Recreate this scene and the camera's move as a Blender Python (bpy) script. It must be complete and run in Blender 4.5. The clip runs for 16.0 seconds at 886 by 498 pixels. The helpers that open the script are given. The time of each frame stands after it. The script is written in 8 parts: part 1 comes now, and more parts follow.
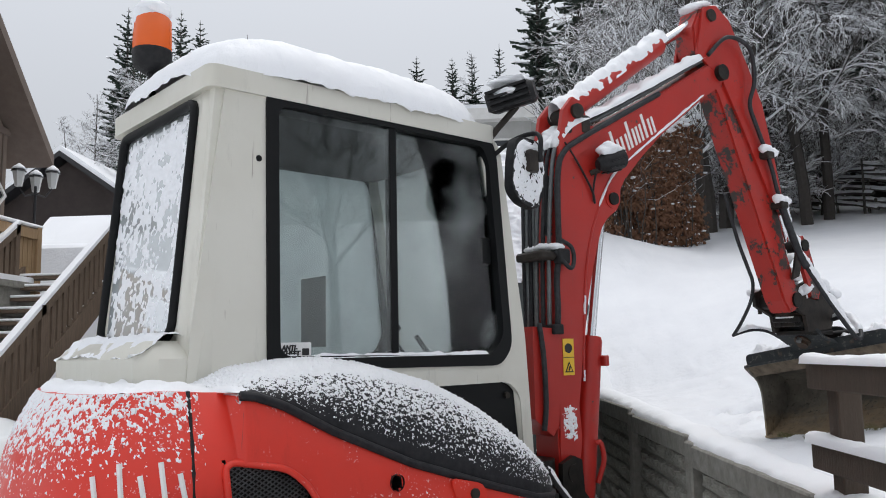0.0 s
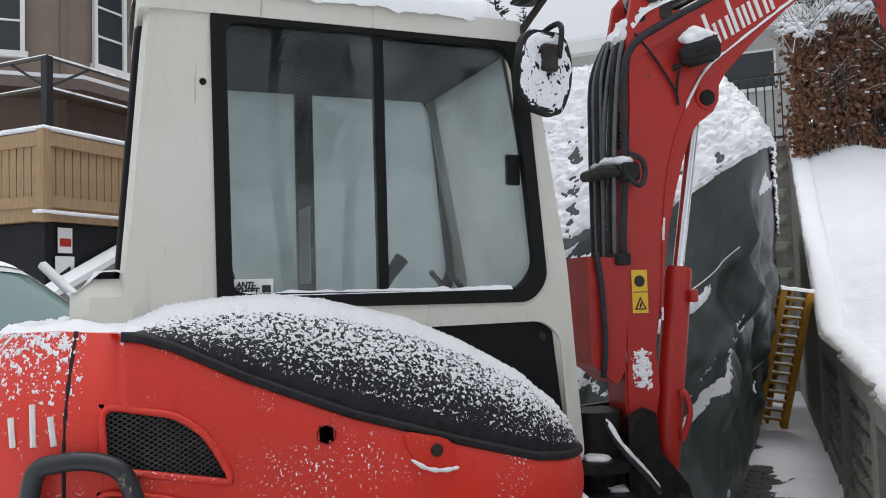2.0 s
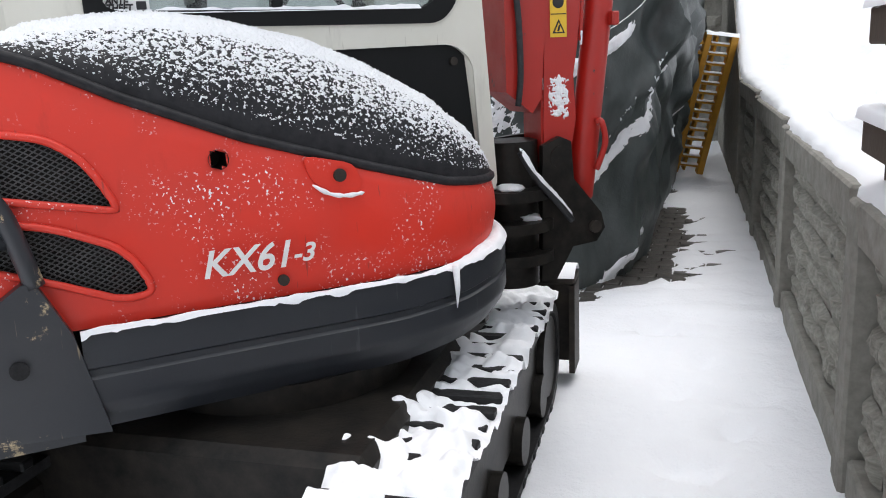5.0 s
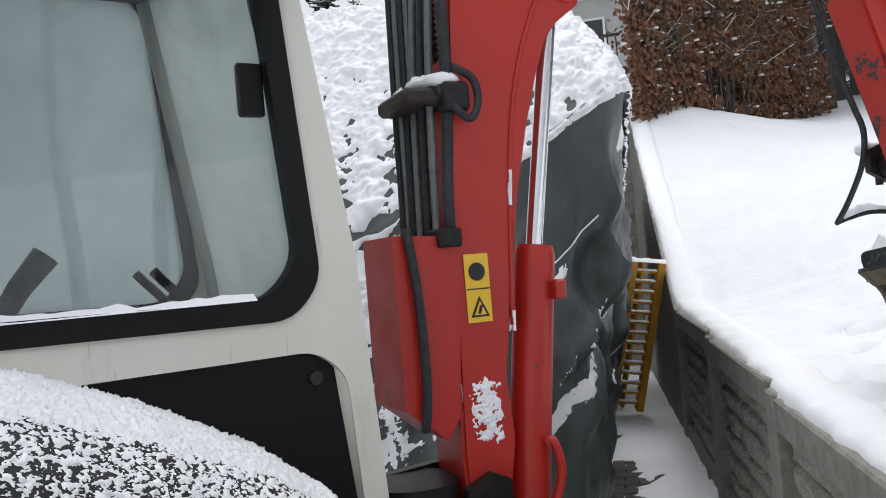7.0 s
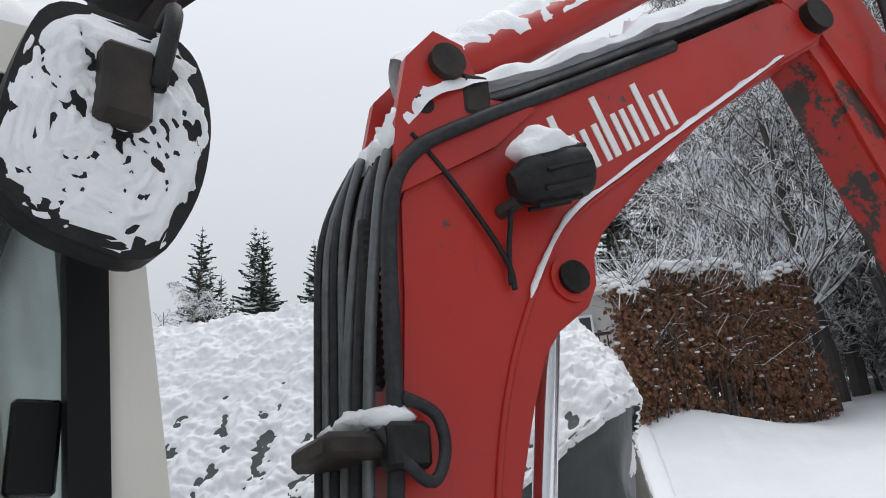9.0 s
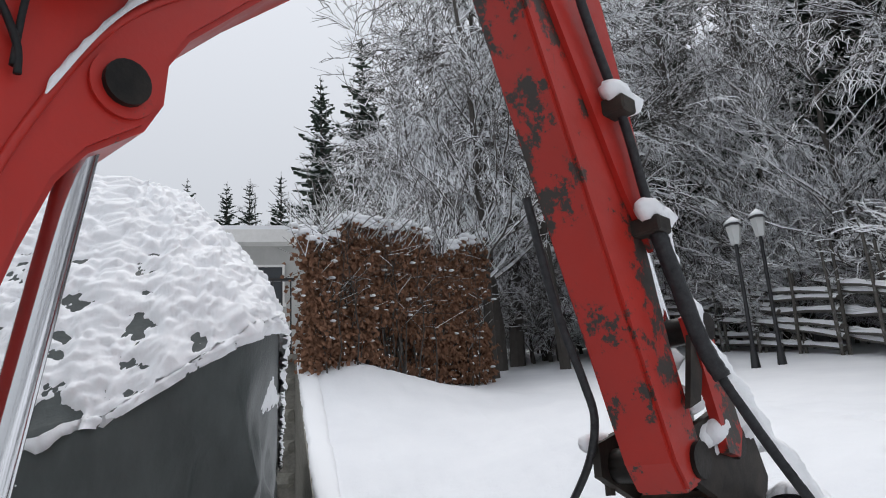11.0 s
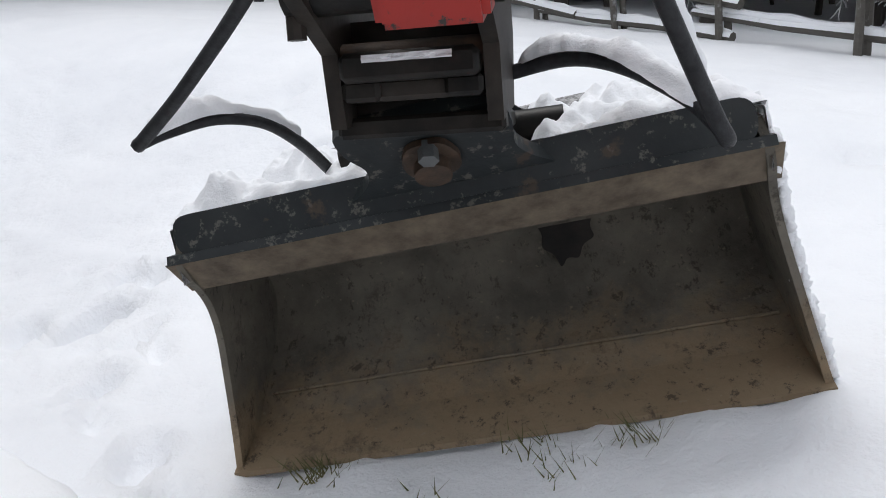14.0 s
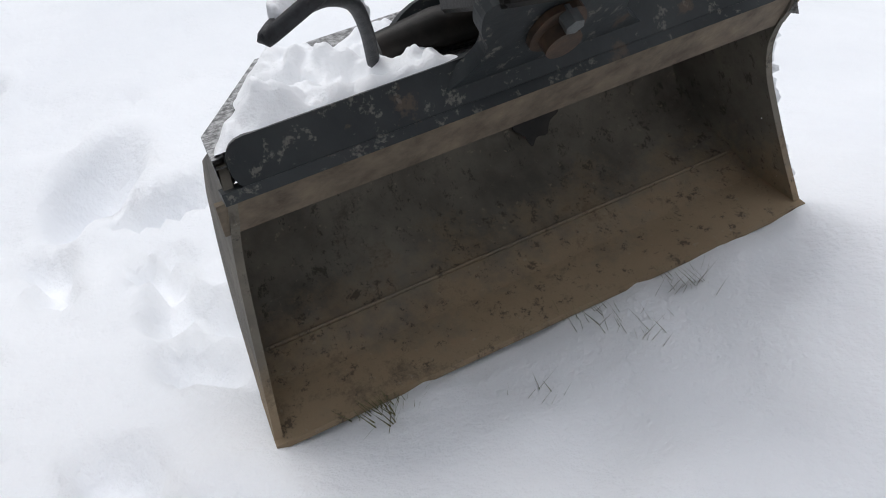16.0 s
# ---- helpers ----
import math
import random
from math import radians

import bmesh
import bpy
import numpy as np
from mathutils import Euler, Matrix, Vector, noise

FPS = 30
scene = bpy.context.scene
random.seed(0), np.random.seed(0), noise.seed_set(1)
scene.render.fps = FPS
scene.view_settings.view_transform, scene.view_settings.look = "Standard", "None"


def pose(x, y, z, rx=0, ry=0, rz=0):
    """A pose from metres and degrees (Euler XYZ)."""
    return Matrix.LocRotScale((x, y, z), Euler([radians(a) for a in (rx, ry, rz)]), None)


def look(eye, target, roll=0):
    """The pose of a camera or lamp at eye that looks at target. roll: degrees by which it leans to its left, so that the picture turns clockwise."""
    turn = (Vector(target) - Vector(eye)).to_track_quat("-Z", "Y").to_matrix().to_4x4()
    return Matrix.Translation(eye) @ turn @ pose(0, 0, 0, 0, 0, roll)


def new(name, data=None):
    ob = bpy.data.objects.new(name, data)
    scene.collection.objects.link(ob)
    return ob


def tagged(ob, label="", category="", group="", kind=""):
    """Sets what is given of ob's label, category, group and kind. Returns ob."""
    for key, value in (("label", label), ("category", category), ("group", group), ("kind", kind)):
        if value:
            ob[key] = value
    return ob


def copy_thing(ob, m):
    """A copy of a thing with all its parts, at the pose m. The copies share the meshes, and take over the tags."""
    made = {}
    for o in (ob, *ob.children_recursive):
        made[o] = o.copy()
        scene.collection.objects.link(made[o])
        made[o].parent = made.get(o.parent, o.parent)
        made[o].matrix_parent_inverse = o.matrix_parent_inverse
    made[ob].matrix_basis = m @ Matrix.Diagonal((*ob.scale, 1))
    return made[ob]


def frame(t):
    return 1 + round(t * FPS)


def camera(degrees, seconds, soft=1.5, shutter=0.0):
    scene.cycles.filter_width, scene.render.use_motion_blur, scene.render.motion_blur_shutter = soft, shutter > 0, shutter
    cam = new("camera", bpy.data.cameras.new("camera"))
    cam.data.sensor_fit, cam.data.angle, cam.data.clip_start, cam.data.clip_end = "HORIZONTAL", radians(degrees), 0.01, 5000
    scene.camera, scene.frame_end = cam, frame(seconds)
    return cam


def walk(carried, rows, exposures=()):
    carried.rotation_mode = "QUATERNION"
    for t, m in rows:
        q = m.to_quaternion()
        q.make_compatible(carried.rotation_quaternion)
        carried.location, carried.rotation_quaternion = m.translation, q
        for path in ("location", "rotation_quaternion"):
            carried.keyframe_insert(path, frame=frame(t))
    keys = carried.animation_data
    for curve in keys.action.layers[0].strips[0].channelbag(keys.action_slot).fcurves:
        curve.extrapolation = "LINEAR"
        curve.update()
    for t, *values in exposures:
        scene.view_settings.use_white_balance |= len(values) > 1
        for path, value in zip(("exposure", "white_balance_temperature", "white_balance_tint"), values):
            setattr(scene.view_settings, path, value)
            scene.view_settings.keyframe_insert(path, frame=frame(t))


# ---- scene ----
from mathutils.geometry import tessellate_polygon

# ---- camera ----
cam = camera(56.3, 16.0, 1.0)
PATH = [
    (0, (0.473, 0.282, 1.637), (0.331, 2.262, 1.881), -1.2),
    (0.5, (0.701, 0.520, 1.604), (0.367, 2.473, 1.880), -1.1),
    (1, (0.953, 0.721, 1.636), (0.442, 2.629, 1.948), -1.5),
    (1.5, (1.272, 0.851, 1.622), (0.565, 2.705, 1.867), -1.1),
    (2, (1.342, 0.910, 1.614), (0.545, 2.741, 1.720), -1.7),
    (2.5, (1.358, 0.946, 1.569), (0.578, 2.783, 1.440), -2.3),
    (3, (1.395, 0.957, 1.499), (0.691, 2.792, 1.128), -2.2),
    (3.2, (1.421, 0.950, 1.477), (0.731, 2.775, 1.037), -2.6),
    (5.3, (1.330, 1.130, 1.475), (0.698, 2.972, 1.018), -3.0),
    (5.5, (1.308, 1.213, 1.482), (0.676, 3.076, 1.121), -4.3),
    (6, (1.197, 1.503, 1.577), (0.648, 3.415, 1.370), -4.7),
    (6.5, (1.174, 1.843, 1.619), (0.691, 3.781, 1.528), -4.6),
    (7, (1.132, 2.158, 1.658), (0.686, 4.107, 1.698), -4.8),
    (7.5, (1.058, 2.459, 1.738), (0.625, 4.400, 1.950), -5.7),
    (8, (1.070, 2.677, 1.814), (0.564, 4.563, 2.250), -5.2),
    (8.2, (1.051, 2.783, 1.864), (0.511, 4.638, 2.384), -4.8),
    (10.3, (1.109, 2.944, 1.885), (1.324, 4.775, 2.660), -5.5),
    (10.5, (1.144, 3.027, 1.855), (1.405, 4.869, 2.590), -5.0),
    (11, (1.233, 3.320, 1.834), (1.581, 5.204, 2.408), -3.3),
    (11.5, (1.272, 3.614, 1.792), (1.820, 5.503, 2.155), -3.4),
    (12, (1.284, 3.879, 1.758), (2.120, 5.692, 1.868), -3.5),
    (12.5, (1.363, 4.093, 1.694), (2.411, 5.791, 1.562), -2.8),
    (13, (1.402, 4.196, 1.676), (2.560, 5.807, 1.425), -3.1),
    (13.5, (1.419, 4.318, 1.668), (2.655, 5.856, 1.340), -3.1),
    (14, (1.385, 4.509, 1.711), (2.756, 5.930, 1.393), -3.7),
    (14.5, (1.338, 4.656, 1.733), (2.776, 6.009, 1.415), -5.6),
    (15, (1.294, 4.900, 1.718), (2.849, 6.108, 1.363), -6.6),
    (15.5, (1.204, 5.095, 1.712), (2.958, 5.940, 1.252), -7.1),
    (16, (1.061, 5.272, 1.721), (2.888, 5.824, 1.125), -8.4),
]
walk(cam, [(t, look(eye, target, roll)) for t, eye, target, roll in PATH],
     [(0, -0.02), (1.5, 0.0), (2.2, 0.1), (3.0, 0.5), (5.5, 0.52), (7.0, 0.25), (8.2, 0.0), (10.3, -0.08), (11.4, -0.08), (12.0, 0.0), (12.5, 0.0), (14.5, 0.04), (16.0, 0.02)])

# ---- world and light: overcast winter daylight ----
world = bpy.data.worlds.new("overcast_sky")
scene.world = world
world.use_nodes = True
wn = world.node_tree
sky = wn.nodes.new("ShaderNodeTexSky")
sky.sky_type = "NISHITA"
sky.sun_disc = False
sky.sun_elevation = radians(70)
sky.sun_rotation = radians(24)
sky.dust_density = 4.0
veil = wn.nodes.new("ShaderNodeMixRGB")
veil.inputs[0].default_value = 0.88
veil.inputs[2].default_value = (7.9, 8.2, 8.75, 1)
wn.links.new(sky.outputs[0], veil.inputs[1])
# an overcast sky is brighter overhead than at the horizon
sky_co = wn.nodes.new("ShaderNodeTexCoord")
sky_z = wn.nodes.new("ShaderNodeSeparateXYZ")
sky_up = wn.nodes.new("ShaderNodeMapRange")
for k, v in (("From Min", 0.0), ("From Max", 1.0), ("To Min", 0.62), ("To Max", 1.5)):
    sky_up.inputs[k].default_value = v
sky_mul = wn.nodes.new("ShaderNodeVectorMath")
sky_mul.operation = "SCALE"
wn.links.new(sky_co.outputs["Generated"], sky_z.inputs[0])
wn.links.new(sky_z.outputs[2], sky_up.inputs["Value"])
wn.links.new(veil.outputs[0], sky_mul.inputs[0])
wn.links.new(sky_up.outputs[0], sky_mul.inputs["Scale"])
wn.links.new(sky_mul.outputs[0], wn.nodes["Background"].inputs[0])
wn.nodes["Background"].inputs[1].default_value = 0.10
sun_data = bpy.data.lights.new("sun", "SUN")
sun_data.energy = 1.1
sun_data.angle = radians(35)
sun_data.color = (1.0, 0.98, 0.96)
sun = new("sun", sun_data)
sun.matrix_world = look((9, 20, 60), (0, 0, 0))

# ---- materials ----
def mat(name, col, rough=0.6, metal=0.0, spec=0.5):
    m = bpy.data.materials.new(name)
    m.use_nodes = True
    b = m.node_tree.nodes["Principled BSDF"]
    b.inputs["Base Color"].default_value = (*col, 1)
    b.inputs["Roughness"].default_value = rough
    b.inputs["Metallic"].default_value = metal
    b.inputs["Specular IOR Level"].default_value = spec
    return m


class Nodes:
    """Small helper to wire nodes of one material."""

    def __init__(self, m):
        self.m, self.t = m, m.node_tree
        self.b = self.t.nodes["Principled BSDF"]
        self.co = self.add("ShaderNodeTexCoord").outputs["Object"]

    def add(self, kind, **kw):
        n = self.t.nodes.new(kind)
        for k, v in kw.items():
            n.inputs[k].default_value = v
        return n

    def link(self, a, b):
        self.t.links.new(a, b)

    def noise(self, scale, detail=5.0, rough=0.6, stretch=None):
        n = self.add("ShaderNodeTexNoise", Scale=scale, Detail=detail, Roughness=rough)
        co = self.co
        if stretch:
            mp = self.add("ShaderNodeMapping")
            mp.inputs["Scale"].default_value = stretch
            self.link(co, mp.inputs[0])
            co = mp.outputs[0]
        self.link(co, n.inputs["Vector"])
        return n.outputs["Fac"]

    def ramp(self, fac, lo, hi):
        r = self.add("ShaderNodeMapRange")
        r.inputs["From Min"].default_value, r.inputs["From Max"].default_value = lo, hi
        self.link(fac, r.inputs["Value"])
        return r.outputs[0]

    def mix(self, fac, a, b):
        n = self.t.nodes.new("ShaderNodeMixRGB")
        for s, v in ((0, fac), (1, a), (2, b)):
            if isinstance(v, (int, float)):
                n.inputs[s].default_value = v
            elif isinstance(v, tuple):
                n.inputs[s].default_value = (*v, 1)
            else:
                self.link(v, n.inputs[s])
        return n.outputs[0]

    def math(self, op, a, b):
        n = self.t.nodes.new("ShaderNodeMath")
        n.operation = op
        for s, v in ((0, a), (1, b)):
            if isinstance(v, (int, float)):
                n.inputs[s].default_value = v
            else:
                self.link(v, n.inputs[s])
        return n.outputs[0]

    def color(self, c):
        self.link(c, self.b.inputs["Base Color"])

    def rough(self, c):
        self.link(c, self.b.inputs["Roughness"])

    def bump(self, h, strength=0.4, dist=0.01):
        n = self.add("ShaderNodeBump", Strength=strength, Distance=dist)
        self.link(h, n.inputs["Height"])
        self.link(n.outputs[0], self.b.inputs["Normal"])

    def up(self, lo, hi, wobble=0.25, scale=9.0):
        """How far a face looks upward, uneven: where snow comes to lie."""
        g = self.add("ShaderNodeNewGeometry")
        s = self.add("ShaderNodeSeparateXYZ")
        self.link(g.outputs["Normal"], s.inputs[0])
        n = self.math("MULTIPLY", self.math("SUBTRACT", self.noise(scale, 3), 0.5), wobble * 2)
        return self.ramp(self.math("ADD", s.outputs[2], n), lo, hi)


SNOW = (0.87, 0.885, 0.905)


def make_snow():
    m = mat("snow", SNOW, 0.55, 0, 0.3)
    n = Nodes(m)
    n.color(n.mix(n.noise(1.3, 4), (0.83, 0.845, 0.87), (0.90, 0.91, 0.925)))
    n.bump(n.math("ADD", n.noise(38, 6, 0.7), n.math("MULTIPLY", n.noise(160, 3), 0.4)), 0.35, 0.012)
    return m


def make_ground_snow():
    m = mat("ground_snow", SNOW, 0.6, 0, 0.25)
    n = Nodes(m)
    n.color(n.mix(n.ramp(n.noise(0.9, 5), 0.35, 0.7), (0.79, 0.805, 0.835), (0.86, 0.872, 0.895)))
    n.bump(n.math("ADD", n.math("ADD", n.noise(5, 6, 0.6), n.math("MULTIPLY", n.noise(19, 5, 0.65), 0.5)), n.math("MULTIPLY", n.noise(80, 4), 0.1)), 0.32, 0.06)
    return m


def painted(name, col, dirt, rough=0.4, wear=0.66, snow_at=0.0, chips=(0.05, 0.045, 0.04)):
    """Weathered machine paint: faded patches, dark chips and stains, and dry snow specks caught on it."""
    m = mat(name, col, rough)
    n = Nodes(m)
    c = n.mix(n.ramp(n.noise(2.2, 5), 0.35, 0.75), col, dirt)
    c = n.mix(n.math("MULTIPLY", n.ramp(n.noise(14, 6, 0.7, (1, 1, 0.25)), 0.6, 0.78), 0.35), c, tuple(v * 0.55 for v in col))
    c = n.mix(n.ramp(n.noise(7, 8, 0.75), wear, wear + 0.035), c, chips)
    c = n.mix(n.math("MULTIPLY", n.ramp(n.noise(60, 3, 0.6, (1, 1, 0.07)), 0.68, 0.74), 0.5), c, chips)
    if snow_at:
        f = n.math("MULTIPLY", n.ramp(n.noise(115, 3, 0.5), 0.62, 0.65), n.ramp(n.noise(4.5, 3), snow_at, snow_at + 0.12))
        c = n.mix(f, c, SNOW)
    n.color(c)
    n.rough(n.ramp(n.noise(9, 5), -0.4 + rough * 0.4, 1.6 - rough * 0.2))
    n.b.inputs["Roughness"].default_value = rough
    n.bump(n.noise(120, 4), 0.08, 0.004)
    return m


def topped(name, a, b, scale, lo, hi, rough=0.85, wobble=0.3, stretch=None, bump=0.5, wscale=9.0):
    """A rough surface of two tones with snow lying on whatever looks upward."""
    m = mat(name, a, rough)
    n = Nodes(m)
    c = n.mix(n.noise(scale, 6, 0.65, stretch), a, b)
    n.color(n.mix(n.up(lo, hi, wobble, wscale), c, SNOW))
    n.bump(n.noise(scale * 3, 5, 0.6, stretch), bump, 0.01)
    return m


def two_tone(name, a, b, scale, rough=0.7, metal=0.0, stretch=None, bump=0.3, dist=0.005, lo=0.3, hi=0.7):
    m = mat(name, a, rough, metal, 0.2 if max(a) < 0.03 else 0.45)
    n = Nodes(m)
    f = n.noise(scale, 7, 0.65, stretch)
    n.color(n.mix(n.ramp(f, lo, hi), a, b))
    n.bump(n.math("ADD", f, n.math("MULTIPLY", n.noise(scale * 7, 4), 0.4)), bump, dist)
    return m


M_SNOW = make_snow()
M_GROUND = make_ground_snow()
M_RED = painted("red_machine_paint", (0.72, 0.036, 0.018), (0.61, 0.042, 0.026), 0.36, 0.76, 0.50)
# boom and stick reds darker than the covers: weaker light put into the colour
M_RED_BOOM = painted("red_boom_paint", (0.43, 0.017, 0.010), (0.34, 0.019, 0.013), 0.42, 0.63)
M_RED_WORN = painted("worn_red_stick_paint", (0.43, 0.020, 0.012), (0.32, 0.024, 0.017), 0.5, 0.52, chips=(0.035, 0.03, 0.026))
M_CREAM = painted("cream_cab_paint", (0.69, 0.675, 0.605), (0.62, 0.60, 0.52), 0.42, 0.72, chips=(0.16, 0.11, 0.07))
M_SKIRT = painted("dark_grey_skirt_paint", (0.020, 0.023, 0.029), (0.030, 0.033, 0.038), 0.55, 0.70, chips=(0.09, 0.093, 0.097))
M_GUARD = painted("chipped_corner_guard", (0.022, 0.025, 0.031), (0.035, 0.036, 0.04), 0.55, 0.62, chips=(0.42, 0.33, 0.2))
M_COWL = two_tone("black_cowl_plastic", (0.012, 0.012, 0.014), (0.03, 0.03, 0.033), 30, 0.55)
M_RUBBER = two_tone("black_rubber", (0.010, 0.010, 0.011), (0.025, 0.025, 0.026), 40, 0.5)
M_HOSE = two_tone("hydraulic_hose", (0.02, 0.02, 0.022), (0.045, 0.047, 0.05), 60, 0.45)
M_PIPE = two_tone("steel_pipe_grey", (0.10, 0.11, 0.115), (0.17, 0.18, 0.18), 30, 0.4, 0.4)
M_GRILLE = two_tone("grey_expanded_metal", (0.05, 0.05, 0.052), (0.11, 0.11, 0.112), 30, 0.5, 0.3)
M_CHROME = mat("chrome_rod", (0.72, 0.73, 0.75), 0.12, 1.0)
M_STEEL = two_tone("dark_bare_steel", (0.022, 0.021, 0.02), (0.06, 0.05, 0.042), 12, 0.55, 0.3)
M_GREASE = two_tone("greasy_black_steel", (0.008, 0.008, 0.008), (0.03, 0.026, 0.022), 14, 0.4, 0.2)
M_GLASSBLACK = mat("black_window_rubber", (0.006, 0.0065, 0.007), 0.5, 0, 0.2)
M_YELLOW = two_tone("yellow_steel_paint", (0.55, 0.27, 0.02), (0.42, 0.2, 0.02), 9, 0.5)
M_STICKER = mat("yellow_sticker", (0.75, 0.47, 0.03), 0.45)
M_BLACKINK = mat("black_ink", (0.015, 0.015, 0.016), 0.6)
M_WHITEINK = two_tone("white_lettering", (0.82, 0.82, 0.80), (0.70, 0.70, 0.69), 30, 0.5)
M_ORANGE = mat("orange_beacon_lens", (0.75, 0.12, 0.015), 0.25)
M_CONCRETE = two_tone("rough_cast_concrete", (0.20, 0.193, 0.165), (0.40, 0.39, 0.345), 7, 0.9, 0, None, 0.7, 0.02)
M_CONCRETE_DARK = two_tone("wet_concrete_post", (0.17, 0.162, 0.14), (0.29, 0.28, 0.25), 14, 0.85, 0, None, 0.6, 0.01)
M_PAVER = two_tone("wet_paver", (0.035, 0.032, 0.03), (0.085, 0.078, 0.068), 16, 0.45)
M_TARP = two_tone("grey_green_tarpaulin", (0.034, 0.042, 0.041), (0.070, 0.082, 0.080), 5, 0.45, 0, (1, 1, 0.4), 0.35, 0.02)
M_TIMBER = two_tone("new_deck_timber", (0.30, 0.19, 0.10), (0.44, 0.30, 0.17), 6, 0.75, 0, (6, 6, 0.6))
M_STAIRWOOD = two_tone("brown_stair_timber", (0.10, 0.07, 0.048), (0.17, 0.12, 0.085), 7, 0.8, 0, (6, 6, 0.6))
M_DARKWOOD = topped("dark_wet_wood", (0.05, 0.035, 0.025), (0.10, 0.075, 0.055), 8, 0.7, 0.85, stretch=(5, 5, 0.8))
M_CLAD = two_tone("taupe_house_cladding", (0.19, 0.145, 0.115), (0.23, 0.18, 0.145), 4, 0.8)
M_BLACKCLAD = two_tone("black_cladding", (0.012, 0.013, 0.015), (0.02, 0.021, 0.023), 5, 0.6)
M_BROWNCLAD = two_tone("dark_brown_cladding", (0.03, 0.022, 0.02), (0.045, 0.034, 0.03), 4, 0.8)
M_FASCIA = two_tone("brown_fascia_board", (0.15, 0.115, 0.095), (0.19, 0.15, 0.125), 6, 0.7)
M_TRIMWHITE = two_tone("white_window_paint", (0.72, 0.71, 0.68), (0.80, 0.79, 0.77), 8, 0.6)
M_PANE = mat("dark_window_pane", (0.03, 0.035, 0.04), 0.06)
M_STONEWALL = two_tone("grey_block_stone", (0.12, 0.115, 0.10), (0.22, 0.21, 0.18), 6, 0.9)
M_IRON = mat("black_iron", (0.014, 0.014, 0.016), 0.45)
M_LAMPGLASS = mat("lantern_glass", (0.55, 0.56, 0.55), 0.3)
M_CARPAINT = mat("silver_white_car_paint", (0.66, 0.68, 0.68), 0.25)
M_CARGLASS = mat("green_tinted_car_glass", (0.10, 0.17, 0.16), 0.08)
M_PLASTICBAG = two_tone("grey_plastic_bag", (0.10, 0.105, 0.11), (0.2, 0.2, 0.21), 8, 0.35)
M_PALE = two_tone("pale_grey_render", (0.42, 0.42, 0.40), (0.5, 0.5, 0.48), 3, 0.8)
M_BARK = topped("snowy_bark", (0.035, 0.03, 0.026), (0.085, 0.075, 0.066), 12, 0.25, 0.5, wobble=0.35)
M_TWIG = topped("snowy_twigs", (0.05, 0.044, 0.039), (0.105, 0.094, 0.085), 10, -0.5, 0.0, wobble=0.45)
M_NEEDLE = topped("snowy_spruce_needles", (0.013, 0.024, 0.017), (0.032, 0.05, 0.033), 3, 0.12, 0.5, wobble=0.65, wscale=3.5)
M_LEAF = topped("brown_beech_leaves", (0.12, 0.054, 0.03), (0.27, 0.135, 0.075), 5, 0.86, 0.96, wobble=0.3, wscale=3.0)
M_POLE = topped("weathered_fence_pole", (0.055, 0.05, 0.044), (0.13, 0.12, 0.105), 7, 0.05, 0.3, stretch=(5, 0.6, 5), wobble=0.25)
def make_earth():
    """Steel with dried mud: darker mottled grey-brown above, tan crust towards the cutting edge, scattered dark scabs.
    """
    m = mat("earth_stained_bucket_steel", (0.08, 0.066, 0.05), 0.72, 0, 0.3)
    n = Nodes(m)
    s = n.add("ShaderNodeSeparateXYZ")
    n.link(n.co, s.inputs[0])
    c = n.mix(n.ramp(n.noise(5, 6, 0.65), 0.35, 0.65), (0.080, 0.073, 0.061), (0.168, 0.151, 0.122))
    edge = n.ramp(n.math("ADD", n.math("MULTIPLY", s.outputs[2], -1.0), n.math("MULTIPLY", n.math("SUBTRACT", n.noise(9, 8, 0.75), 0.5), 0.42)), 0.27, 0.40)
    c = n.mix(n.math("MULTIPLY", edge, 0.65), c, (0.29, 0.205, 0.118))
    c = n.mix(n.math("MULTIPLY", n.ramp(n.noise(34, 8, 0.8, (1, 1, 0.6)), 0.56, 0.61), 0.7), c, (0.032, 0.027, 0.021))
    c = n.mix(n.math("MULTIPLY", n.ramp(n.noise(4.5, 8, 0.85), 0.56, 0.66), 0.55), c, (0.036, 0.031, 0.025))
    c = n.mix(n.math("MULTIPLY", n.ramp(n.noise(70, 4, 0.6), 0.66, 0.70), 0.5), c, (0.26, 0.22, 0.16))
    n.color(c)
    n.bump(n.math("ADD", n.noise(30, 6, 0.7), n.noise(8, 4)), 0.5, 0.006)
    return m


def make_bucket_paint():
    m = mat("scuffed_bucket_paint", (0.018, 0.024, 0.026), 0.5, 0, 0.35)
    n = Nodes(m)
    c = n.mix(n.ramp(n.noise(7, 6), 0.35, 0.7), (0.012, 0.016, 0.018), (0.030, 0.034, 0.035))
    c = n.mix(n.math("MULTIPLY", n.ramp(n.noise(38, 5, 0.7), 0.58, 0.64), 0.6), c, (0.17, 0.16, 0.135))
    c = n.mix(n.math("MULTIPLY", n.ramp(n.noise(12, 5, 0.7), 0.62, 0.68), 0.6), c, (0.09, 0.06, 0.04))
    n.color(c)
    n.bump(n.noise(45, 5), 0.3, 0.004)
    return m


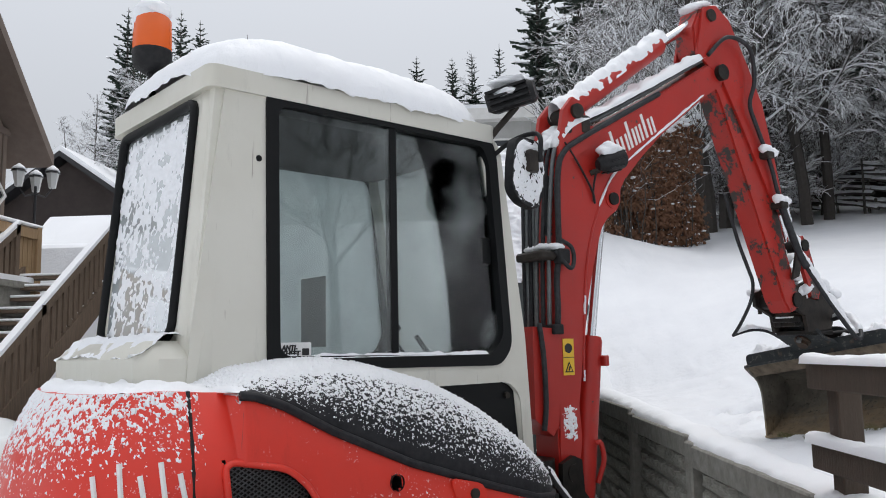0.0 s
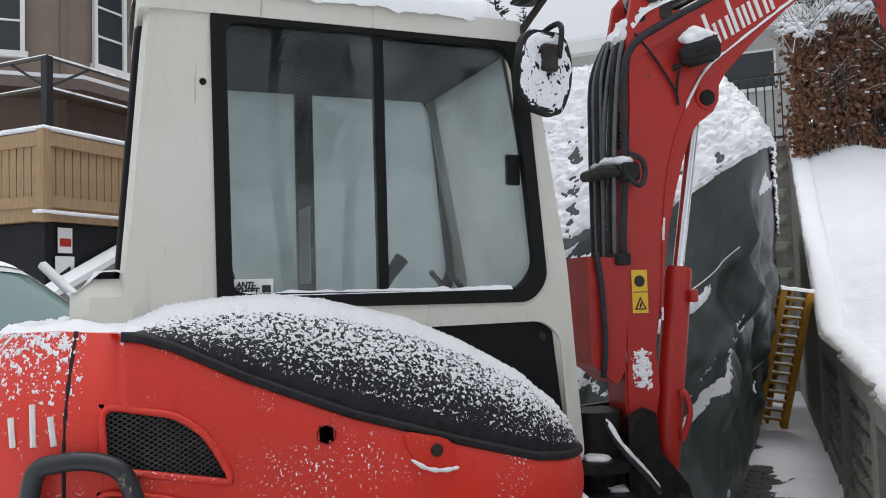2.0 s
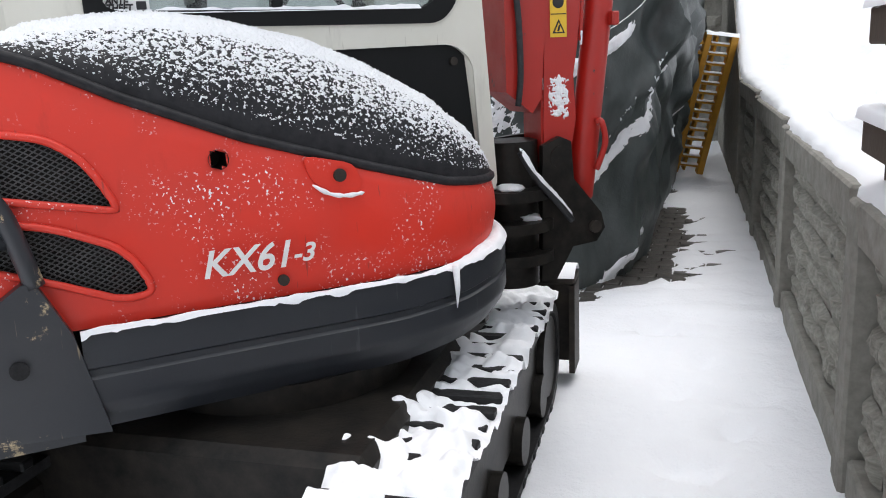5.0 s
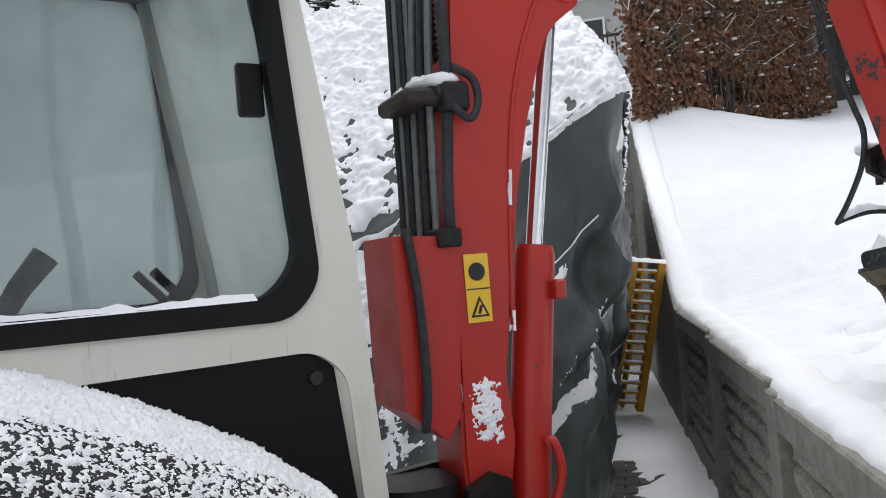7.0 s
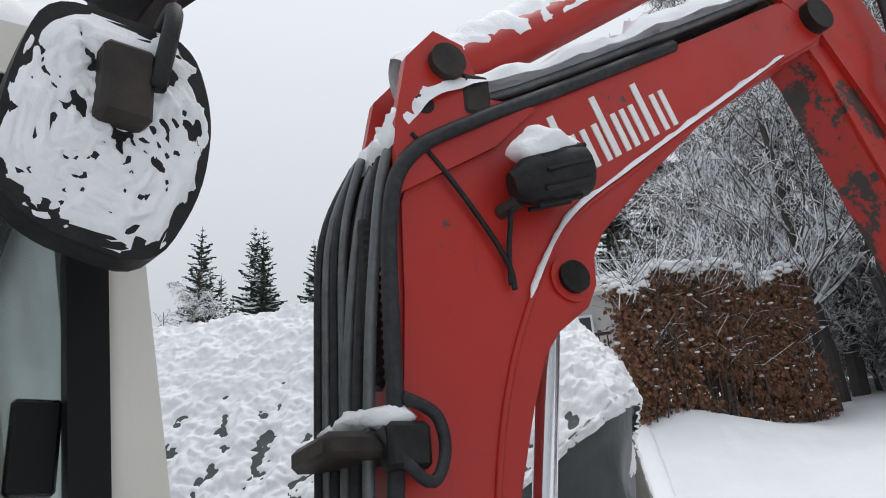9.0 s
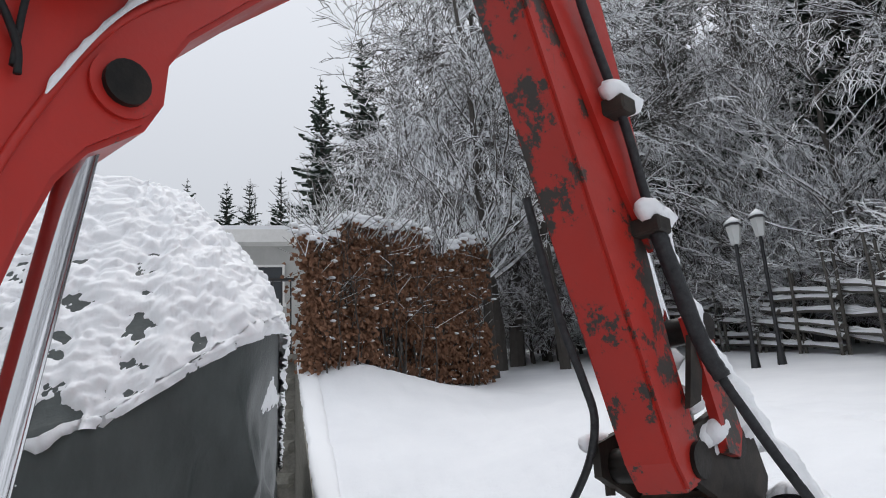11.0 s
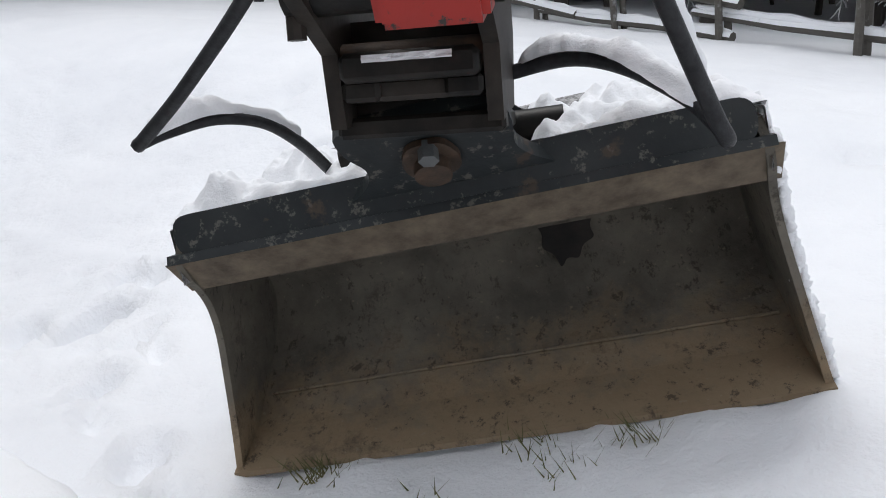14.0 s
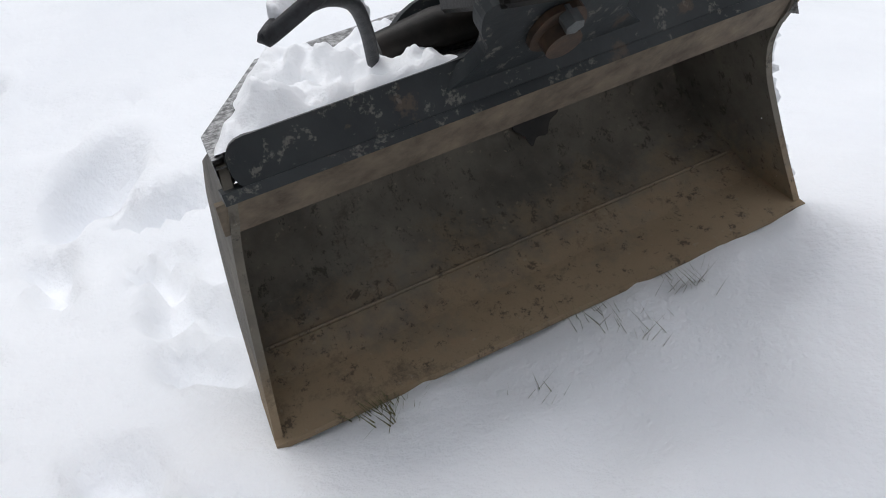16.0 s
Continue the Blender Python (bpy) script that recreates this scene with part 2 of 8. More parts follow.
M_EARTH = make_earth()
M_BUCKET = make_bucket_paint()
M_RUST = two_tone("rusty_brown_lip", (0.055, 0.042, 0.030), (0.19, 0.15, 0.105), 16, 0.8, bump=0.6)
M_DARKRUST = two_tone("dark_rusty_steel", (0.030, 0.024, 0.020), (0.095, 0.058, 0.036), 26, 0.65, 0.2)
M_FROSTED = two_tone("frosted_steel_plate", (0.10, 0.10, 0.10), (0.42, 0.42, 0.42), 90, 0.75, lo=0.4, hi=0.6)
M_GRASS = two_tone("winter_grass", (0.07, 0.085, 0.03), (0.16, 0.14, 0.06), 9, 0.8)
M_SEAT = two_tone("dark_seat_vinyl", (0.02, 0.02, 0.022), (0.04, 0.04, 0.042), 14, 0.6)


def make_glass(name, frost, lo, hi):
    """Cab glass: clear and glossy, with a fogged film of breath frost on it."""
    m = bpy.data.materials.new(name)
    m.use_nodes = True
    t = m.node_tree
    t.nodes.remove(t.nodes["Principled BSDF"])
    out = t.nodes["Material Output"]
    clear, gloss = t.nodes.new("ShaderNodeBsdfTransparent"), t.nodes.new("ShaderNodeBsdfGlossy")
    clear.inputs[0].default_value = (0.80, 0.84, 0.83, 1)
    gloss.inputs["Roughness"].default_value = 0.02
    fres = t.nodes.new("ShaderNodeFresnel")
    fres.inputs[0].default_value = 1.5
    pane = t.nodes.new("ShaderNodeMixShader")
    t.links.new(fres.outputs[0], pane.inputs[0])
    t.links.new(clear.outputs[0], pane.inputs[1])
    t.links.new(gloss.outputs[0], pane.inputs[2])
    film, thin = t.nodes.new("ShaderNodeBsdfTranslucent"), t.nodes.new("ShaderNodeBsdfDiffuse")
    for s in (film, thin):
        s.inputs[0].default_value = (0.80, 0.84, 0.85, 1)
    fog = t.nodes.new("ShaderNodeMixShader")
    fog.inputs[0].default_value = 0.35
    t.links.new(film.outputs[0], fog.inputs[1])
    t.links.new(thin.outputs[0], fog.inputs[2])
    co = t.nodes.new("ShaderNodeTexCoord")
    no = t.nodes.new("ShaderNodeTexNoise")
    no.inputs["Scale"].default_value, no.inputs["Detail"].default_value = 3.0, 6
    t.links.new(co.outputs["Object"], no.inputs["Vector"])
    mr = t.nodes.new("ShaderNodeMapRange")
    for k, v in (("From Min", 0.3), ("From Max", 0.7), ("To Min", lo), ("To Max", hi)):
        mr.inputs[k].default_value = v
    t.links.new(no.outputs["Fac"], mr.inputs["Value"])
    mix = t.nodes.new("ShaderNodeMixShader")
    t.links.new(mr.outputs[0], mix.inputs[0])
    t.links.new(pane.outputs[0], mix.inputs[1])
    t.links.new(fog.outputs[0], mix.inputs[2])
    t.links.new(mix.outputs[0], out.inputs[0])
    return m


M_GLASS = make_glass("cab_side_glass", 0, -0.12, 0.13)
M_REARGLASS = make_glass("iced_rear_glass", 0, 0.25, 0.55)
M_FROST = make_glass("frosted_cab_glass", 1, 0.6, 0.95)


# ---- mesh building ----
class MB:
    """Collects vertices and faces of one mesh."""

    def __init__(self):
        self.v, self.f = [], []

    def grid(self, fn, nu, nv, wrap=False):
        b = len(self.v)
        for i in range(nu + 1):
            for j in range(nv + 1):
                self.v.append(tuple(fn(i / nu, j / nv)))
        for i in range(nu):
            for j in range(nv):
                a = b + i * (nv + 1) + j
                self.f.append((a, a + nv + 1, a + nv + 2, a + 1))
        return self

    def box(self, x0, x1, y0, y1, z0, z1, m=None, bevel=0.0):
        b = len(self.v)
        if bevel:
            e = bevel
            xs, ys, zs = (x0, x1), (y0, y1), (z0, z1)
            pts = {}
            for i in (0, 1):
                for j in (0, 1):
                    for k in (0, 1):
                        sx, sy, sz = 1 - 2 * i, 1 - 2 * j, 1 - 2 * k
                        p = (xs[i], ys[j], zs[k])
                        for ax in range(3):
                            q = list(p)
                            for o, s in enumerate((sx, sy, sz)):
                                if o != ax:
                                    q[o] += s * e
                            pts[(i, j, k, ax)] = len(self.v)
                            self.v.append(tuple(q))
            P = pts
            for s in (0, 1):
                fs = [[(s, 0, 0, 0), (s, 1, 0, 0), (s, 1, 1, 0), (s, 0, 1, 0)], [(0, s, 0, 1), (0, s, 1, 1), (1, s, 1, 1), (1, s, 0, 1)], [(0, 0, s, 2), (1, 0, s, 2), (1, 1, s, 2), (0, 1, s, 2)]]
                for q in fs:
                    f = [P[k] for k in q]
                    self.f.append(tuple(f if s else f[::-1]))
            for i in (0, 1):
                for j in (0, 1):
                    self.f.append((P[(i, j, 0, 0)], P[(i, j, 1, 0)], P[(i, j, 1, 1)], P[(i, j, 0, 1)]))
                    self.f.append((P[(i, 0, j, 0)], P[(i, 1, j, 0)], P[(i, 1, j, 2)], P[(i, 0, j, 2)]))
                    self.f.append((P[(0, i, j, 1)], P[(1, i, j, 1)], P[(1, i, j, 2)], P[(0, i, j, 2)]))
                    for k in (0, 1):
                        self.f.append((P[(i, j, k, 0)], P[(i, j, k, 1)], P[(i, j, k, 2)]))
        else:
            for x in (x0, x1):
                for y in (y0, y1):
                    for z in (z0, z1):
                        self.v.append((x, y, z))
            for q in ((0, 1, 3, 2), (4, 6, 7, 5), (0, 4, 5, 1), (2, 3, 7, 6), (0, 2, 6, 4), (1, 5, 7, 3)):
                self.f.append(tuple(b + k for k in q))
        if m is not None:
            for k in range(b, len(self.v)):
                self.v[k] = tuple(m @ Vector(self.v[k]))
        return self

    def prism(self, pts, x0, x1, axis=0):
        """Extrudes the outline pts (its two other coordinates, in order) along an axis."""
        b, n = len(self.v), len(pts)
        for x in (x0, x1):
            for p in pts:
                q = list(p)
                q.insert(axis, x)
                self.v.append(tuple(q))
        for i in range(n):
            j = (i + 1) % n
            self.f.append((b + i, b + j, b + n + j, b + n + i))
        for tri in tessellate_polygon([[Vector((*p, 0)) for p in pts]]):
            self.f.append(tuple(b + k for k in tri))
            self.f.append(tuple(b + n + k for k in reversed(tri)))
        return self

    def tube(self, pts, r, n=8, cap=True):
        b = len(self.v)
        pts = [Vector(p) for p in pts]
        rs = r if isinstance(r, (list, tuple)) else [r] * len(pts)
        d0 = (pts[1] - pts[0]).normalized()
        side = d0.orthogonal().normalized()
        for i, p in enumerate(pts):
            d = (pts[min(i + 1, len(pts) - 1)] - pts[max(i - 1, 0)]).normalized()
            side = (side - d * side.dot(d))
            side = side.normalized() if side.length > 1e-6 else d.orthogonal().normalized()
            up = d.cross(side)
            for k in range(n):
                a = 2 * math.pi * k / n
                self.v.append(tuple(p + (side * math.cos(a) + up * math.sin(a)) * rs[i]))
        for i in range(len(pts) - 1):
            for k in range(n):
                a, c = b + i * n + k, b + i * n + (k + 1) % n
                self.f.append((a, c, c + n, a + n))
        if cap:
            self.f.append(tuple(b + k for k in reversed(range(n))))
            self.f.append(tuple(b + (len(pts) - 1) * n + k for k in range(n)))
        return self

    def blob(self, c, s, seed=0, n=8, rough=0.25):
        """A lumpy ball, for snow clods and bags."""
        b = len(self.v)
        for i in range(n + 1):
            th = math.pi * i / n
            for j in range(n * 2):
                ph = math.pi * j / n
                d = Vector((math.sin(th) * math.cos(ph), math.sin(th) * math.sin(ph), math.cos(th)))
                k = 1 + rough * noise.noise(d * 1.7 + Vector((seed * 3.1, seed, 0)))
                self.v.append((c[0] + d.x * s[0] * k, c[1] + d.y * s[1] * k, c[2] + d.z * s[2] * k))
        for i in range(n):
            for j in range(n * 2):
                a, c2 = b + i * n * 2 + j, b + i * n * 2 + (j + 1) % (n * 2)
                self.f.append((a, a + n * 2, c2 + n * 2, c2))
        return self


def mesh(name, mb, material, smooth=False):
    me = bpy.data.meshes.new(name)
    me.from_pydata(mb.v, [], mb.f)
    bm = bmesh.new()
    bm.from_mesh(me)
    bmesh.ops.recalc_face_normals(bm, faces=bm.faces)
    bm.to_mesh(me)
    bm.free()
    me.materials.append(material)
    if smooth:
        me.polygons.foreach_set("use_smooth", [True] * len(me.polygons))
        if smooth != "all":
            me.set_sharp_from_angle(angle=radians(38))
    return me


def part(name, mb, material, parent, label="", m=None, smooth=False):
    ob = new(name, mesh(name, mb, material, smooth))
    ob.parent = parent
    if m is not None:
        ob.matrix_basis = m
    return tagged(ob, label)


def thing(name, label, category, m=None, group="", kind="", mb=None, material=None, smooth=False):
    ob = new(name, mesh(name, mb, material, smooth) if mb else None)
    if m is not None:
        ob.matrix_basis = m
    return tagged(ob, label, category, group, kind)


def lerp_curve(pts, x):
    for (a, b), (c, d) in zip(pts, pts[1:]):
        if x <= c:
            return b + (d - b) * max(0.0, (x - a) / (c - a))
    return pts[-1][1]


def smooth_step(a, b, x):
    k = min(1.0, max(0.0, (x - a) / (b - a)))
    return k * k * (3 - 2 * k)


def spline(pts, n=6):
    """Points on a smooth curve through pts."""
    P = [Vector(p) for p in pts]
    out = []
    for i in range(len(P) - 1):
        a, b, c, d = P[max(i - 1, 0)], P[i], P[i + 1], P[min(i + 2, len(P) - 1)]
        for k in range(n):
            t = k / n
            out.append(0.5 * (2 * b + (c - a) * t + (2 * a - 5 * b + 4 * c - d) * t * t + (3 * b - a - 3 * c + d) * t ** 3))
    out.append(P[-1])
    return out


def fbm(x, y, z=0.0, o=4):
    return noise.fractal(Vector((x, y, z)), 1.0, 2.0, o)


def snow_skin(name, fn, nu, nv, cover, amp, freq, parent=None, label="", m=None, lift=0.0, fine=0.35):
    """Snow lying on the surface fn(u, v) -> (place, normal); it shows only where its thickness is positive, so it breaks up into patches."""
    mb = MB()

    def at(u, v):
        p, nn = fn(u, v)
        p, nn = Vector(p), Vector(nn)
        k = fbm(p.x * freq, p.y * freq, p.z * freq, 3) + fine * noise.noise(p * freq * 3.3)
        return p + nn * (lift + amp * (k + cover(u, v)))

    mb.grid(at, nu, nv)
    if parent:
        return part(name, mb, M_SNOW, parent, label, m, "all")
    return thing(name, label, "snow", m, "", "stuff", mb, M_SNOW, "all")


def snow_ridge(mb, pts, w, h, seed=0.0, n=7, rough=0.5, gaps=-9.0, step=6):
    """A ridge of snow lying along a path, uneven in width and height, broken where the noise falls under gaps."""
    P = spline(pts, step)
    ring, rows_ = [], []
    for i, q in enumerate(P):
        d = (P[min(i + 1, len(P) - 1)] - P[max(i - 1, 0)]).normalized()
        side = d.cross(Vector((0, 0, 1)))
        side = side.normalized() if side.length > 1e-4 else Vector((1, 0, 0))
        up = side.cross(d)
        if up.z < 0:
            up = -up
        e = fbm(q.x * 9 + seed, q.y * 9, q.z * 9, 3)
        k = max(0.05, 1 + rough * e) * min(1.0, 0.25 + i * 0.3, 0.25 + (len(P) - 1 - i) * 0.3)
        row = []
        for j in range(n + 1):
            a = math.pi * j / n
            c = 1 + 0.35 * noise.noise(Vector((q.x * 25 + j, q.y * 25, q.z * 25 + seed))) + 0.3 * noise.noise(Vector((q.x * 70 + j * 2, q.y * 70, q.z * 70 + seed)))
            row.append(len(mb.v))
            mb.v.append(tuple(q + side * math.cos(a) * w * k * c + up * (math.sin(a) * h * k * c - 0.15 * h)))
        rows_.append(row if e > gaps else None)
    for a, b in zip(rows_, rows_[1:]):
        if a and b:
            for j in range(n):
                mb.f.append((a[j], b[j], b[j + 1], a[j + 1]))
    return mb


def text_mesh(s, size, depth=0.0015, bold=0.0, shear=0.0):
    """Lettering in the built-in font as a mesh in the XZ plane, its left foot at the origin."""
    cu = bpy.data.curves.new("lettering", "FONT")
    cu.body, cu.size, cu.extrude, cu.offset, cu.shear = s, size, depth, bold, shear
    ob = bpy.data.objects.new("lettering", cu)
    me = bpy.data.meshes.new_from_object(ob)
    bpy.data.objects.remove(ob)
    bpy.data.curves.remove(cu)
    return me


def lettering(name, s, size, material, parent, m, label="", bold=0.0, shear=0.0, width=None):
    me = text_mesh(s, size, 0.0015, bold, shear)
    if width:
        w = max(v.co.x for v in me.vertices) - min(v.co.x for v in me.vertices)
        me.transform(Matrix.Diagonal((width / w, 1, 1, 1)))
    me.materials.clear()
    me.materials.append(material)
    ob = new(name, me)
    ob.parent = parent
    ob.matrix_basis = m
    return tagged(ob, label)


# ---- ground: one sheet, a yard, a retaining step and a garden bank above it ----
def wall_x(y):
    return 1.745 - 0.0517 * (y - 4.25)


CAP = [(-8.0, 0.97), (4.0, 1.0), (6.2, 1.06), (9.85, 1.15), (14.3, 3.72), (15.5, 3.95), (40.0, 8.0), (300.0, 30.0)]


def garden_z(x, y):
    edge = lerp_curve(CAP, y) - 0.03
    far = 1.14 + 0.12 * min(x - 1.7, 3.2) + 0.055 * max(0.0, x - 4.9) + 0.19 * (y - 5.5)
    if y < 5.5:
        far = max(far, 1.02 + 0.05 * (x - 1.7))
    if x > 12:
        far += 0.12 * (x - 12)
    z = edge + (far - edge) * smooth_step(0.2, 3.4, x - wall_x(y))
    z += 0.185 * math.exp(-((x - 2.95) ** 2 + (y - 4.85) ** 2) / 0.55)
    # snow pushed up against the bucket's cutting edge
    u, w = 0.575 * (x - 2.165) - 0.818 * (y - 5.939), -0.818 * (x - 2.165) - 0.575 * (y - 5.939)
    if -0.2 < u < 1.4 and abs(w) < 0.3:
        z += (0.020 * smooth_step(0.10, 0.30, u) * smooth_step(1.2, 0.9, u) * (1 + 0.4 * fbm(u * 7, 2.0))) * math.exp(-((w - 0.035) / 0.06) ** 2)
    return min(z, 40.0)


def yard_z(x, y):
    z = 0.46 * smooth_step(1.0, 3.4, -x) * smooth_step(-2, 3, y)
    if y > 14.45:
        z = 3.6 + 0.16 * (y - 14.45)
    if x < -9:
        z = max(z, min(14.0, 0.38 + 0.26 * (-x - 9) * smooth_step(8, 20, y)))
    return z


def dents(x, y):
    """Trodden prints and drifts."""
    d = 0.016 * fbm(x * 1.1, y * 1.1, 3.0, 4) + 0.021 * fbm(x * 4.3, y * 4.3, 5.0, 4) - 0.02 * max(0.0, fbm(x * 2.6, y * 2.6, 11.0, 3) - 0.12)
    for i, (px, py, a, s) in enumerate(PRINTS):
        u, w = (x - px) * math.cos(a) + (y - py) * math.sin(a), -(x - px) * math.sin(a) + (y - py) * math.cos(a)
        q = (u / (0.15 * s)) ** 2 + (w / (0.065 * s)) ** 2
        if q < 3:
            d += -0.10 * s * math.exp(-q * q * 1.4) + 0.016 * math.exp(-(q - 1.6) ** 2 * 3)
    return d


PRINTS = [(1.42, 4.26, 1.2, 1.0), (1.2, 3.9, 1.4, 0.9), (1.28, 5.0, 1.5, 0.9), (1.15, 4.6, 1.7, 0.9), (3.25, 7.03, 0.24, 1.9), (3.16, 6.73, -0.5, 1.2), (2.42, 7.32, 0.6, 1.3), (2.17, 6.72, 0.5, 1.0), (2.07, 6.2, 1.0, 0.9),
          (4.6, 5.55, 1.4, 1.2), (3.7, 7.8, 0.3, 1.0), (4.2, 8.6, 0.4, 1.0), (3.3, 8.0, 0.8, 0.9), (4.9, 8.0, 0.5, 1.0), (3.9, 9.3, 0.6, 1.1), (5.5, 9.1, 0.2, 1.0), (3.2, 6.5, 0.4, 0.8), (5.3, 6.9, 1.0, 0.9)]


_r = random.Random(77)
for _k in range(34):
    PRINTS.append((_r.uniform(0.95, 1.6), _r.uniform(2.6, 8.5), _r.uniform(1.0, 2.2), _r.uniform(0.55, 0.95)))
for _k in range(22):
    PRINTS.append((_r.uniform(1.95, 2.9), _r.uniform(5.9, 7.6), _r.uniform(0.4, 1.5), _r.uniform(0.5, 1.0)))
for _k in range(60):
    PRINTS.append((_r.uniform(2.0, 7.0), _r.uniform(5.8, 12.0), _r.uniform(0, 3.1), _r.uniform(0.2, 0.5)))


def ground_mesh():
    near = [i * 0.04 for i in range(1, 61)] + [2.4 + i * 0.08 for i in range(1, 28)]
    out = [5.0, 5.6, 6.4, 7.5, 9, 11, 13, 16, 20, 26, 34, 46, 64, 90, 140, 220, 320]
    left = [i * 0.11 for i in range(1, 34)]
    lout = [4.2, 5, 6, 7.2, 9, 11, 14, 18, 24, 32, 45, 70, 120, 220, 320]
    cols = [-c for c in reversed(lout)] + [-c for c in reversed(left)] + [0.0, 0.085, 0.115] + [0.08 + c for c in near] + out
    rows = [-300, -150, -60, -30, -15, -8, -5, -3.5, -2.4, -1.5, -0.8, -0.2] + [0.3 + 0.08 * i for i in range(0, 59)] + [5.0 + 0.04 * i for i in range(0, 75)] + [8.0 + 0.08 * i for i in range(0, 37)] + [11.0 + 0.25 * i for i in range(0, 14)] + [14.40, 14.46, 15, 16, 17.5, 20, 23, 27, 33, 42, 60, 90, 140, 220, 320]
    mb = MB()
    for y in rows:
        for c in cols:
            x = wall_x(max(-8, min(y, 16))) + c
            z = garden_z(x, y) if c > 0.1 else yard_z(x, y)
            if -4 < c < 9 and -1 < y < 15:
                z += dents(x, y)
            if c < 0.1 and y > 5.6 and y < 11.2 and x > 0.5:
                z += 0.02 - 0.06 * smooth_step(1.14, 0.92, x + 0.22 * fbm(x * 2.5, y * 2.5, 8.0) + 0.1 * noise.noise(Vector((x * 3, y * 11, 0))) + max(0, (y - 8.0)) * 0.14 + 0.5 * smooth_step(6.5, 5.7, y))
            mb.v.append((x, y, z))
    n = len(cols)
    for j in range(len(rows) - 1):
        for i in range(n - 1):
            a = j * n + i
            mb.f.append((a, a + 1, a + n + 1, a + n))
    return mb


thing("ground", "snow-covered yard and rising garden bank", "ground", None, "", "structure", ground_mesh(), M_GROUND, "all")

# ---- retaining wall of concrete posts and rough-faced panels ----
POSTS = [-4.1, -2.1, -0.1, 1.9, 3.9, 5.86, 7.7, 9.62]
wall = thing("wall_east", "grey cast concrete retaining wall with rough stone-faced panels", "wall", None, "", "structure")
lean = -math.atan(0.0517)


def wall_m(y, z=0.0):
    return Matrix.Translation((wall_x(y), y, z)) @ Matrix.Rotation(-lean, 4, "Z")


for y in POSTS:
    top = lerp_curve(CAP, y) - 0.03
    part("post", MB().box(-0.035, 0.14, -0.075, 0.075, -0.3, top, None, 0.012), M_CONCRETE_DARK, wall, "", wall_m(y))
for y0, y1 in zip(POSTS, POSTS[1:]):
    top = lerp_curve(CAP, (y0 + y1) / 2) - 0.03
    L = y1 - y0
    part("beam", MB().box(-0.03, 0.14, 0.078, L - 0.078, top - 0.13, top + 0.01, None, 0.01), M_CONCRETE_DARK, wall, "", wall_m(y0))
    part("plinth", MB().box(-0.015, 0.13, 0.078, L - 0.078, -0.3, 0.13, None, 0.012), M_CONCRETE_DARK, wall, "", wall_m(y0))
    part("backing", MB().box(0.05, 0.12, 0.078, L - 0.078, 0.13, top - 0.13), M_CONCRETE, wall, "", wall_m(y0))

snowcap = MB()


def cap_at(u, v):
    y = -4.2 + 18.55 * u
    a = v * math.pi
    w = 0.20 + 0.03 * fbm(y * 2, 1.0)
    k = 0.055 + 0.02 * fbm(y * 3, 4.0) if y < 9.7 else 0.05
    z = lerp_curve(CAP, y) - 0.03
    x = wall_x(y) + 0.115 - w * 0.62 * math.cos(a) + (0.012 * fbm(y * 9, v * 5, 2.0))
    return (x, y, z - 0.02 + k * 1.5 * math.sin(a) ** 0.6 + 0.006 * fbm(y * 7, v * 6, 3.0))


snowcap.grid(cap_at, 420, 8)
thing("wall_snow", "thick rounded snow lying along the retaining wall top", "snow", None, "", "stuff", snowcap, M_SNOW, "all")
thing("wall_edging", "stepped concrete wall that climbs the garden bank", "wall", wall_m(9.62), "", "structure",
      MB().prism([(0.08, -0.2), (0.08, 1.08), (0.25, 1.12), (4.72, 3.68), (4.72, -0.2)], -0.02, 0.13, 0), M_CONCRETE_DARK)

# ---- block wall across the far end of the yard ----
back = thing("wall_north", "dark wet concrete block wall behind the covered boat", "wall", None, "", "structure")
part("core", MB().box(-6.5, 1.22, 14.36, 14.6, -0.2, 3.66), M_CONCRETE_DARK, back)
part("coping", MB().box(-6.5, 1.25, 14.25, 14.66, 3.66, 3.74, None, 0.01), M_CONCRETE_DARK, back)
BLOCK = []
for k in range(3):
    mb = MB()

    def face(u, v, k=k):
        e = min(u, 1 - u, (v) * 0.5, (1 - v) * 0.5) * 8
        return ((u - 0.5) * 0.385, -0.05 * min(1, max(0, e)) - 0.018 * fbm(u * 3 + k * 5, v * 3, k), (v - 0.5) * 0.185)

    mb.grid(face, 5, 4)
    BLOCK.append(mesh("block", mb, M_CONCRETE))
rnd = random.Random(4)
for r in range(14):
    for c in range(7):
        z = 0.95 + r * 0.2
        x = 1.0 - c * 0.4 - (0.2 if r % 2 else 0)
        ob = new("block", BLOCK[rnd.randrange(3)])
        ob.parent, ob.location = back, (x, 14.36, z)

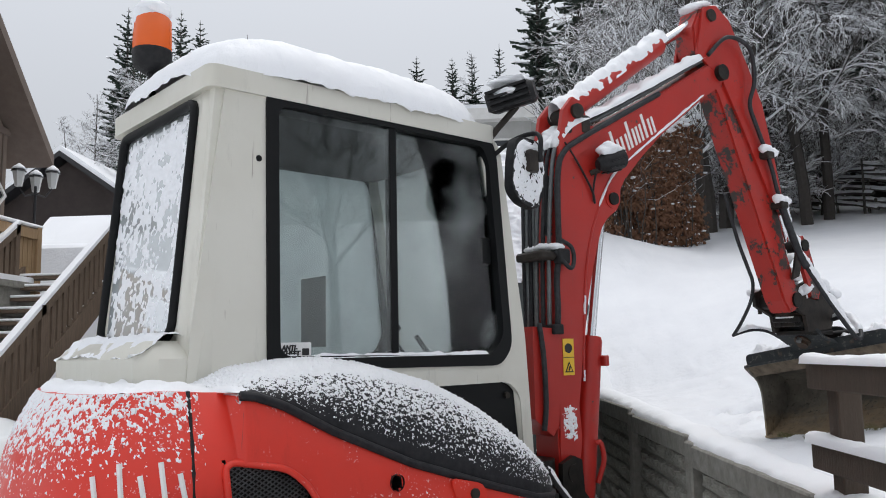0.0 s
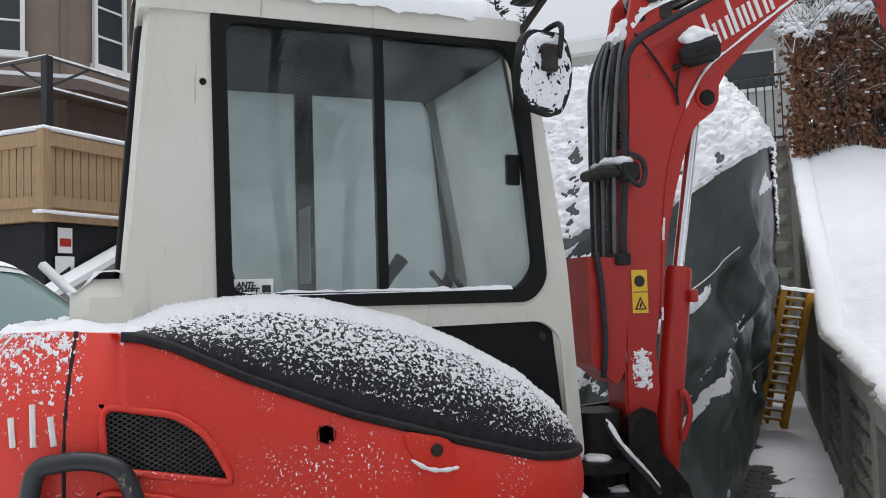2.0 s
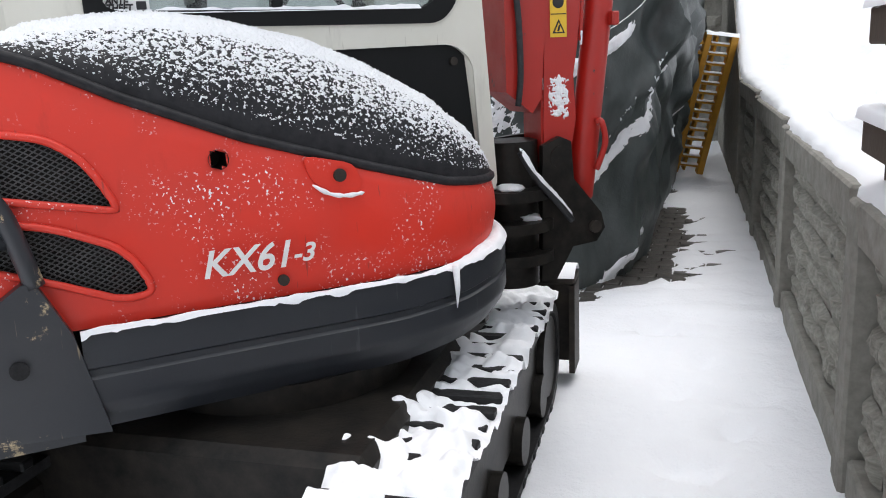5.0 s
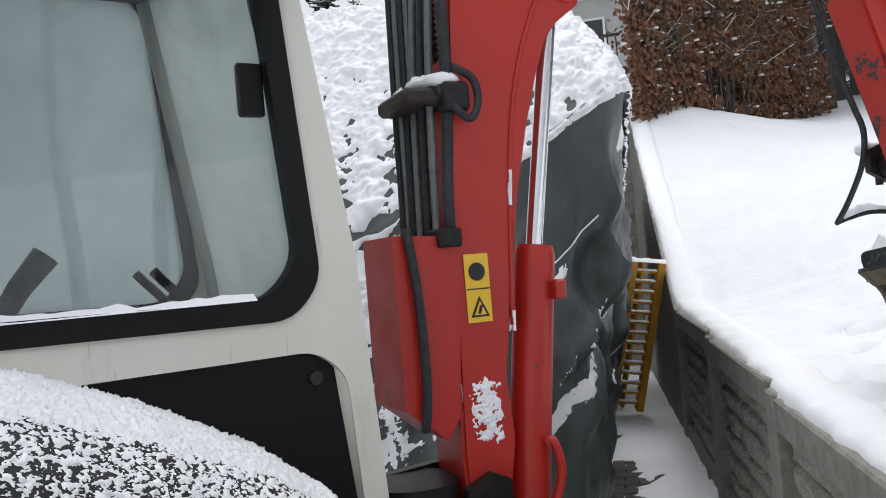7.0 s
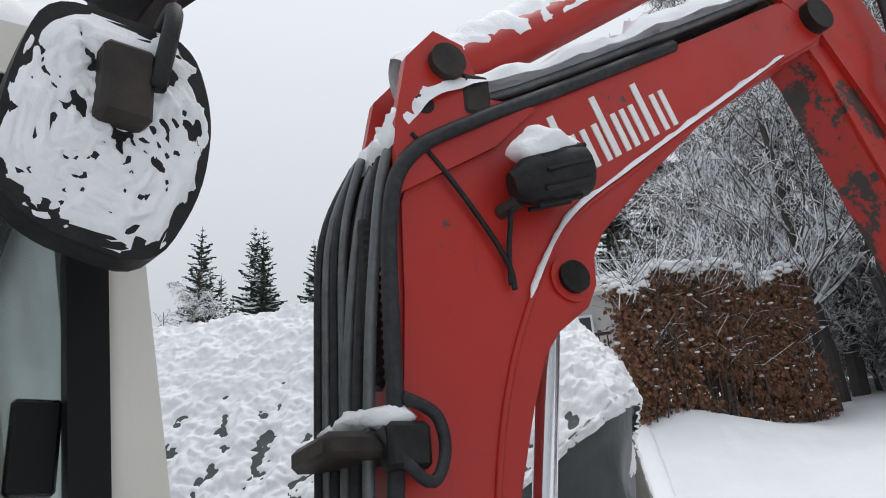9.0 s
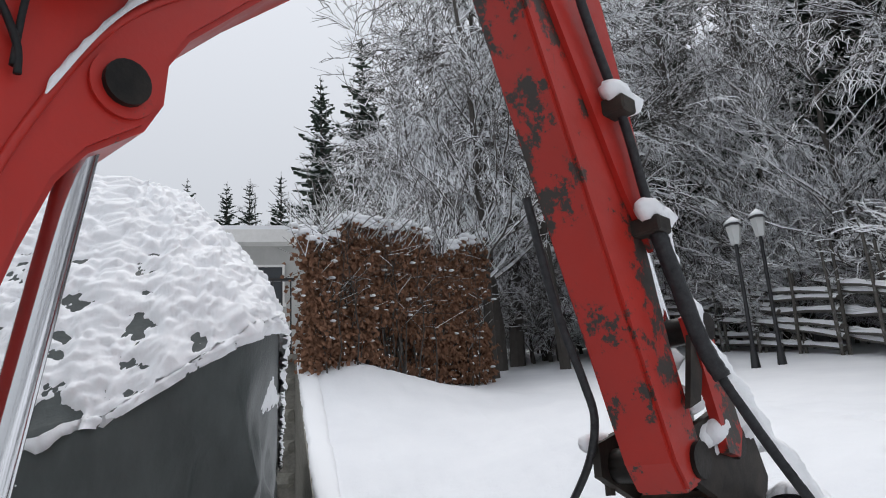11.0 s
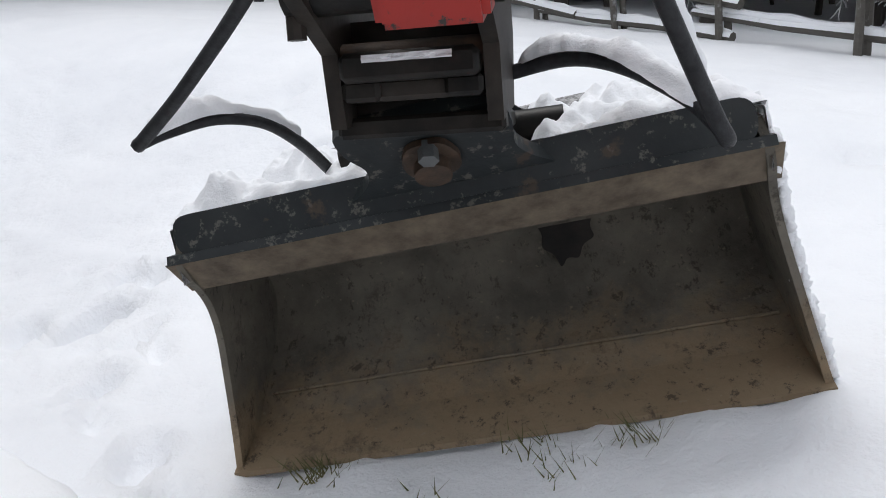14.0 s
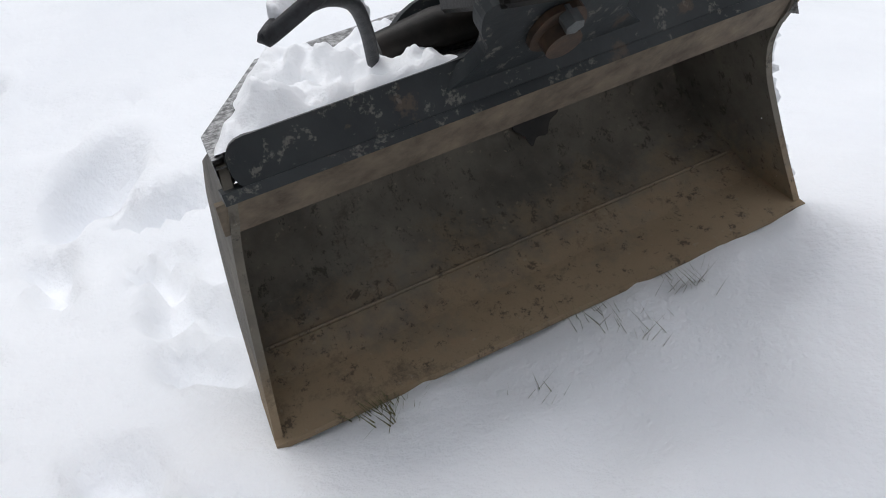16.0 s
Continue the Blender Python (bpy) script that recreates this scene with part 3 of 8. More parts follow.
# ---- rough panels in the retaining wall: split-stone faces ----
SPLIT = []
for k in range(6):
    mb = MB()

    def split(u, v, k=k):
        e = min(min(u, 1 - u) * 16, min(v, 1 - v) * 8)
        d = 0.026 * min(1, max(0, e)) * (1 + 0.75 * fbm(u * 2.0 + k * 7, v * 1.4, k + 0.5) + 0.35 * (v - 0.5))
        return (-d, u, v)

    mb.grid(split, 9, 6)
    SPLIT.append(mesh("stone", mb, M_CONCRETE))
rnd = random.Random(9)
for y0, y1 in zip(POSTS[2:], POSTS[3:]):
    top = lerp_curve(CAP, (y0 + y1) / 2) - 0.16
    rows_n = 6
    h = (top - 0.13) / rows_n
    for r in range(rows_n):
        y = y0 + 0.08
        while y < y1 - 0.1:
            w = min(rnd.choice((0.19, 0.26, 0.34, 0.42)), y1 - 0.078 - y)
            if y1 - 0.078 - (y + w) < 0.1:
                w = y1 - 0.078 - y
            ob = new("stone", SPLIT[rnd.randrange(6)])
            ob.parent = wall
            jut = rnd.uniform(-0.010, 0.012)
            ob.matrix_basis = wall_m(y, 0.13 + r * h + 0.004) @ Matrix.Translation((0.05 + jut, 0, 0)) @ Matrix.Diagonal((1.0, w - 0.012, h - 0.01, 1))
            y += w

# ---- bare pavers beside the cover ----
pave = thing("pavement", "wet dark block pavers where the snow has melted", "pavement", None, "", "structure", MB().box(0.4, 1.35, 5.7, 11.2, -0.06, -0.035), M_PAVER)
paver = mesh("paver", MB().box(-0.098, 0.098, -0.05, 0.05, -0.03, 0.0, None, 0.006), M_PAVER)
for i in range(54):
    for j in range(5):
        ob = new("paver", paver)
        ob.parent = pave
        ob.location = (0.52 + 0.204 * j - (0.1 if i % 2 else 0), 5.78 + 0.104 * i, -0.012 + 0.003 * math.sin(i * 3.1 + j * 5))


# ---- timber rail on the wall near the yard's mouth ----
rail = thing("timber_railing", "dark wet timber railing with snow, on the retaining wall", "railing")
for k, y in enumerate((3.86, 2.5, 1.1, -0.3)):
    part("post", MB().box(-0.05, 0.05, -0.05, 0.05, 0.85, 1.56, None, 0.006), M_DARKWOOD, rail, "", wall_m(y) @ Matrix.Translation((0.10, 0, 0)))
for z in (1.17, 1.50):
    part("rail", MB().box(-0.03, 0.03, -4.6, 0.10, z - 0.055, z + 0.055, None, 0.006), M_DARKWOOD, rail, "", wall_m(3.86) @ Matrix.Translation((0.02, 0, 0)))
for z in (1.225, 1.555):
    mb = MB()
    mb.grid(lambda u, v, z=z: (0.02 - 0.05 * math.cos(v * math.pi), -4.6 + 4.72 * u, z + 0.05 * math.sin(v * math.pi) ** 0.6 * (0.85 + 0.3 * fbm(u * 30, v)) - 0.004), 120, 6)
    thing("rail_snow", "soft ridge of snow on a timber rail", "snow", wall_m(3.86), "snow on the railing", "stuff", mb, M_SNOW, "all")


# ---- hedge of brown beech leaves ----
def hedge():
    rnd = random.Random(11)
    h = thing("beech_hedge", "clipped beech hedge with brown winter leaves and snow on top", "hedge")
    twigs, leaves, clods = MB(), MB(), MB()
    x0, x1, y0, y1 = 1.42, 4.3, 13.6, 15.3

    def base(x, y):
        return garden_z(x, y)

    def back(x):
        """The hedge runs away from the wall, up the bank."""
        return 1.0 * max(0.0, x - x0)

    for i in range(150):
        x, y = rnd.uniform(x0, x1), rnd.uniform(y0, y1)
        y += back(x)
        b = base(x, y)
        p = Vector((x, y, b - 0.1))
        pts = [p]
        top = rnd.uniform(1.5, 2.5)
        for k in range(5):
            p = p + Vector((rnd.uniform(-0.09, 0.09), rnd.uniform(-0.09, 0.09), top / 5))
            pts.append(p)
        twigs.tube(pts, [0.016, 0.013, 0.01, 0.008, 0.006, 0.004], 4, False)
        for k in range(5):
            q = pts[rnd.randrange(2, 6)]
            twigs.tube([q, q + Vector((rnd.uniform(-0.3, 0.3), rnd.uniform(-0.3, 0.1), rnd.uniform(0.1, 0.35))), q + Vector((rnd.uniform(-0.45, 0.45), rnd.uniform(-0.5, 0.1), rnd.uniform(0.15, 0.45)))], [0.006, 0.005, 0.003], 3, False)
    n = 0
    while n < 12500:
        x, z = rnd.uniform(x0 - 0.1, x1 + 0.15), rnd.random()
        y = y0 + abs(rnd.gauss(0, 0.28)) if rnd.random() < 0.72 else rnd.uniform(y0, y1)
        if rnd.random() < 0.12:
            x = rnd.choice((x0, x1)) + rnd.gauss(0, 0.12)
        y += back(x)
        hh = 1.88 + 0.22 * (x - x0) + 0.3 * fbm(x * 1.5, 2.0)
        if fbm(x * 1.6, z * 3.2, y) < -0.42:
            continue
        if x > 4.1 and rnd.random() < 0.4:
            continue
        c = Vector((x, y + 0.12 * fbm(x * 2, z * 4), base(x, y) + 0.06 + z * hh))
        a, l, w = rnd.uniform(0, 6.28), rnd.uniform(0.05, 0.10), rnd.uniform(0.028, 0.045)
        d = Vector((math.cos(a) * 0.5, math.sin(a) * 0.5, -rnd.uniform(0.35, 1.0))).normalized()
        s = d.cross(Vector((rnd.uniform(-1, 1), rnd.uniform(-1, 1), rnd.uniform(-0.3, 0.3)))).normalized()
        q = d.cross(s) * 0.018
        b = len(leaves.v)
        leaves.v += [tuple(c), tuple(c + d * l * 0.5 + s * w + q), tuple(c + d * l), tuple(c + d * l * 0.5 - s * w + q)]
        leaves.f += [(b, b + 1, b + 2), (b, b + 2, b + 3)]
        n += 1
        if z > 0.93 and rnd.random() < 0.42 or rnd.random() < 0.022:
            s0 = rnd.uniform(0.025, 0.085) if z > 0.9 else rnd.uniform(0.015, 0.04)
            clods.blob((c.x, c.y, c.z + 0.02), (s0 * 1.4, s0 * 1.2, s0 * 0.55), n, 4)
    part("stem_thicket", twigs, M_BARK, h)
    rime = MB()
    for i in range(420):
        x, y = rnd.uniform(x0 - 0.1, x1 + 0.3), rnd.uniform(y0 - 0.1, y1)
        y += back(x)
        q = Vector((x, y, base(x, y) + 1.62 + 0.22 * (x - x0)))
        a = Vector((rnd.uniform(-0.35, 0.35), rnd.uniform(-0.35, 0.35), rnd.uniform(0.2, 0.5)))
        rime.tube([q, q + a, q + a * 1.6 + Vector((rnd.uniform(-0.2, 0.2), 0, rnd.uniform(-0.05, 0.2)))], [0.008, 0.008, 0.006], 3, False)
    part("rimed_twig_fringe", rime, M_TWIG, h, "rimed twigs along the top")
    part("leaves", leaves, M_LEAF, h, "dense brown dead leaves")
    thing("hedge_snow", "clods of snow caught in the beech hedge", "snow", None, "", "stuff", clods, M_SNOW, "all")


hedge()


# ---- slanted pole fence at the wood's edge ----
def fence():
    rnd = random.Random(5)
    f = thing("pole_fence", "old slanted roundpole fence with snow on every pole", "fence")
    line = [(7.6, 4.0), (8.8, 10.0), (9.9, 14.3), (10.0, 19.0), (9.0, 24.0), (6.2, 27.5)]
    pts = [p for p in spline([(x, y, 0) for x, y in line], 6)]
    dist, out = 0.0, [pts[0]]
    for a, b in zip(pts, pts[1:]):
        out.append(b)
    pole = mesh("pole", MB().tube([(0, 0, 0), (0, 0, 0.55), (0.01, 0, 1.1), (0, 0, 1.6)], [0.035, 0.034, 0.03, 0.024], 7), M_POLE, True)
    railm = mesh("rail", MB().tube([(0, 0, 0), (0, 0.9, 0.02), (0, 1.8, -0.01), (0, 2.7, 0.0)], [0.048, 0.052, 0.045, 0.034], 8), M_POLE, True)
    capm = mesh("rail_snow", MB().tube([(0.0, 0.02 + 0.19 * k, 0.048 + 0.008 * math.sin(k * 2.3)) for k in range(15)], [0.012] + [0.033 + 0.006 * math.sin(k * 1.7) for k in range(13)] + [0.012], 7), M_SNOW, True)
    total = [0.0]
    for a, b in zip(pts, pts[1:]):
        total.append(total[-1] + (b - a).length)

    def at(s):
        for i in range(len(pts) - 1):
            if s <= total[i + 1]:
                k = (s - total[i]) / (total[i + 1] - total[i])
                p = pts[i].lerp(pts[i + 1], k)
                d = (pts[i + 1] - pts[i]).normalized()
                return p, d
        return pts[-1], d

    s = 0.4
    while s < total[-1] - 0.5:
        p, d = at(s)
        z = garden_z(p.x, p.y)
        for side in (-0.06, 0.06):
            ob = new("post", pole)
            ob.parent = f
            n = Vector((d.y, -d.x, 0)) * side
            ob.matrix_basis = Matrix.Translation((p.x + n.x, p.y + n.y, z - 0.15)) @ Matrix.Rotation(rnd.uniform(-0.06, 0.06), 4, "X") @ Matrix.Diagonal((1, 1, rnd.uniform(0.95, 1.35), 1))
        s += 1.25
    s = 0.0
    while s < total[-1] - 2.6:
        p, d = at(s)
        q, _ = at(s + 2.4)
        z0, z1 = garden_z(p.x, p.y), garden_z(q.x, q.y)
        for k in range(6):
            ob = new("rail", railm)
            ob.parent = f
            h0 = 0.10 + 0.20 * k + rnd.uniform(-0.05, 0.05)
            tilt = math.atan2(z1 - z0, 2.4) + 0.05 + rnd.uniform(-0.04, 0.04)
            ang = math.atan2(-d.x, d.y)
            ob.matrix_basis = Matrix.Translation((p.x + rnd.uniform(-0.04, 0.04), p.y + rnd.uniform(-0.2, 0.2), z0 + h0)) @ Matrix.Rotation(ang, 4, "Z") @ Matrix.Rotation(tilt, 4, "X") @ Matrix.Diagonal((1, rnd.uniform(0.9, 1.08), 1, 1))
            cap = new("snow_cap", capm)
            cap.parent = ob
        s += 1.95


fence()


# ---- trees ----
def bare_tree(seed, height, spread, droop=0.0, dens=1.0):
    """A leafless tree: tapered trunk, limbs and fine twigs, all rimed with snow."""
    rnd = random.Random(seed)
    trunk, limbs = MB(), MB()
    p, pts, rs = Vector((0, 0, -0.4)), [], []
    n = 9
    for k in range(n + 1):
        pts.append(p.copy())
        rs.append(height * 0.011 * (1 - 0.88 * k / n) + 0.01)
        p += Vector((rnd.uniform(-0.035, 0.035) * height * 0.35, rnd.uniform(-0.035, 0.035) * height * 0.35, height / n))
    trunk.tube(pts, rs, 7)

    def limb(o, d, length, r, depth):
        q, path, rad = o.copy(), [o.copy()], [r]
        steps = 5 if depth < 2 else 3
        for k in range(steps):
            d = (d + Vector((rnd.uniform(-0.28, 0.28), rnd.uniform(-0.28, 0.28), rnd.uniform(-0.12, 0.2) - droop * (k + depth) * 0.16))).normalized()
            q = q + d * length / steps
            path.append(q.copy())
            rad.append(max(0.007, r * (1 - 0.75 * (k + 1) / steps)))
        limbs.tube(path, rad, 4 if depth == 0 else 3, False)
        if depth < 3:
            count = (5, 5, 4)[depth]
            for c in range(int(count * dens + rnd.random())):
                j = rnd.randrange(1, steps + 1)
                e = Vector((rnd.uniform(-1, 1), rnd.uniform(-1, 1), rnd.uniform(-0.25, 0.6) - droop * 0.5))
                limb(path[j], (d * 0.9 + e).normalized(), length * rnd.uniform(0.34, 0.6), max(0.011, rad[j] * 0.6), depth + 1)

    for k in range(int(26 * dens)):
        j = rnd.uniform(0.2, 0.98)
        i = min(n - 1, int(j * n))
        o = pts[i].lerp(pts[i + 1], j * n - i)
        a = rnd.uniform(0, 6.28)
        up = 0.75 - droop * 0.5
        limb(o, Vector((math.cos(a), math.sin(a), up)).normalized(), spread * (1.12 - 0.75 * j) * rnd.uniform(0.7, 1.1), rs[i] * 0.42 + 0.004, 0)
    return trunk, limbs


def spruce(seed, height, width, thin=1.0):
    """A spruce: straight trunk and drooping tiers of needle sprays that carry snow."""
    rnd = random.Random(seed)
    trunk, crown = MB(), MB()
    trunk.tube([(0, 0, -0.4), (0.03, 0, height * 0.5), (0, 0.02, height)], [height * 0.013 + 0.03, height * 0.008 + 0.02, 0.01], 7)
    z = height * rnd.uniform(0.06, 0.12)
    while z < height * 0.985:
        k = 1 - z / height
        R = width * (k ** 0.75) * rnd.uniform(0.65, 1.2) + 0.08
        m = max(4, int((5 + 8 * k) * thin))
        a0 = rnd.uniform(0, 6.28)
        for i in range(m):
            if rnd.random() < 0.12:
                continue
            a = a0 + 6.283 * i / m + rnd.uniform(-0.25, 0.25)
            L = R * rnd.uniform(0.65, 1.12)
            d = Vector((math.cos(a), math.sin(a), 0))
            s = Vector((-d.y, d.x, 0))
            dz = rnd.uniform(-0.30, -0.08) if k > 0.25 else rnd.uniform(0.0, 0.4)
            seg = max(3, int(L / 0.22))
            for j in range(seg):
                u0 = j / seg
                o = Vector((0, 0, z)) + d * L * u0 + Vector((0, 0, dz * L * u0 + 0.22 * L * u0 * u0))
                w = (0.14 + 0.32 * (1 - u0)) * min(1.0, L * 0.7) * rnd.uniform(0.7, 1.2)
                ln = L / seg * 1.7
                for sg in (-1, 1):
                    b = len(crown.v)
                    tip = o + d * ln * 0.8 + s * sg * w + Vector((0, 0, -w * rnd.uniform(0.25, 0.75)))
                    crown.v += [tuple(o), tuple(o + d * ln), tuple(tip), tuple(o + s * sg * w * 0.6 + Vector((0, 0, -w * 0.55)))]
                    crown.f += [(b, b + 1, b + 2), (b, b + 2, b + 3)]
                b = len(crown.v)
                hang = rnd.uniform(0.1, 0.26) * min(1, L)
                crown.v += [tuple(o), tuple(o + d * ln * 0.9), tuple(o + d * ln * 0.5 + Vector((rnd.uniform(-0.1, 0.1), rnd.uniform(-0.1, 0.1), -hang)))]
                crown.f.append((b, b + 1, b + 2))
        z += height * 0.021 * rnd.uniform(0.8, 1.3) + 0.05
    return trunk, crown


def plant_template(name, label, parts_, mats):
    ob = thing(name, label, "tree")
    for (pn, mb), m in zip(parts_, mats):
        part(pn, mb, m, ob)
    return ob


def terrain(x, y):
    return garden_z(x, y) if x > wall_x(max(-8, min(y, 16))) else yard_z(x, y)


rnd = random.Random(21)
SPR = []
for i, (h, w) in enumerate(((13.0, 2.3), (10.0, 1.9), (15.0, 2.6))):
    t_, c_ = spruce(31 + i, h, w)
    SPR.append(plant_template("spruce", "tall dark spruce with snow on its drooping branches", (("trunk", t_), ("crown", c_)), (M_BARK, M_NEEDLE)))
BARE = []
for i, (h, s, dr) in enumerate(((12.0, 3.6, 0.35), (10.0, 3.0, 0.0), (14.0, 3.6, 0.15))):
    t_, c_ = bare_tree(51 + i, h, s, dr, 1.35 if i == 0 else 1.1)
    BARE.append(plant_template("bare_tree", "leafless tree with every twig rimed in snow", (("trunk", t_), ("crown", c_)), (M_BARK, M_TWIG)))
BUSH = []
for i in range(2):
    t_, c_ = bare_tree(71 + i, 2.6, 1.5, 0.1, 1.1)
    BUSH.append(plant_template("bare_shrub", "leafless snowy thicket shrub at the wood's edge", (("trunk", t_), ("crown", c_)), (M_BARK, M_TWIG)))


PLANTED = set()


def plant(kind, i, x, y, s=1.0, group=""):
    src = kind[i % len(kind)]
    m = Matrix.Translation((x, y, terrain(x, y))) @ Matrix.Rotation(rnd.uniform(0, 6.28), 4, "Z") @ Matrix.Diagonal((s, s, s * rnd.uniform(0.92, 1.1), 1))
    if src.name not in PLANTED:
        PLANTED.add(src.name)
        src.matrix_basis = m
        return tagged(src, group=group)
    ob = copy_thing(src, Matrix.Identity(4))
    ob.matrix_basis = m
    return tagged(ob, group=group)


WOOD = "snowy wood behind the garden"
# spruces and a drooping birch behind the hedge
for i, (x, y, s) in enumerate(((3.6, 30, 0.9), (5.0, 31, 1.0), (2.2, 33, 0.72), (0.6, 36, 0.62), (6.5, 33, 1.05), (13.4, 17.5, 1.05), (15.5, 21, 1.1), (14.5, 12, 1.0), (17.5, 15, 1.15), (12.8, 25, 1.1), (18, 9.5, 1.0), (20, 19, 1.2), (16.5, 27, 1.1), (10.5, 31, 1.0), (21, 13, 1.1), (22, 25, 1.2), (8.5, 36, 1.1), (14, 33, 1.1))):
    plant(SPR, i, x, y, s, WOOD)
for i, (x, y, s) in enumerate(((5.3, 19.5, 0.95), (7.0, 22.0, 1.05), (4.4, 21.5, 0.85), (6.2, 18.2, 0.8), (4.7, 17.6, 0.85), (5.9, 20.6, 1.1), (7.4, 19.4, 1.0), (3.6, 19.0, 0.6), (8.3, 20.5, 0.8), (12.0, 20, 0.95), (11.6, 16.2, 0.85), (12.6, 14.2, 0.95), (13, 10.5, 0.9), (11.8, 8.0, 0.85), (15.5, 17.5, 1.1), (14.8, 24, 1.1), (18, 21.5, 1.2), (12.2, 28.5, 1.1), (11.0, 11.8, 0.8), (11.2, 18.2, 0.85), (11.4, 22.0, 0.9), (10.6, 9.4, 0.75), (13.9, 15.6, 1.0), (13.2, 19.0, 1.0), (16.5, 8.2, 1.0), (19.5, 16.5, 1.2), (10.2, 26.5, 1.0), (16, 13.2, 1.05), (6.6, 26, 0.9), (18.5, 12, 1.1), (22.5, 21, 1.2), (13.5, 5.5, 0.9), (3.9, 24.5, 0.6))):
    plant(BARE, i, x, y, s, WOOD)
for i in range(80):
    k = rnd.random()
    x, y = (rnd.uniform(10.9, 14.5), rnd.uniform(6, 24)) if k < 0.72 else (rnd.uniform(5.0, 9.0), rnd.uniform(20.5, 27))
    plant(BUSH, i, x, y, rnd.uniform(0.7, 1.5), "thicket along the fence")
# trees beyond the houses, and behind the place where the camera stands
for i, (x, y, s) in enumerate(((-12.5, 31, 0.62), (-10.8, 30, 0.55), (-9.9, 33, 0.66), (-14.5, 33, 0.72), (-16.5, 36, 0.75), (-13.4, 30, 0.58), (-11.6, 32.5, 0.68), (-1.4, 34, 0.5), (-0.6, 35, 0.58), (0.2, 33, 0.46), (-3.0, 35, 0.52), (-12.0, 38, 0.55), (-13.8, 38.5, 0.6), (-15.2, 39, 0.7), (-17.5, 40, 0.75), (-2.2, 36, 0.5), (-10.6, 39, 0.5))):
    plant(SPR, i + 1, x, y, s, "spruces beyond the houses")
for i, (x, y, s) in enumerate(((-17.5, 33, 0.5), (-15, 30, 0.42), (-10.5, 24.5, 0.4), (-14.5, 42, 0.7), (-0.5, 40, 0.6), (8.5, -2.5, 0.85), (11.5, 1.0, 0.9), (7.0, -7.0, 0.9), (13.0, -4.0, 1.0))):
    plant(BARE, i + 1, x, y, s, "bare trees round the yard")

# ---- excavator ----
MC = pose(-0.523, 3.199, 0, 0, 0, -44.5)
MBOOM = MC.inverted() @ pose(0.768, 4.089, 0, 0, 0, -53)
MTRACK = MC.inverted() @ pose(0.0, 3.30, 0, 0, 0, 3)
EX = thing("excavator", "red and cream compact excavator dusted with snow, standing in a yard", "excavator", MC)

OUTLINE = spline([(0.10, 1.17, 0), (0.36, 1.16, 0), (0.56, 1.09, 0), (0.665, 0.94, 0), (0.70, 0.70, 0), (0.70, 0.2, 0), (0.70, -0.28, 0), (0.68, -0.46, 0), (0.60, -0.61, 0), (0.44, -0.70, 0), (0.2, -0.73, 0), (0.0, -0.71, 0), (-0.3, -0.64, 0), (-0.5, -0.52, 0), (-0.60, -0.3, 0), (-0.62, 0.2, 0), (-0.62, 0.9, 0)], 12)
RED_TOP = [(-1.0, 1.53), (-0.5, 1.545), (-0.26, 1.53), (-0.17, 1.50), (0.0, 1.415), (0.29, 1.295), (0.62, 1.19), (0.88, 1.115), (1.0, 1.10), (1.2, 1.09)]
RED_BOT = [(-1.0, 0.86), (0.7, 0.855), (0.9, 0.865), (1.06, 0.91), (1.2, 0.95)]
RIDGE = [(-0.30, 1.53), (-0.17, 1.585), (-0.02, 1.605), (0.13, 1.612), (0.30, 1.59), (0.55, 1.527), (0.73, 1.45), (0.93, 1.34), (1.05, 1.24), (1.14, 1.11)]
VENT_A = [(-0.35, 1.36), (-0.17, 1.325), (-0.10, 1.27), (-0.06, 1.20), (-0.03, 1.14), (-0.34, 1.205)]
VENT_B = [(-0.36, 1.155), (-0.19, 1.12), (-0.05, 1.055), (0.0, 0.995), (0.026, 0.925), (-0.05, 0.918), (-0.20, 0.985), (-0.35, 1.04)]


def inside(p, poly):
    c = False
    for i in range(len(poly)):
        a, b = poly[i], poly[i - 1]
        if (a[1] > p[1]) != (b[1] > p[1]) and p[0] < (b[0] - a[0]) * (p[1] - a[1]) / (b[1] - a[1]) + a[0]:
            c = not c
    return c


def out_at(s):
    k = s * (len(OUTLINE) - 1)
    i = min(len(OUTLINE) - 2, int(k))
    p = OUTLINE[i].lerp(OUTLINE[i + 1], k - i)
    d = (OUTLINE[i + 1] - OUTLINE[i]).normalized()
    return p, Vector((-d.y, d.x, 0))


def shell_point(s, v, grow=0.0):
    """A point of the red body shell: s along its outline, v from its foot to its top edge."""
    p, n = out_at(s)
    top, bot = lerp_curve(RED_TOP, p.y), lerp_curve(RED_BOT, p.y)
    if p.x < 0.3 and p.y > 0:
        top = 1.1
    z = bot + (top - bot) * v
    tuck = 0.10 * max(0, v - 0.55) ** 2 * 4.9 if p.y < -0.3 else 0.02 * max(0, v - 0.85) ** 2 * 44
    belly = 0.012 * math.sin(math.pi * min(1, v * 1.1)) - tuck
    return p + n * (belly + grow) * 1.0 + Vector((0, 0, z))


# which way the outline's normal points: outward is away from the middle
OUT_SIGN = 1.0 if (out_at(0.4)[1].x > 0) else -1.0


def shell_out(s, v, grow=0.0):
    p, n = out_at(s)
    q = shell_point(s, v, 0.0)
    flat = Vector((q.x - p.x, q.y - p.y, 0))
    return p + flat * OUT_SIGN + n * OUT_SIGN * grow + Vector((0, 0, q.z))


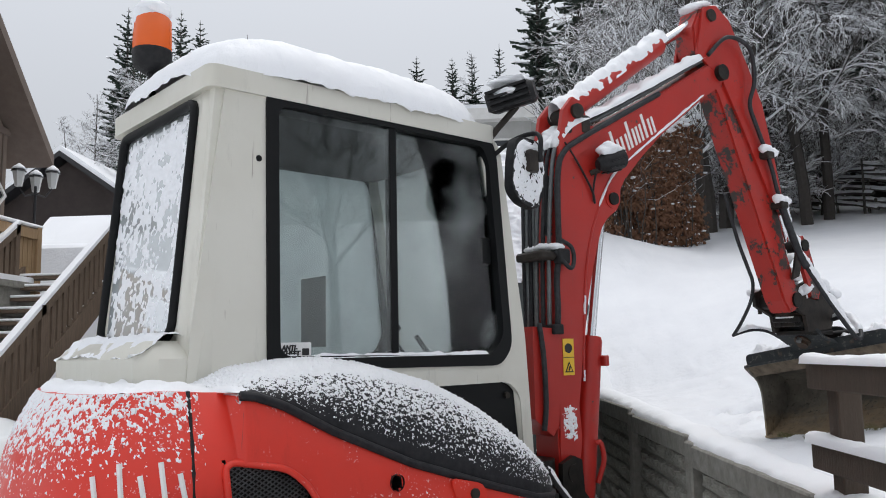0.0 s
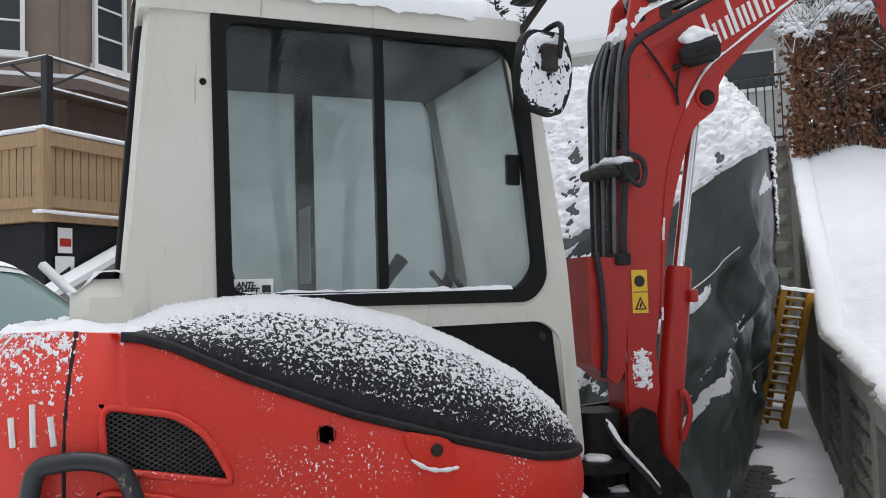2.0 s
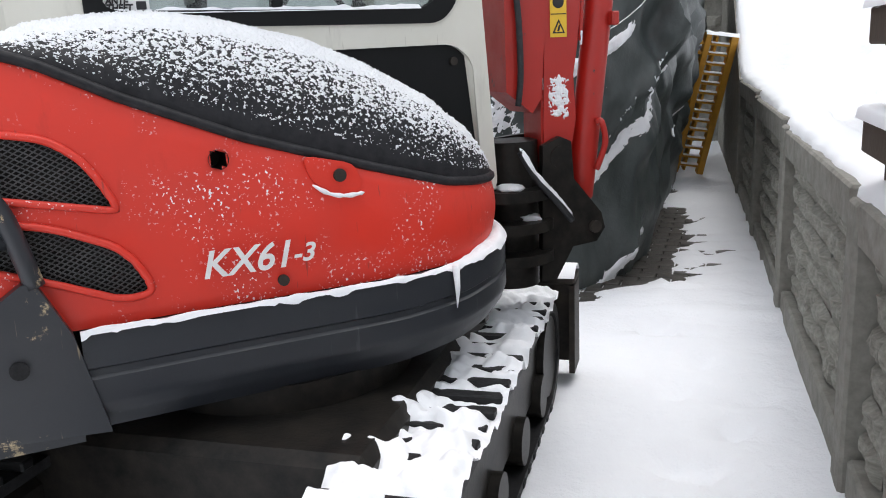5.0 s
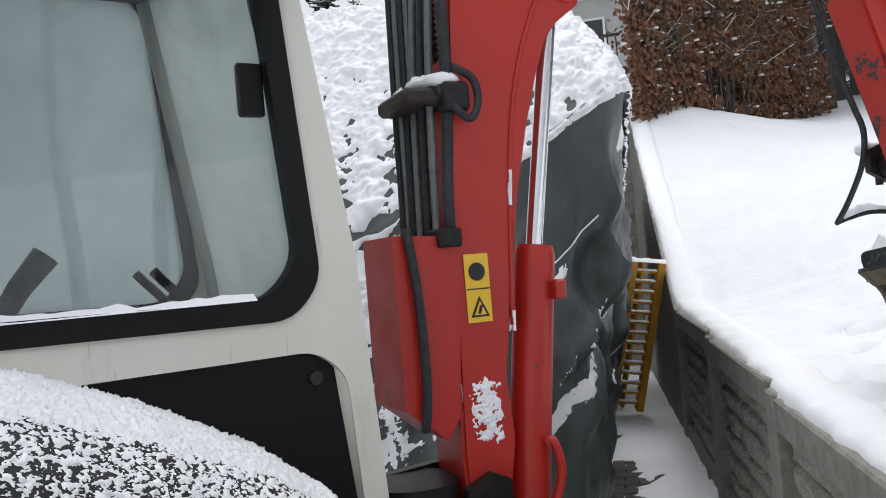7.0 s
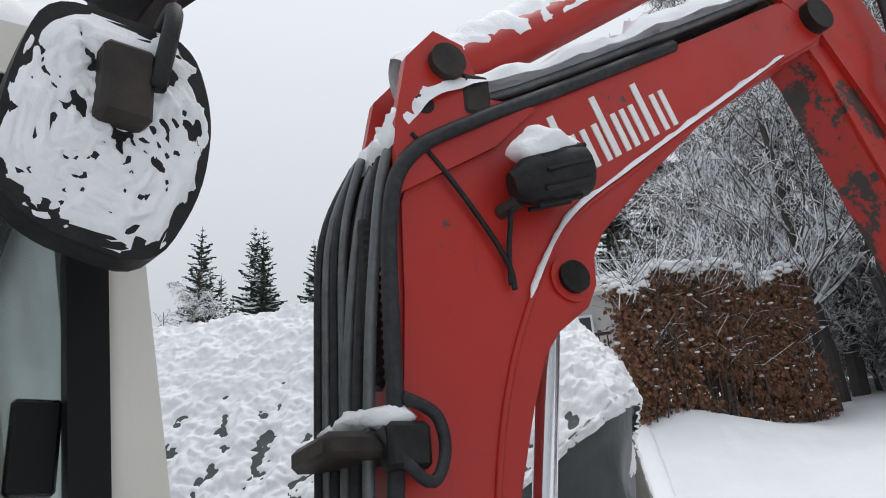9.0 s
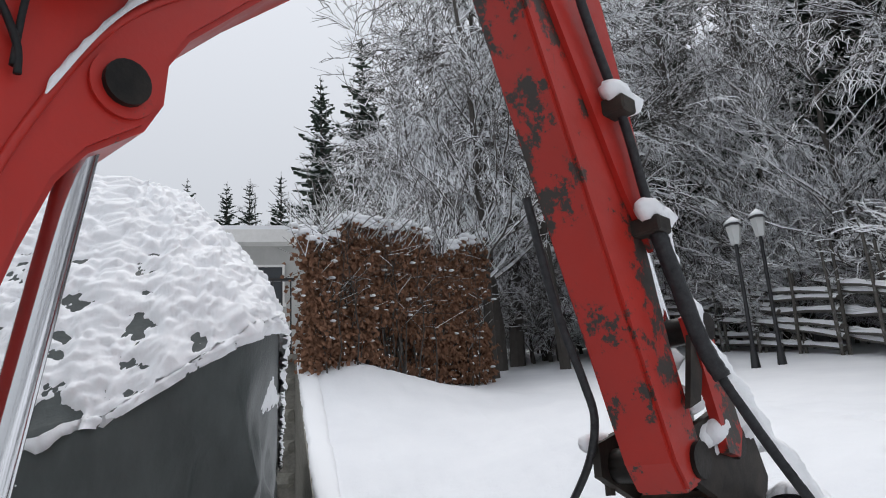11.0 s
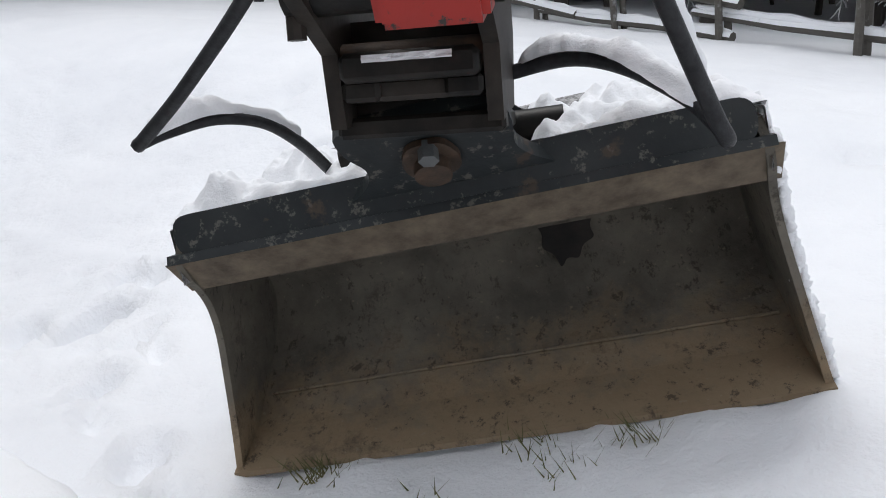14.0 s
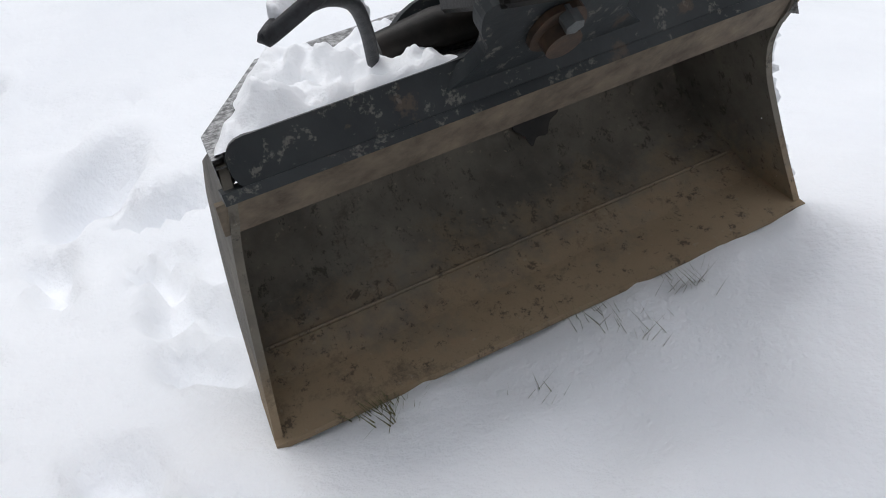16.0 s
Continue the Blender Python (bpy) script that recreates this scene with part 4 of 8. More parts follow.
def body_panel(s0, s1, nu, nv, holes):
    mb = MB()
    mb.grid(lambda u, v: shell_out(s0 + (s1 - s0) * u, v), nu, nv)
    keep = []
    for f in mb.f:
        c = sum((Vector(mb.v[k]) for k in f), Vector()) / 4
        if c.x > 0.5 and any(inside((c.y, c.z), h) for h in holes):
            continue
        keep.append(f)
    mb.f = keep
    return mb


RIGHT = [(k / 2000, out_at(k / 2000)[0].y) for k in range(2001) if out_at(k / 2000)[0].x > 0.3]


# arc positions of the panel seam on the right side
def s_of_y(y):
    return min((abs(b - y), s) for s, b in RIGHT)[1]


S_FRONT, S_SEAM, S_END = 0.0, s_of_y(-0.43), 1.0
HOLE = [(0.217 + 0.024 * math.cos(a * 0.524), 1.24 + 0.024 * math.sin(a * 0.524)) for a in range(12)]
part("side_cover", body_panel(S_FRONT, S_SEAM - 0.001, 260, 90, [VENT_A, VENT_B, HOLE]), M_RED, EX, "red side cover with snow specks", None, "all")
part("rear_counterweight", body_panel(S_SEAM + 0.0015, S_END, 160, 30, []), M_RED, EX, "rounded red rear cover under clinging snow", None, "all")
part("seam_gap", MB().tube([shell_out(S_SEAM, k / 10, -0.004) for k in range(11)], 0.007, 6), M_RUBBER, EX)


def on_side(y, z, grow=0.0):
    s = s_of_y(y)
    top, bot = lerp_curve(RED_TOP, y), lerp_curve(RED_BOT, y)
    return shell_out(s, (z - bot) / (top - bot), grow)


def rounded(poly, n=5):
    P = [Vector((a, b, 0)) for a, b in poly]
    out = []
    for i in range(len(P)):
        a, b, c = P[i - 1], P[i], P[(i + 1) % len(P)]
        r = min((a - b).length, (c - b).length, 0.10) * 0.45
        p0, p1 = b + (a - b).normalized() * r, b + (c - b).normalized() * r
        for k in range(n + 1):
            t = k / n
            out.append((p0 * (1 - t) ** 2 + b * 2 * t * (1 - t) + p1 * t * t))
    return out


for poly in (VENT_A, VENT_B):
    rim = [on_side(p.x, p.y, 0.004) for p in rounded(poly)]
    part("vent_rim", MB().tube(rim + rim[:2], 0.010, 7, False), M_RED, EX, "", None, "all")
    grill = MB()
    lo, hi = min(p[1] for p in poly) , max(p[1] for p in poly)
    y0, y1 = min(p[0] for p in poly), max(p[0] for p in poly)
    k = y0 - 0.5
    while k < y1 + 0.5:
        for sl in (0.62, -0.62):
            seg = []
            for j in range(61):
                z = lo + (hi - lo) * j / 60
                y = k + (z - lo) / sl
                if inside((y, z), poly):
                    seg.append((0.685 + 0.002 * (j % 2), y, z))
                elif len(seg) > 1:
                    grill.tube([seg[0], seg[-1]], 0.0022, 4)
                    seg = []
                else:
                    seg = []
            if len(seg) > 1:
                grill.tube([seg[0], seg[-1]], 0.0022, 4)
        k += 0.021
    part("vent_grille", grill, M_GRILLE, EX, "black expanded-metal vent grille")
part("engine_bay", MB().box(0.1, 0.60, -0.40, 0.30, 0.87, 1.36), M_GREASE, EX)
part("hole_liner", MB().tube([(0.60, 0.217, 1.24), (0.712, 0.217, 1.24)], [0.026, 0.026], 16, False), M_RUBBER, EX)
# latch recess and bolts in the cover
REC = [(0.43, 1.232), (0.585, 1.195), (0.60, 1.115), (0.50, 1.125), (0.455, 1.16)]
part("latch_recess", MB().prism([(p.x, p.y) for p in rounded(REC, 3)], 0.706, 0.713, 0), M_RED, EX)
part("latch_bolt", MB().tube([(0.70, 0.533, 1.169), (0.722, 0.533, 1.169)], 0.018, 14), M_STEEL, EX)
part("cover_bolt", MB().tube([(0.70, 0.354, 0.903), (0.720, 0.354, 0.903)], 0.015, 14), M_STEEL, EX)
part("recess_snow", MB().tube(spline([(0.715, 0.455, 1.15, ), (0.722, 0.50, 1.122), (0.722, 0.55, 1.112), (0.717, 0.60, 1.114)], 4), [0.002] + [0.0045 + 0.0015 * (k % 3) for k in range(11)] + [0.002], 6), M_SNOW, EX, "snow in the latch recess", None, "all")
lettering("model_lettering", "KX61", 0.100, M_WHITEINK, EX, pose(0.7325, 0.14, 0.945, 90, 0, 90), "bold white model number", 0.0015, 0.28, 0.232)
lettering("model_lettering", "-3", 0.068, M_WHITEINK, EX, pose(0.7325, 0.378, 0.953, 90, 0, 90), "bold white model number", 0.0012, 0.28, 0.062)
# brand mark on the rear cover: plain white strokes
for k in range(5):
    yy = -0.45 - 0.045 * k
    p = on_side(max(yy, -0.66), 1.27, 0.004)
    q = on_side(max(yy - 0.012, -0.67), 1.34 + 0.03 * (k % 2), 0.004)
    part("brand_stroke", MB().tube([p, q], 0.0075, 6), M_WHITEINK, EX)


# dark skirt below the red covers
def skirt(s0, s1, nu, low):
    prof = [(0.0, 0.0), (0.028, 0.0), (0.030, -0.02), (0.030, -0.10), (0.022, -0.108), (0.022, -0.125), (0.030, -0.133), (0.030, -0.20), (0.018, -0.24), (-0.01, -0.29), (-0.08, -0.31)]
    mb = MB()

    def at(u, v):
        p, n = out_at(s0 + (s1 - s0) * u)
        k = v * (len(prof) - 1)
        i = min(len(prof) - 2, int(k))
        a, b = prof[i], prof[i + 1]
        o, dz = a[0] + (b[0] - a[0]) * (k - i), a[1] + (b[1] - a[1]) * (k - i)
        top = lerp_curve(RED_BOT, p.y) if p.y < 0.9 else lerp_curve(RED_BOT, 0.9) + 0.15 * (p.y - 0.9)
        zz = top + dz * (0.9 if p.y < 0.6 else 0.9 - 0.12 * smooth_step(0.6, 1.15, p.y)) - low * max(0, -dz) * 0.4
        return p + n * OUT_SIGN * (o + 0.01) + Vector((0, 0, zz))

    return mb.grid(at, nu, 40)


S_CORNER = s_of_y(-0.16)
part("side_skirt", skirt(0.0, S_CORNER, 150, 0), M_SKIRT, EX, "scuffed dark grey lower skirt", None, True)
part("rear_skirt", skirt(S_CORNER + 0.003, 1.0, 150, 0.25), M_GUARD, EX, "chipped dark grey rear skirt", None, True)
ledge = MB()


def ledge_at(u, v):
    p, n = out_at(0.0 + S_CORNER * u)
    top = lerp_curve(RED_BOT, p.y) if p.y < 0.9 else lerp_curve(RED_BOT, 0.9) + 0.15 * (p.y - 0.9)
    wide = 0.022 + 0.05 * smooth_step(0.75, 1.1, p.y)
    k = 0.8 + 0.5 * fbm(p.y * 14, v * 2, 7.0)
    h = (0.014 + 0.016 * smooth_step(0.8, 1.1, p.y)) * k
    return p + n * OUT_SIGN * (0.046 - wide * (1 - v)) + Vector((0, 0, top - 0.004 + h * math.sin(math.pi * v) ** 0.7 - 0.03 * smooth_step(0.9, 1, v) * max(0, fbm(p.y * 9, 3.0))))


ledge.grid(ledge_at, 240, 8)
thing("skirt_snow", "thin line of snow along the skirt ledge", "snow", MC, "", "stuff", ledge, M_SNOW, "all")
part("icicle", MB().tube([(0.742, 0.86, 0.87), (0.745, 0.862, 0.80), (0.742, 0.86, 0.74)], [0.012, 0.008, 0.001], 8), M_SNOW, EX, "small icicle", None, "all")

# rear corner guard with hand holds
GD = [(-0.62, 0.62), (-0.60, 1.24), (-0.36, 1.24), (-0.28, 1.17), (-0.22, 0.97), (-0.165, 0.85), (-0.11, 0.62)]
gm = MB()
gm.prism([(-0.46, 0.87), (-0.46, 0.63), (-0.12, 0.60), (-0.175, 0.86), (-0.24, 1.0), (-0.27, 1.0)], 0.715, 0.752, 0)
part("corner_guard", gm, M_GUARD, EX, "chipped dark corner guard")
part("guard_loop", MB().tube(spline([(0.735, -0.24, 0.99), (0.74, -0.285, 1.17), (0.74, -0.34, 1.225), (0.735, -0.44, 1.235), (0.73, -0.50, 1.19), (0.71, -0.52, 0.9)], 6), 0.024, 10), M_GUARD, EX, "", None, "all")
part("guard_bar", MB().tube([(0.735, -0.27, 1.10), (0.725, -0.51, 1.12)], 0.018, 8), M_GUARD, EX, "", None, "all")
part("guard_bolt", MB().tube([(0.74, -0.30, 0.80), (0.762, -0.30, 0.80)], 0.022, 14), M_RUBBER, EX)

# black cowl beside the cab
def cowl_fn(u, v):
    y = -0.30 + 1.44 * u
    red = lerp_curve(RED_TOP, max(-0.30, min(y, 1.14)))
    rid = max(red + 0.004, lerp_curve(RIDGE, y))
    xo = on_side_x(y)
    a = v * math.pi / 2
    taper = smooth_step(1.14, 0.98, y)
    xi = 0.33 + (xo - 0.33) * 0.35 * (1 - taper)
    e = (math.sin(a)) ** 0.85
    x = xi + (xo + 0.006 - xi) * e
    z = red + (rid - red) * (math.cos(a) ** 0.9 if v < 1 else 0)
    return Vector((x, y, z))


_cache = {}


def on_side_x(y):
    k = round(y, 3)
    if k not in _cache:
        _cache[k] = shell_out(s_of_y(min(y, 1.155)), 1.0).x
    return _cache[k]


def cowl_pn(u, v):
    e = 0.01
    p = cowl_fn(u, v)
    a = cowl_fn(min(1, u + e), v) - cowl_fn(max(0, u - e), v)
    b = cowl_fn(u, min(0.995, v + e)) - cowl_fn(u, max(0, v - e))
    n = a.cross(b)
    n = n.normalized() if n.length > 1e-9 else Vector((0, 0, 1))
    return p, (n if n.x + n.z > 0 else -n)


part("cowl", MB().grid(lambda u, v: cowl_fn(u, v), 110, 30), M_COWL, EX, "black plastic cowl crusted with snow", None, "all")
part("cowl_lip", MB().tube([cowl_fn(k / 60, 1.0) + Vector((0.002, 0, -0.006)) for k in range(61)], 0.014, 7), M_COWL, EX, "", None, "all")
snow_skin("cowl_snow", cowl_pn, 460, 200, lambda u, v: 0.02 + 1.9 * smooth_step(0.46, 0.24, v + 0.10 * u) - 0.5 * smooth_step(0.55, 0.9, v) - 3.0 * smooth_step(0.90, 0.99, v) - 0.6 * smooth_step(0.9, 1.0, 1 - u) * smooth_step(0.4, 0.8, v), 0.0068, 104.0, None, "snow crusted over the black cowl", MC, 0.0, 1.0)


# rear hood top and its snow
def hood(u, v):
    s = S_SEAM * 0.86 + (1 - S_SEAM * 0.86) * u
    q = shell_out(s, 1.0)
    c = Vector((-0.05, -0.30, 1.55))
    return q.lerp(c, v) if v > 0 else q


part("hood_top", MB().grid(hood, 60, 6), M_RED, EX, "", None, True)


def hood_pn(u, v):
    p = hood(u, v * 0.9)
    return p, Vector((0, 0, 1))


snow_skin("hood_snow", hood_pn, 150, 20, lambda u, v: 0.9 - 1.4 * smooth_step(0.1, 0.0, v), 0.016, 11.0, None, "even snow on the rear hood", MC)


def rear_pn(u, v):
    s = S_SEAM * 0.96 + (0.75 - S_SEAM * 0.96) * u
    p = shell_out(s, v)
    _, n = out_at(s)
    return p, n * OUT_SIGN


snow_skin("rear_cover_snow", rear_pn, 330, 170, lambda u, v: -0.85 + 0.95 * smooth_step(0.55, 1.0, v) + 0.35 * smooth_step(0.1, 0.6, u), 0.005, 66.0, None, "wind-blown snow stuck to the rear cover", MC, -0.001, 0.9)


# ---- cab ----
XR, XL = 0.325, -0.50


def cab_y_front(z):
    return 1.02 + (2.55 - z) * 0.165


def cab_y_rear(z):
    return -0.20 - (2.55 - z) * 0.085


def bar(pts, w, d, x, name, material=None, label=""):
    """A flat bar in a side plane: follows pts (y, z), w wide, d thick, its outer face at x."""
    mb = MB()
    P = [Vector((0, a, b)) for a, b in pts]
    L, R_ = [], []
    for i, p in enumerate(P):
        dd = (P[min(i + 1, len(P) - 1)] - P[max(i - 1, 0)]).normalized()
        s = Vector((0, -dd.z, dd.y)) * w / 2
        L.append((p + s)), R_.append((p - s))
    outl = [(q.y, q.z) for q in L] + [(q.y, q.z) for q in reversed(R_)]
    mb.prism(outl, x - d, x, 0)
    return part(name, mb, material or M_CREAM, EX, label, None, True)


# side frames: right side towards the cowl, left side beyond
WIN = [(-0.02, 2.515), (1.01, 2.515), (1.045, 2.45), (1.108, 1.66), (1.04, 1.585), (-0.01, 1.595)]


def frame_panel(x0, x1, outer, hole):
    """A plate with a hole: outer outline and window outline, extruded from x0 to x1."""
    mb = MB()
    o, h = [(p.x, p.y) for p in outer], [(p.x, p.y) for p in hole]
    tris = tessellate_polygon([[Vector((*p, 0)) for p in o], [Vector((*p, 0)) for p in h]])
    pts = o + h
    n = len(pts)
    for x in (x0, x1):
        mb.v += [(x, a, b) for a, b in pts]
    for t in tris:
        mb.f += [tuple(t), tuple(k + n for k in reversed(t))]
    for ring, off in ((o, 0), (h, len(o))):
        m = len(ring)
        for i in range(m):
            j = (i + 1) % m
            mb.f.append((off + i, off + j, off + j + n, off + i + n))
    return mb


SIDE = [(-0.17, 2.57), (1.0, 2.545), (1.085, 2.50), (1.205, 1.70), (1.25, 1.0), (0.30, 1.0), (0.2, 1.45), (-0.30, 1.50), (-0.285, 1.70)]
LOWER = [(0.42, 1.50), (1.10, 1.505), (1.165, 1.45), (1.19, 1.04), (0.46, 1.04)]


def plate_two_holes(x0, x1, outer, holes):
    mb = MB()
    rings = [[(p.x, p.y) for p in rounded(r, 4)] for r in [outer] + holes]
    tris = tessellate_polygon([[Vector((*p, 0)) for p in r] for r in rings])
    pts = [p for r in rings for p in r]
    n = len(pts)
    for x in (x0, x1):
        mb.v += [(x, a, b) for a, b in pts]
    for t in tris:
        mb.f += [tuple(t), tuple(k + n for k in reversed(t))]
    off = 0
    for r in rings:
        m = len(r)
        for i in range(m):
            j = (i + 1) % m
            mb.f.append((off + i, off + j, off + j + n, off + i + n))
        off += m
    return mb


part("cab_side", plate_two_holes(XR - 0.035, XR + 0.008, SIDE, [WIN, LOWER]), M_CREAM, EX, "cream cab side frame with rust nicks", None, True)
part("cab_side", plate_two_holes(XL - 0.008, XL + 0.035, SIDE, [WIN, LOWER]), M_CREAM, EX, "", None, True)
part("lower_panel", MB().prism([(p.x, p.y) for p in rounded(LOWER)], XR - 0.022, XR - 0.012, 0), M_GLASSBLACK, EX, "black lower cab panel")
for y, z in ((0.62, 1.47), (1.10, 1.45)):
    part("panel_bolt", MB().tube([(XR - 0.014, y, z), (XR + 0.0, y, z)], 0.014, 12), M_STEEL, EX)


def inset(poly, d):
    c = Vector((sum(p[0] for p in poly) / len(poly), sum(p[1] for p in poly) / len(poly), 0))
    return [(p[0] + (d if p[0] < c.x else -d), p[1] + (d if p[1] < c.y else -d)) for p in poly]


SEALM = plate_two_holes(XR - 0.02, XR + 0.016, inset(WIN, -0.012), [inset(WIN, 0.035)])
part("window_seal", SEALM, M_GLASSBLACK, EX, "black rubber window surround", None, True)
part("window_seal", plate_two_holes(XL - 0.012, XL + 0.02, inset(WIN, -0.012), [inset(WIN, 0.035)]), M_GLASSBLACK, EX, "", None, True)
part("side_glass", MB().prism([(0.0, 2.49), (0.53, 2.49), (0.53, 1.62), (0.0, 1.62)], XR - 0.004, XR, 0), M_GLASS, EX, "glossy sliding side window").visible_shadow = False
part("side_glass", MB().prism([(0.50, 2.49), (0.99, 2.49), (1.02, 2.44), (1.08, 1.67), (1.02, 1.615), (0.50, 1.615)], XR - 0.018, XR - 0.014, 0), M_GLASS, EX, "glossy front side window").visible_shadow = False
part("side_glass", MB().prism([(0.0, 2.49), (1.02, 2.49), (1.105, 1.67), (1.05, 1.615), (0.0, 1.615)], XL, XL + 0.005, 0), M_FROST, EX, "fogged far-side door window").visible_shadow = False
part("slide_rail", MB().box(XR - 0.03, XR + 0.004, 0.497, 0.532, 1.61, 2.49, None, 0.004), M_GLASSBLACK, EX)
part("far_post", MB().box(XL, XL + 0.05, 0.40, 0.47, 1.5, 2.52, None, 0.004), M_GLASSBLACK, EX)
part("slide_latch", MB().box(XR - 0.03, XR - 0.012, 0.985, 1.04, 1.99, 2.10, None, 0.005), M_GLASSBLACK, EX)
part("sill_snow", MB().grid(lambda u, v: (XR + 0.02 * v, 0.02 + 0.96 * u, 1.62 + 0.02 * (1 - v) * (0.7 + 0.6 * fbm(u * 12, 1.0))), 60, 3), M_SNOW, EX, "snow in the window channel", None, "all")
# warning sticker in the corner of the pane
stk = part("theft_sticker", MB().box(XR + 0.001, XR + 0.003, 0.03, 0.15, 1.625, 1.675), M_WHITEINK, EX, "white and black security sticker")
lettering("sticker_lettering", "ANTI-", 0.026, M_BLACKINK, stk, pose(XR + 0.005, 0.035, 1.648, 90, 0, 90), "black lettering", 0.001, 0.2, 0.062)
lettering("sticker_lettering", "THEFT", 0.026, M_BLACKINK, stk, pose(XR + 0.005, 0.035, 1.629, 90, 0, 90), "black lettering", 0.001, 0.2, 0.070)
part("sticker_mark", MB().box(XR + 0.002, XR + 0.0045, 0.115, 0.142, 1.632, 1.655, None, 0.001), M_BLACKINK, stk)

# front and rear ends of the cab
fr = MB()
fr.prism([(cab_y_front(2.50), 2.50), (cab_y_front(1.7), 1.7), (1.235, 1.05), (1.215, 1.05), (cab_y_front(1.7) - 0.02, 1.7), (cab_y_front(2.5) - 0.02, 2.5)], XL + 0.05, XR - 0.05, 0)
part("windscreen", fr, M_FROST, EX, "fogged windscreen").visible_shadow = False
for x in (XR - 0.03, XL + 0.03):
    part("front_post", MB().tube([(x, cab_y_front(2.53) - 0.01, 2.53), (x, cab_y_front(1.7) - 0.01, 1.7), (x, 1.225, 1.0)], 0.036, 10), M_CREAM, EX, "", None, "all")
RW = [(-0.40, 2.47), (0.23, 2.47), (0.22, 1.72), (0.16, 1.68), (-0.42, 1.70)]


def rear_pt(x, z, grow=0.0):
    return (x, cab_y_rear(z) - 0.02 - grow + 0.10 * max(0.0, abs(x + 0.0875) - 0.30) ** 2 * 12, z)


rearm = MB()
outer = [(XL, 2.56), (XR, 2.56), (XR, 1.50), (XL, 1.50)]
rings = [[(p.x, p.y) for p in rounded(r, 4)] for r in (outer, RW)]
tris = tessellate_polygon([[Vector((*p, 0)) for p in r] for r in rings])
pts = [p for r in rings for p in r]
for g in (0.0, -0.04):
    rearm.v += [rear_pt(a, b, g) for a, b in pts]
for t in tris:
    rearm.f += [tuple(t), tuple(k + len(pts) for k in reversed(t))]
off = 0
for r in rings:
    for i in range(len(r)):
        j = (i + 1) % len(r)
        rearm.f.append((off + i, off + j, off + j + len(pts), off + i + len(pts)))
    off += len(r)
part("cab_rear", rearm, M_CREAM, EX, "", None, True)
# rounded corner pillar between side and rear
for x, sg in ((XR - 0.06, 1), (XL + 0.06, -1)):
    part("rear_pillar", MB().tube([(x, cab_y_rear(z) + 0.045, z) for z in (1.50, 1.7, 2.1, 2.4, 2.55)], [0.075, 0.07, 0.067, 0.066, 0.06], 18), M_CREAM, EX, "cream rounded corner pillar", None, "all")
rim = [rear_pt(p.x, p.y, 0.004) for p in rounded(RW)]
part("rear_seal", MB().tube(rim + rim[:2], 0.017, 7, False), M_GLASSBLACK, EX, "black rubber rear window seal", None, "all")
rg = MB()
rg.v = [rear_pt(p.x, p.y, -0.01) for p in rounded(RW)]
rg.f = [tuple(range(len(rg.v)))]
part("rear_glass", rg, M_REARGLASS, EX, "rear window coated in frost").visible_shadow = False


def rear_win_pn(u, v):
    return Vector(rear_pt(-0.39 + 0.60 * u, 1.71 + 0.74 * v, 0.0)), Vector((0, -1, 0))


snow_skin("rear_window_snow", rear_win_pn, 110, 130, lambda u, v: -1.05 + 0.45 * smooth_step(0.3, 0.9, v) - 0.5 * smooth_step(0.92, 1, v), 0.006, 17.0, None, "snow stuck to the rear window", MC, -0.004, 0.8)
part("rear_bulge", MB().box(XL - 0.02, XR + 0.004, -0.435, -0.19, 1.50, 1.685, None, 0.055), M_CREAM, EX, "", None, True)


def bulge_pn(u, v):
    return Vector((XL + (XR - XL - 0.03) * u, -0.43 + 0.17 * v, 1.625 + 0.065 * smooth_step(0, 0.5, v))), Vector((0, -0.5, 0.85))


snow_skin("rear_ledge_snow", bulge_pn, 60, 16, lambda u, v: 0.8, 0.018, 14.0, None, "snow on the ledge under the rear window", MC)
# small black disc on the uncut plate, for the dark inside of a hole
part("pillar_hole", MB().tube([(XR + 0.006, -0.055, 2.285), (XR + 0.0095, -0.055, 2.285)], 0.011, 12), M_GLASSBLACK, EX)
# roof: cream shell and deep snow
RX0, RX1, RY0, RY1 = XL - 0.02, XR + 0.02, -0.24, 1.06


def roof_fn(u, v, h=0.0, grow=0.0):
    a, b = u * 2 - 1, v * 2 - 1
    k = max(abs(a), abs(b))
    rr = (abs(a) ** 5 + abs(b) ** 5) ** 0.2
    sc = k / rr if rr > 1e-6 else 1
    x = (RX0 + RX1) / 2 + a * sc * ((RX1 - RX0) / 2 + grow)
    y = (RY0 + RY1) / 2 + b * sc * ((RY1 - RY0) / 2 + grow)
    z = 2.555 + (0.075 + h) * (1 - k ** 5) ** 0.6 - 0.02 * (y - 0.4)
    return Vector((x, y, z))


part("roof", MB().grid(lambda u, v: roof_fn(u, v), 40, 40), M_CREAM, EX, "", None, "all")
rb = MB().prism([(p.x, p.y) for p in rounded([(RX0, RY0), (RX1, RY0), (RX1, RY1), (RX0, RY1)], 6)], 2.50, 2.575, 2)
part("roof_rim", rb, M_CREAM, EX, "", None, True)


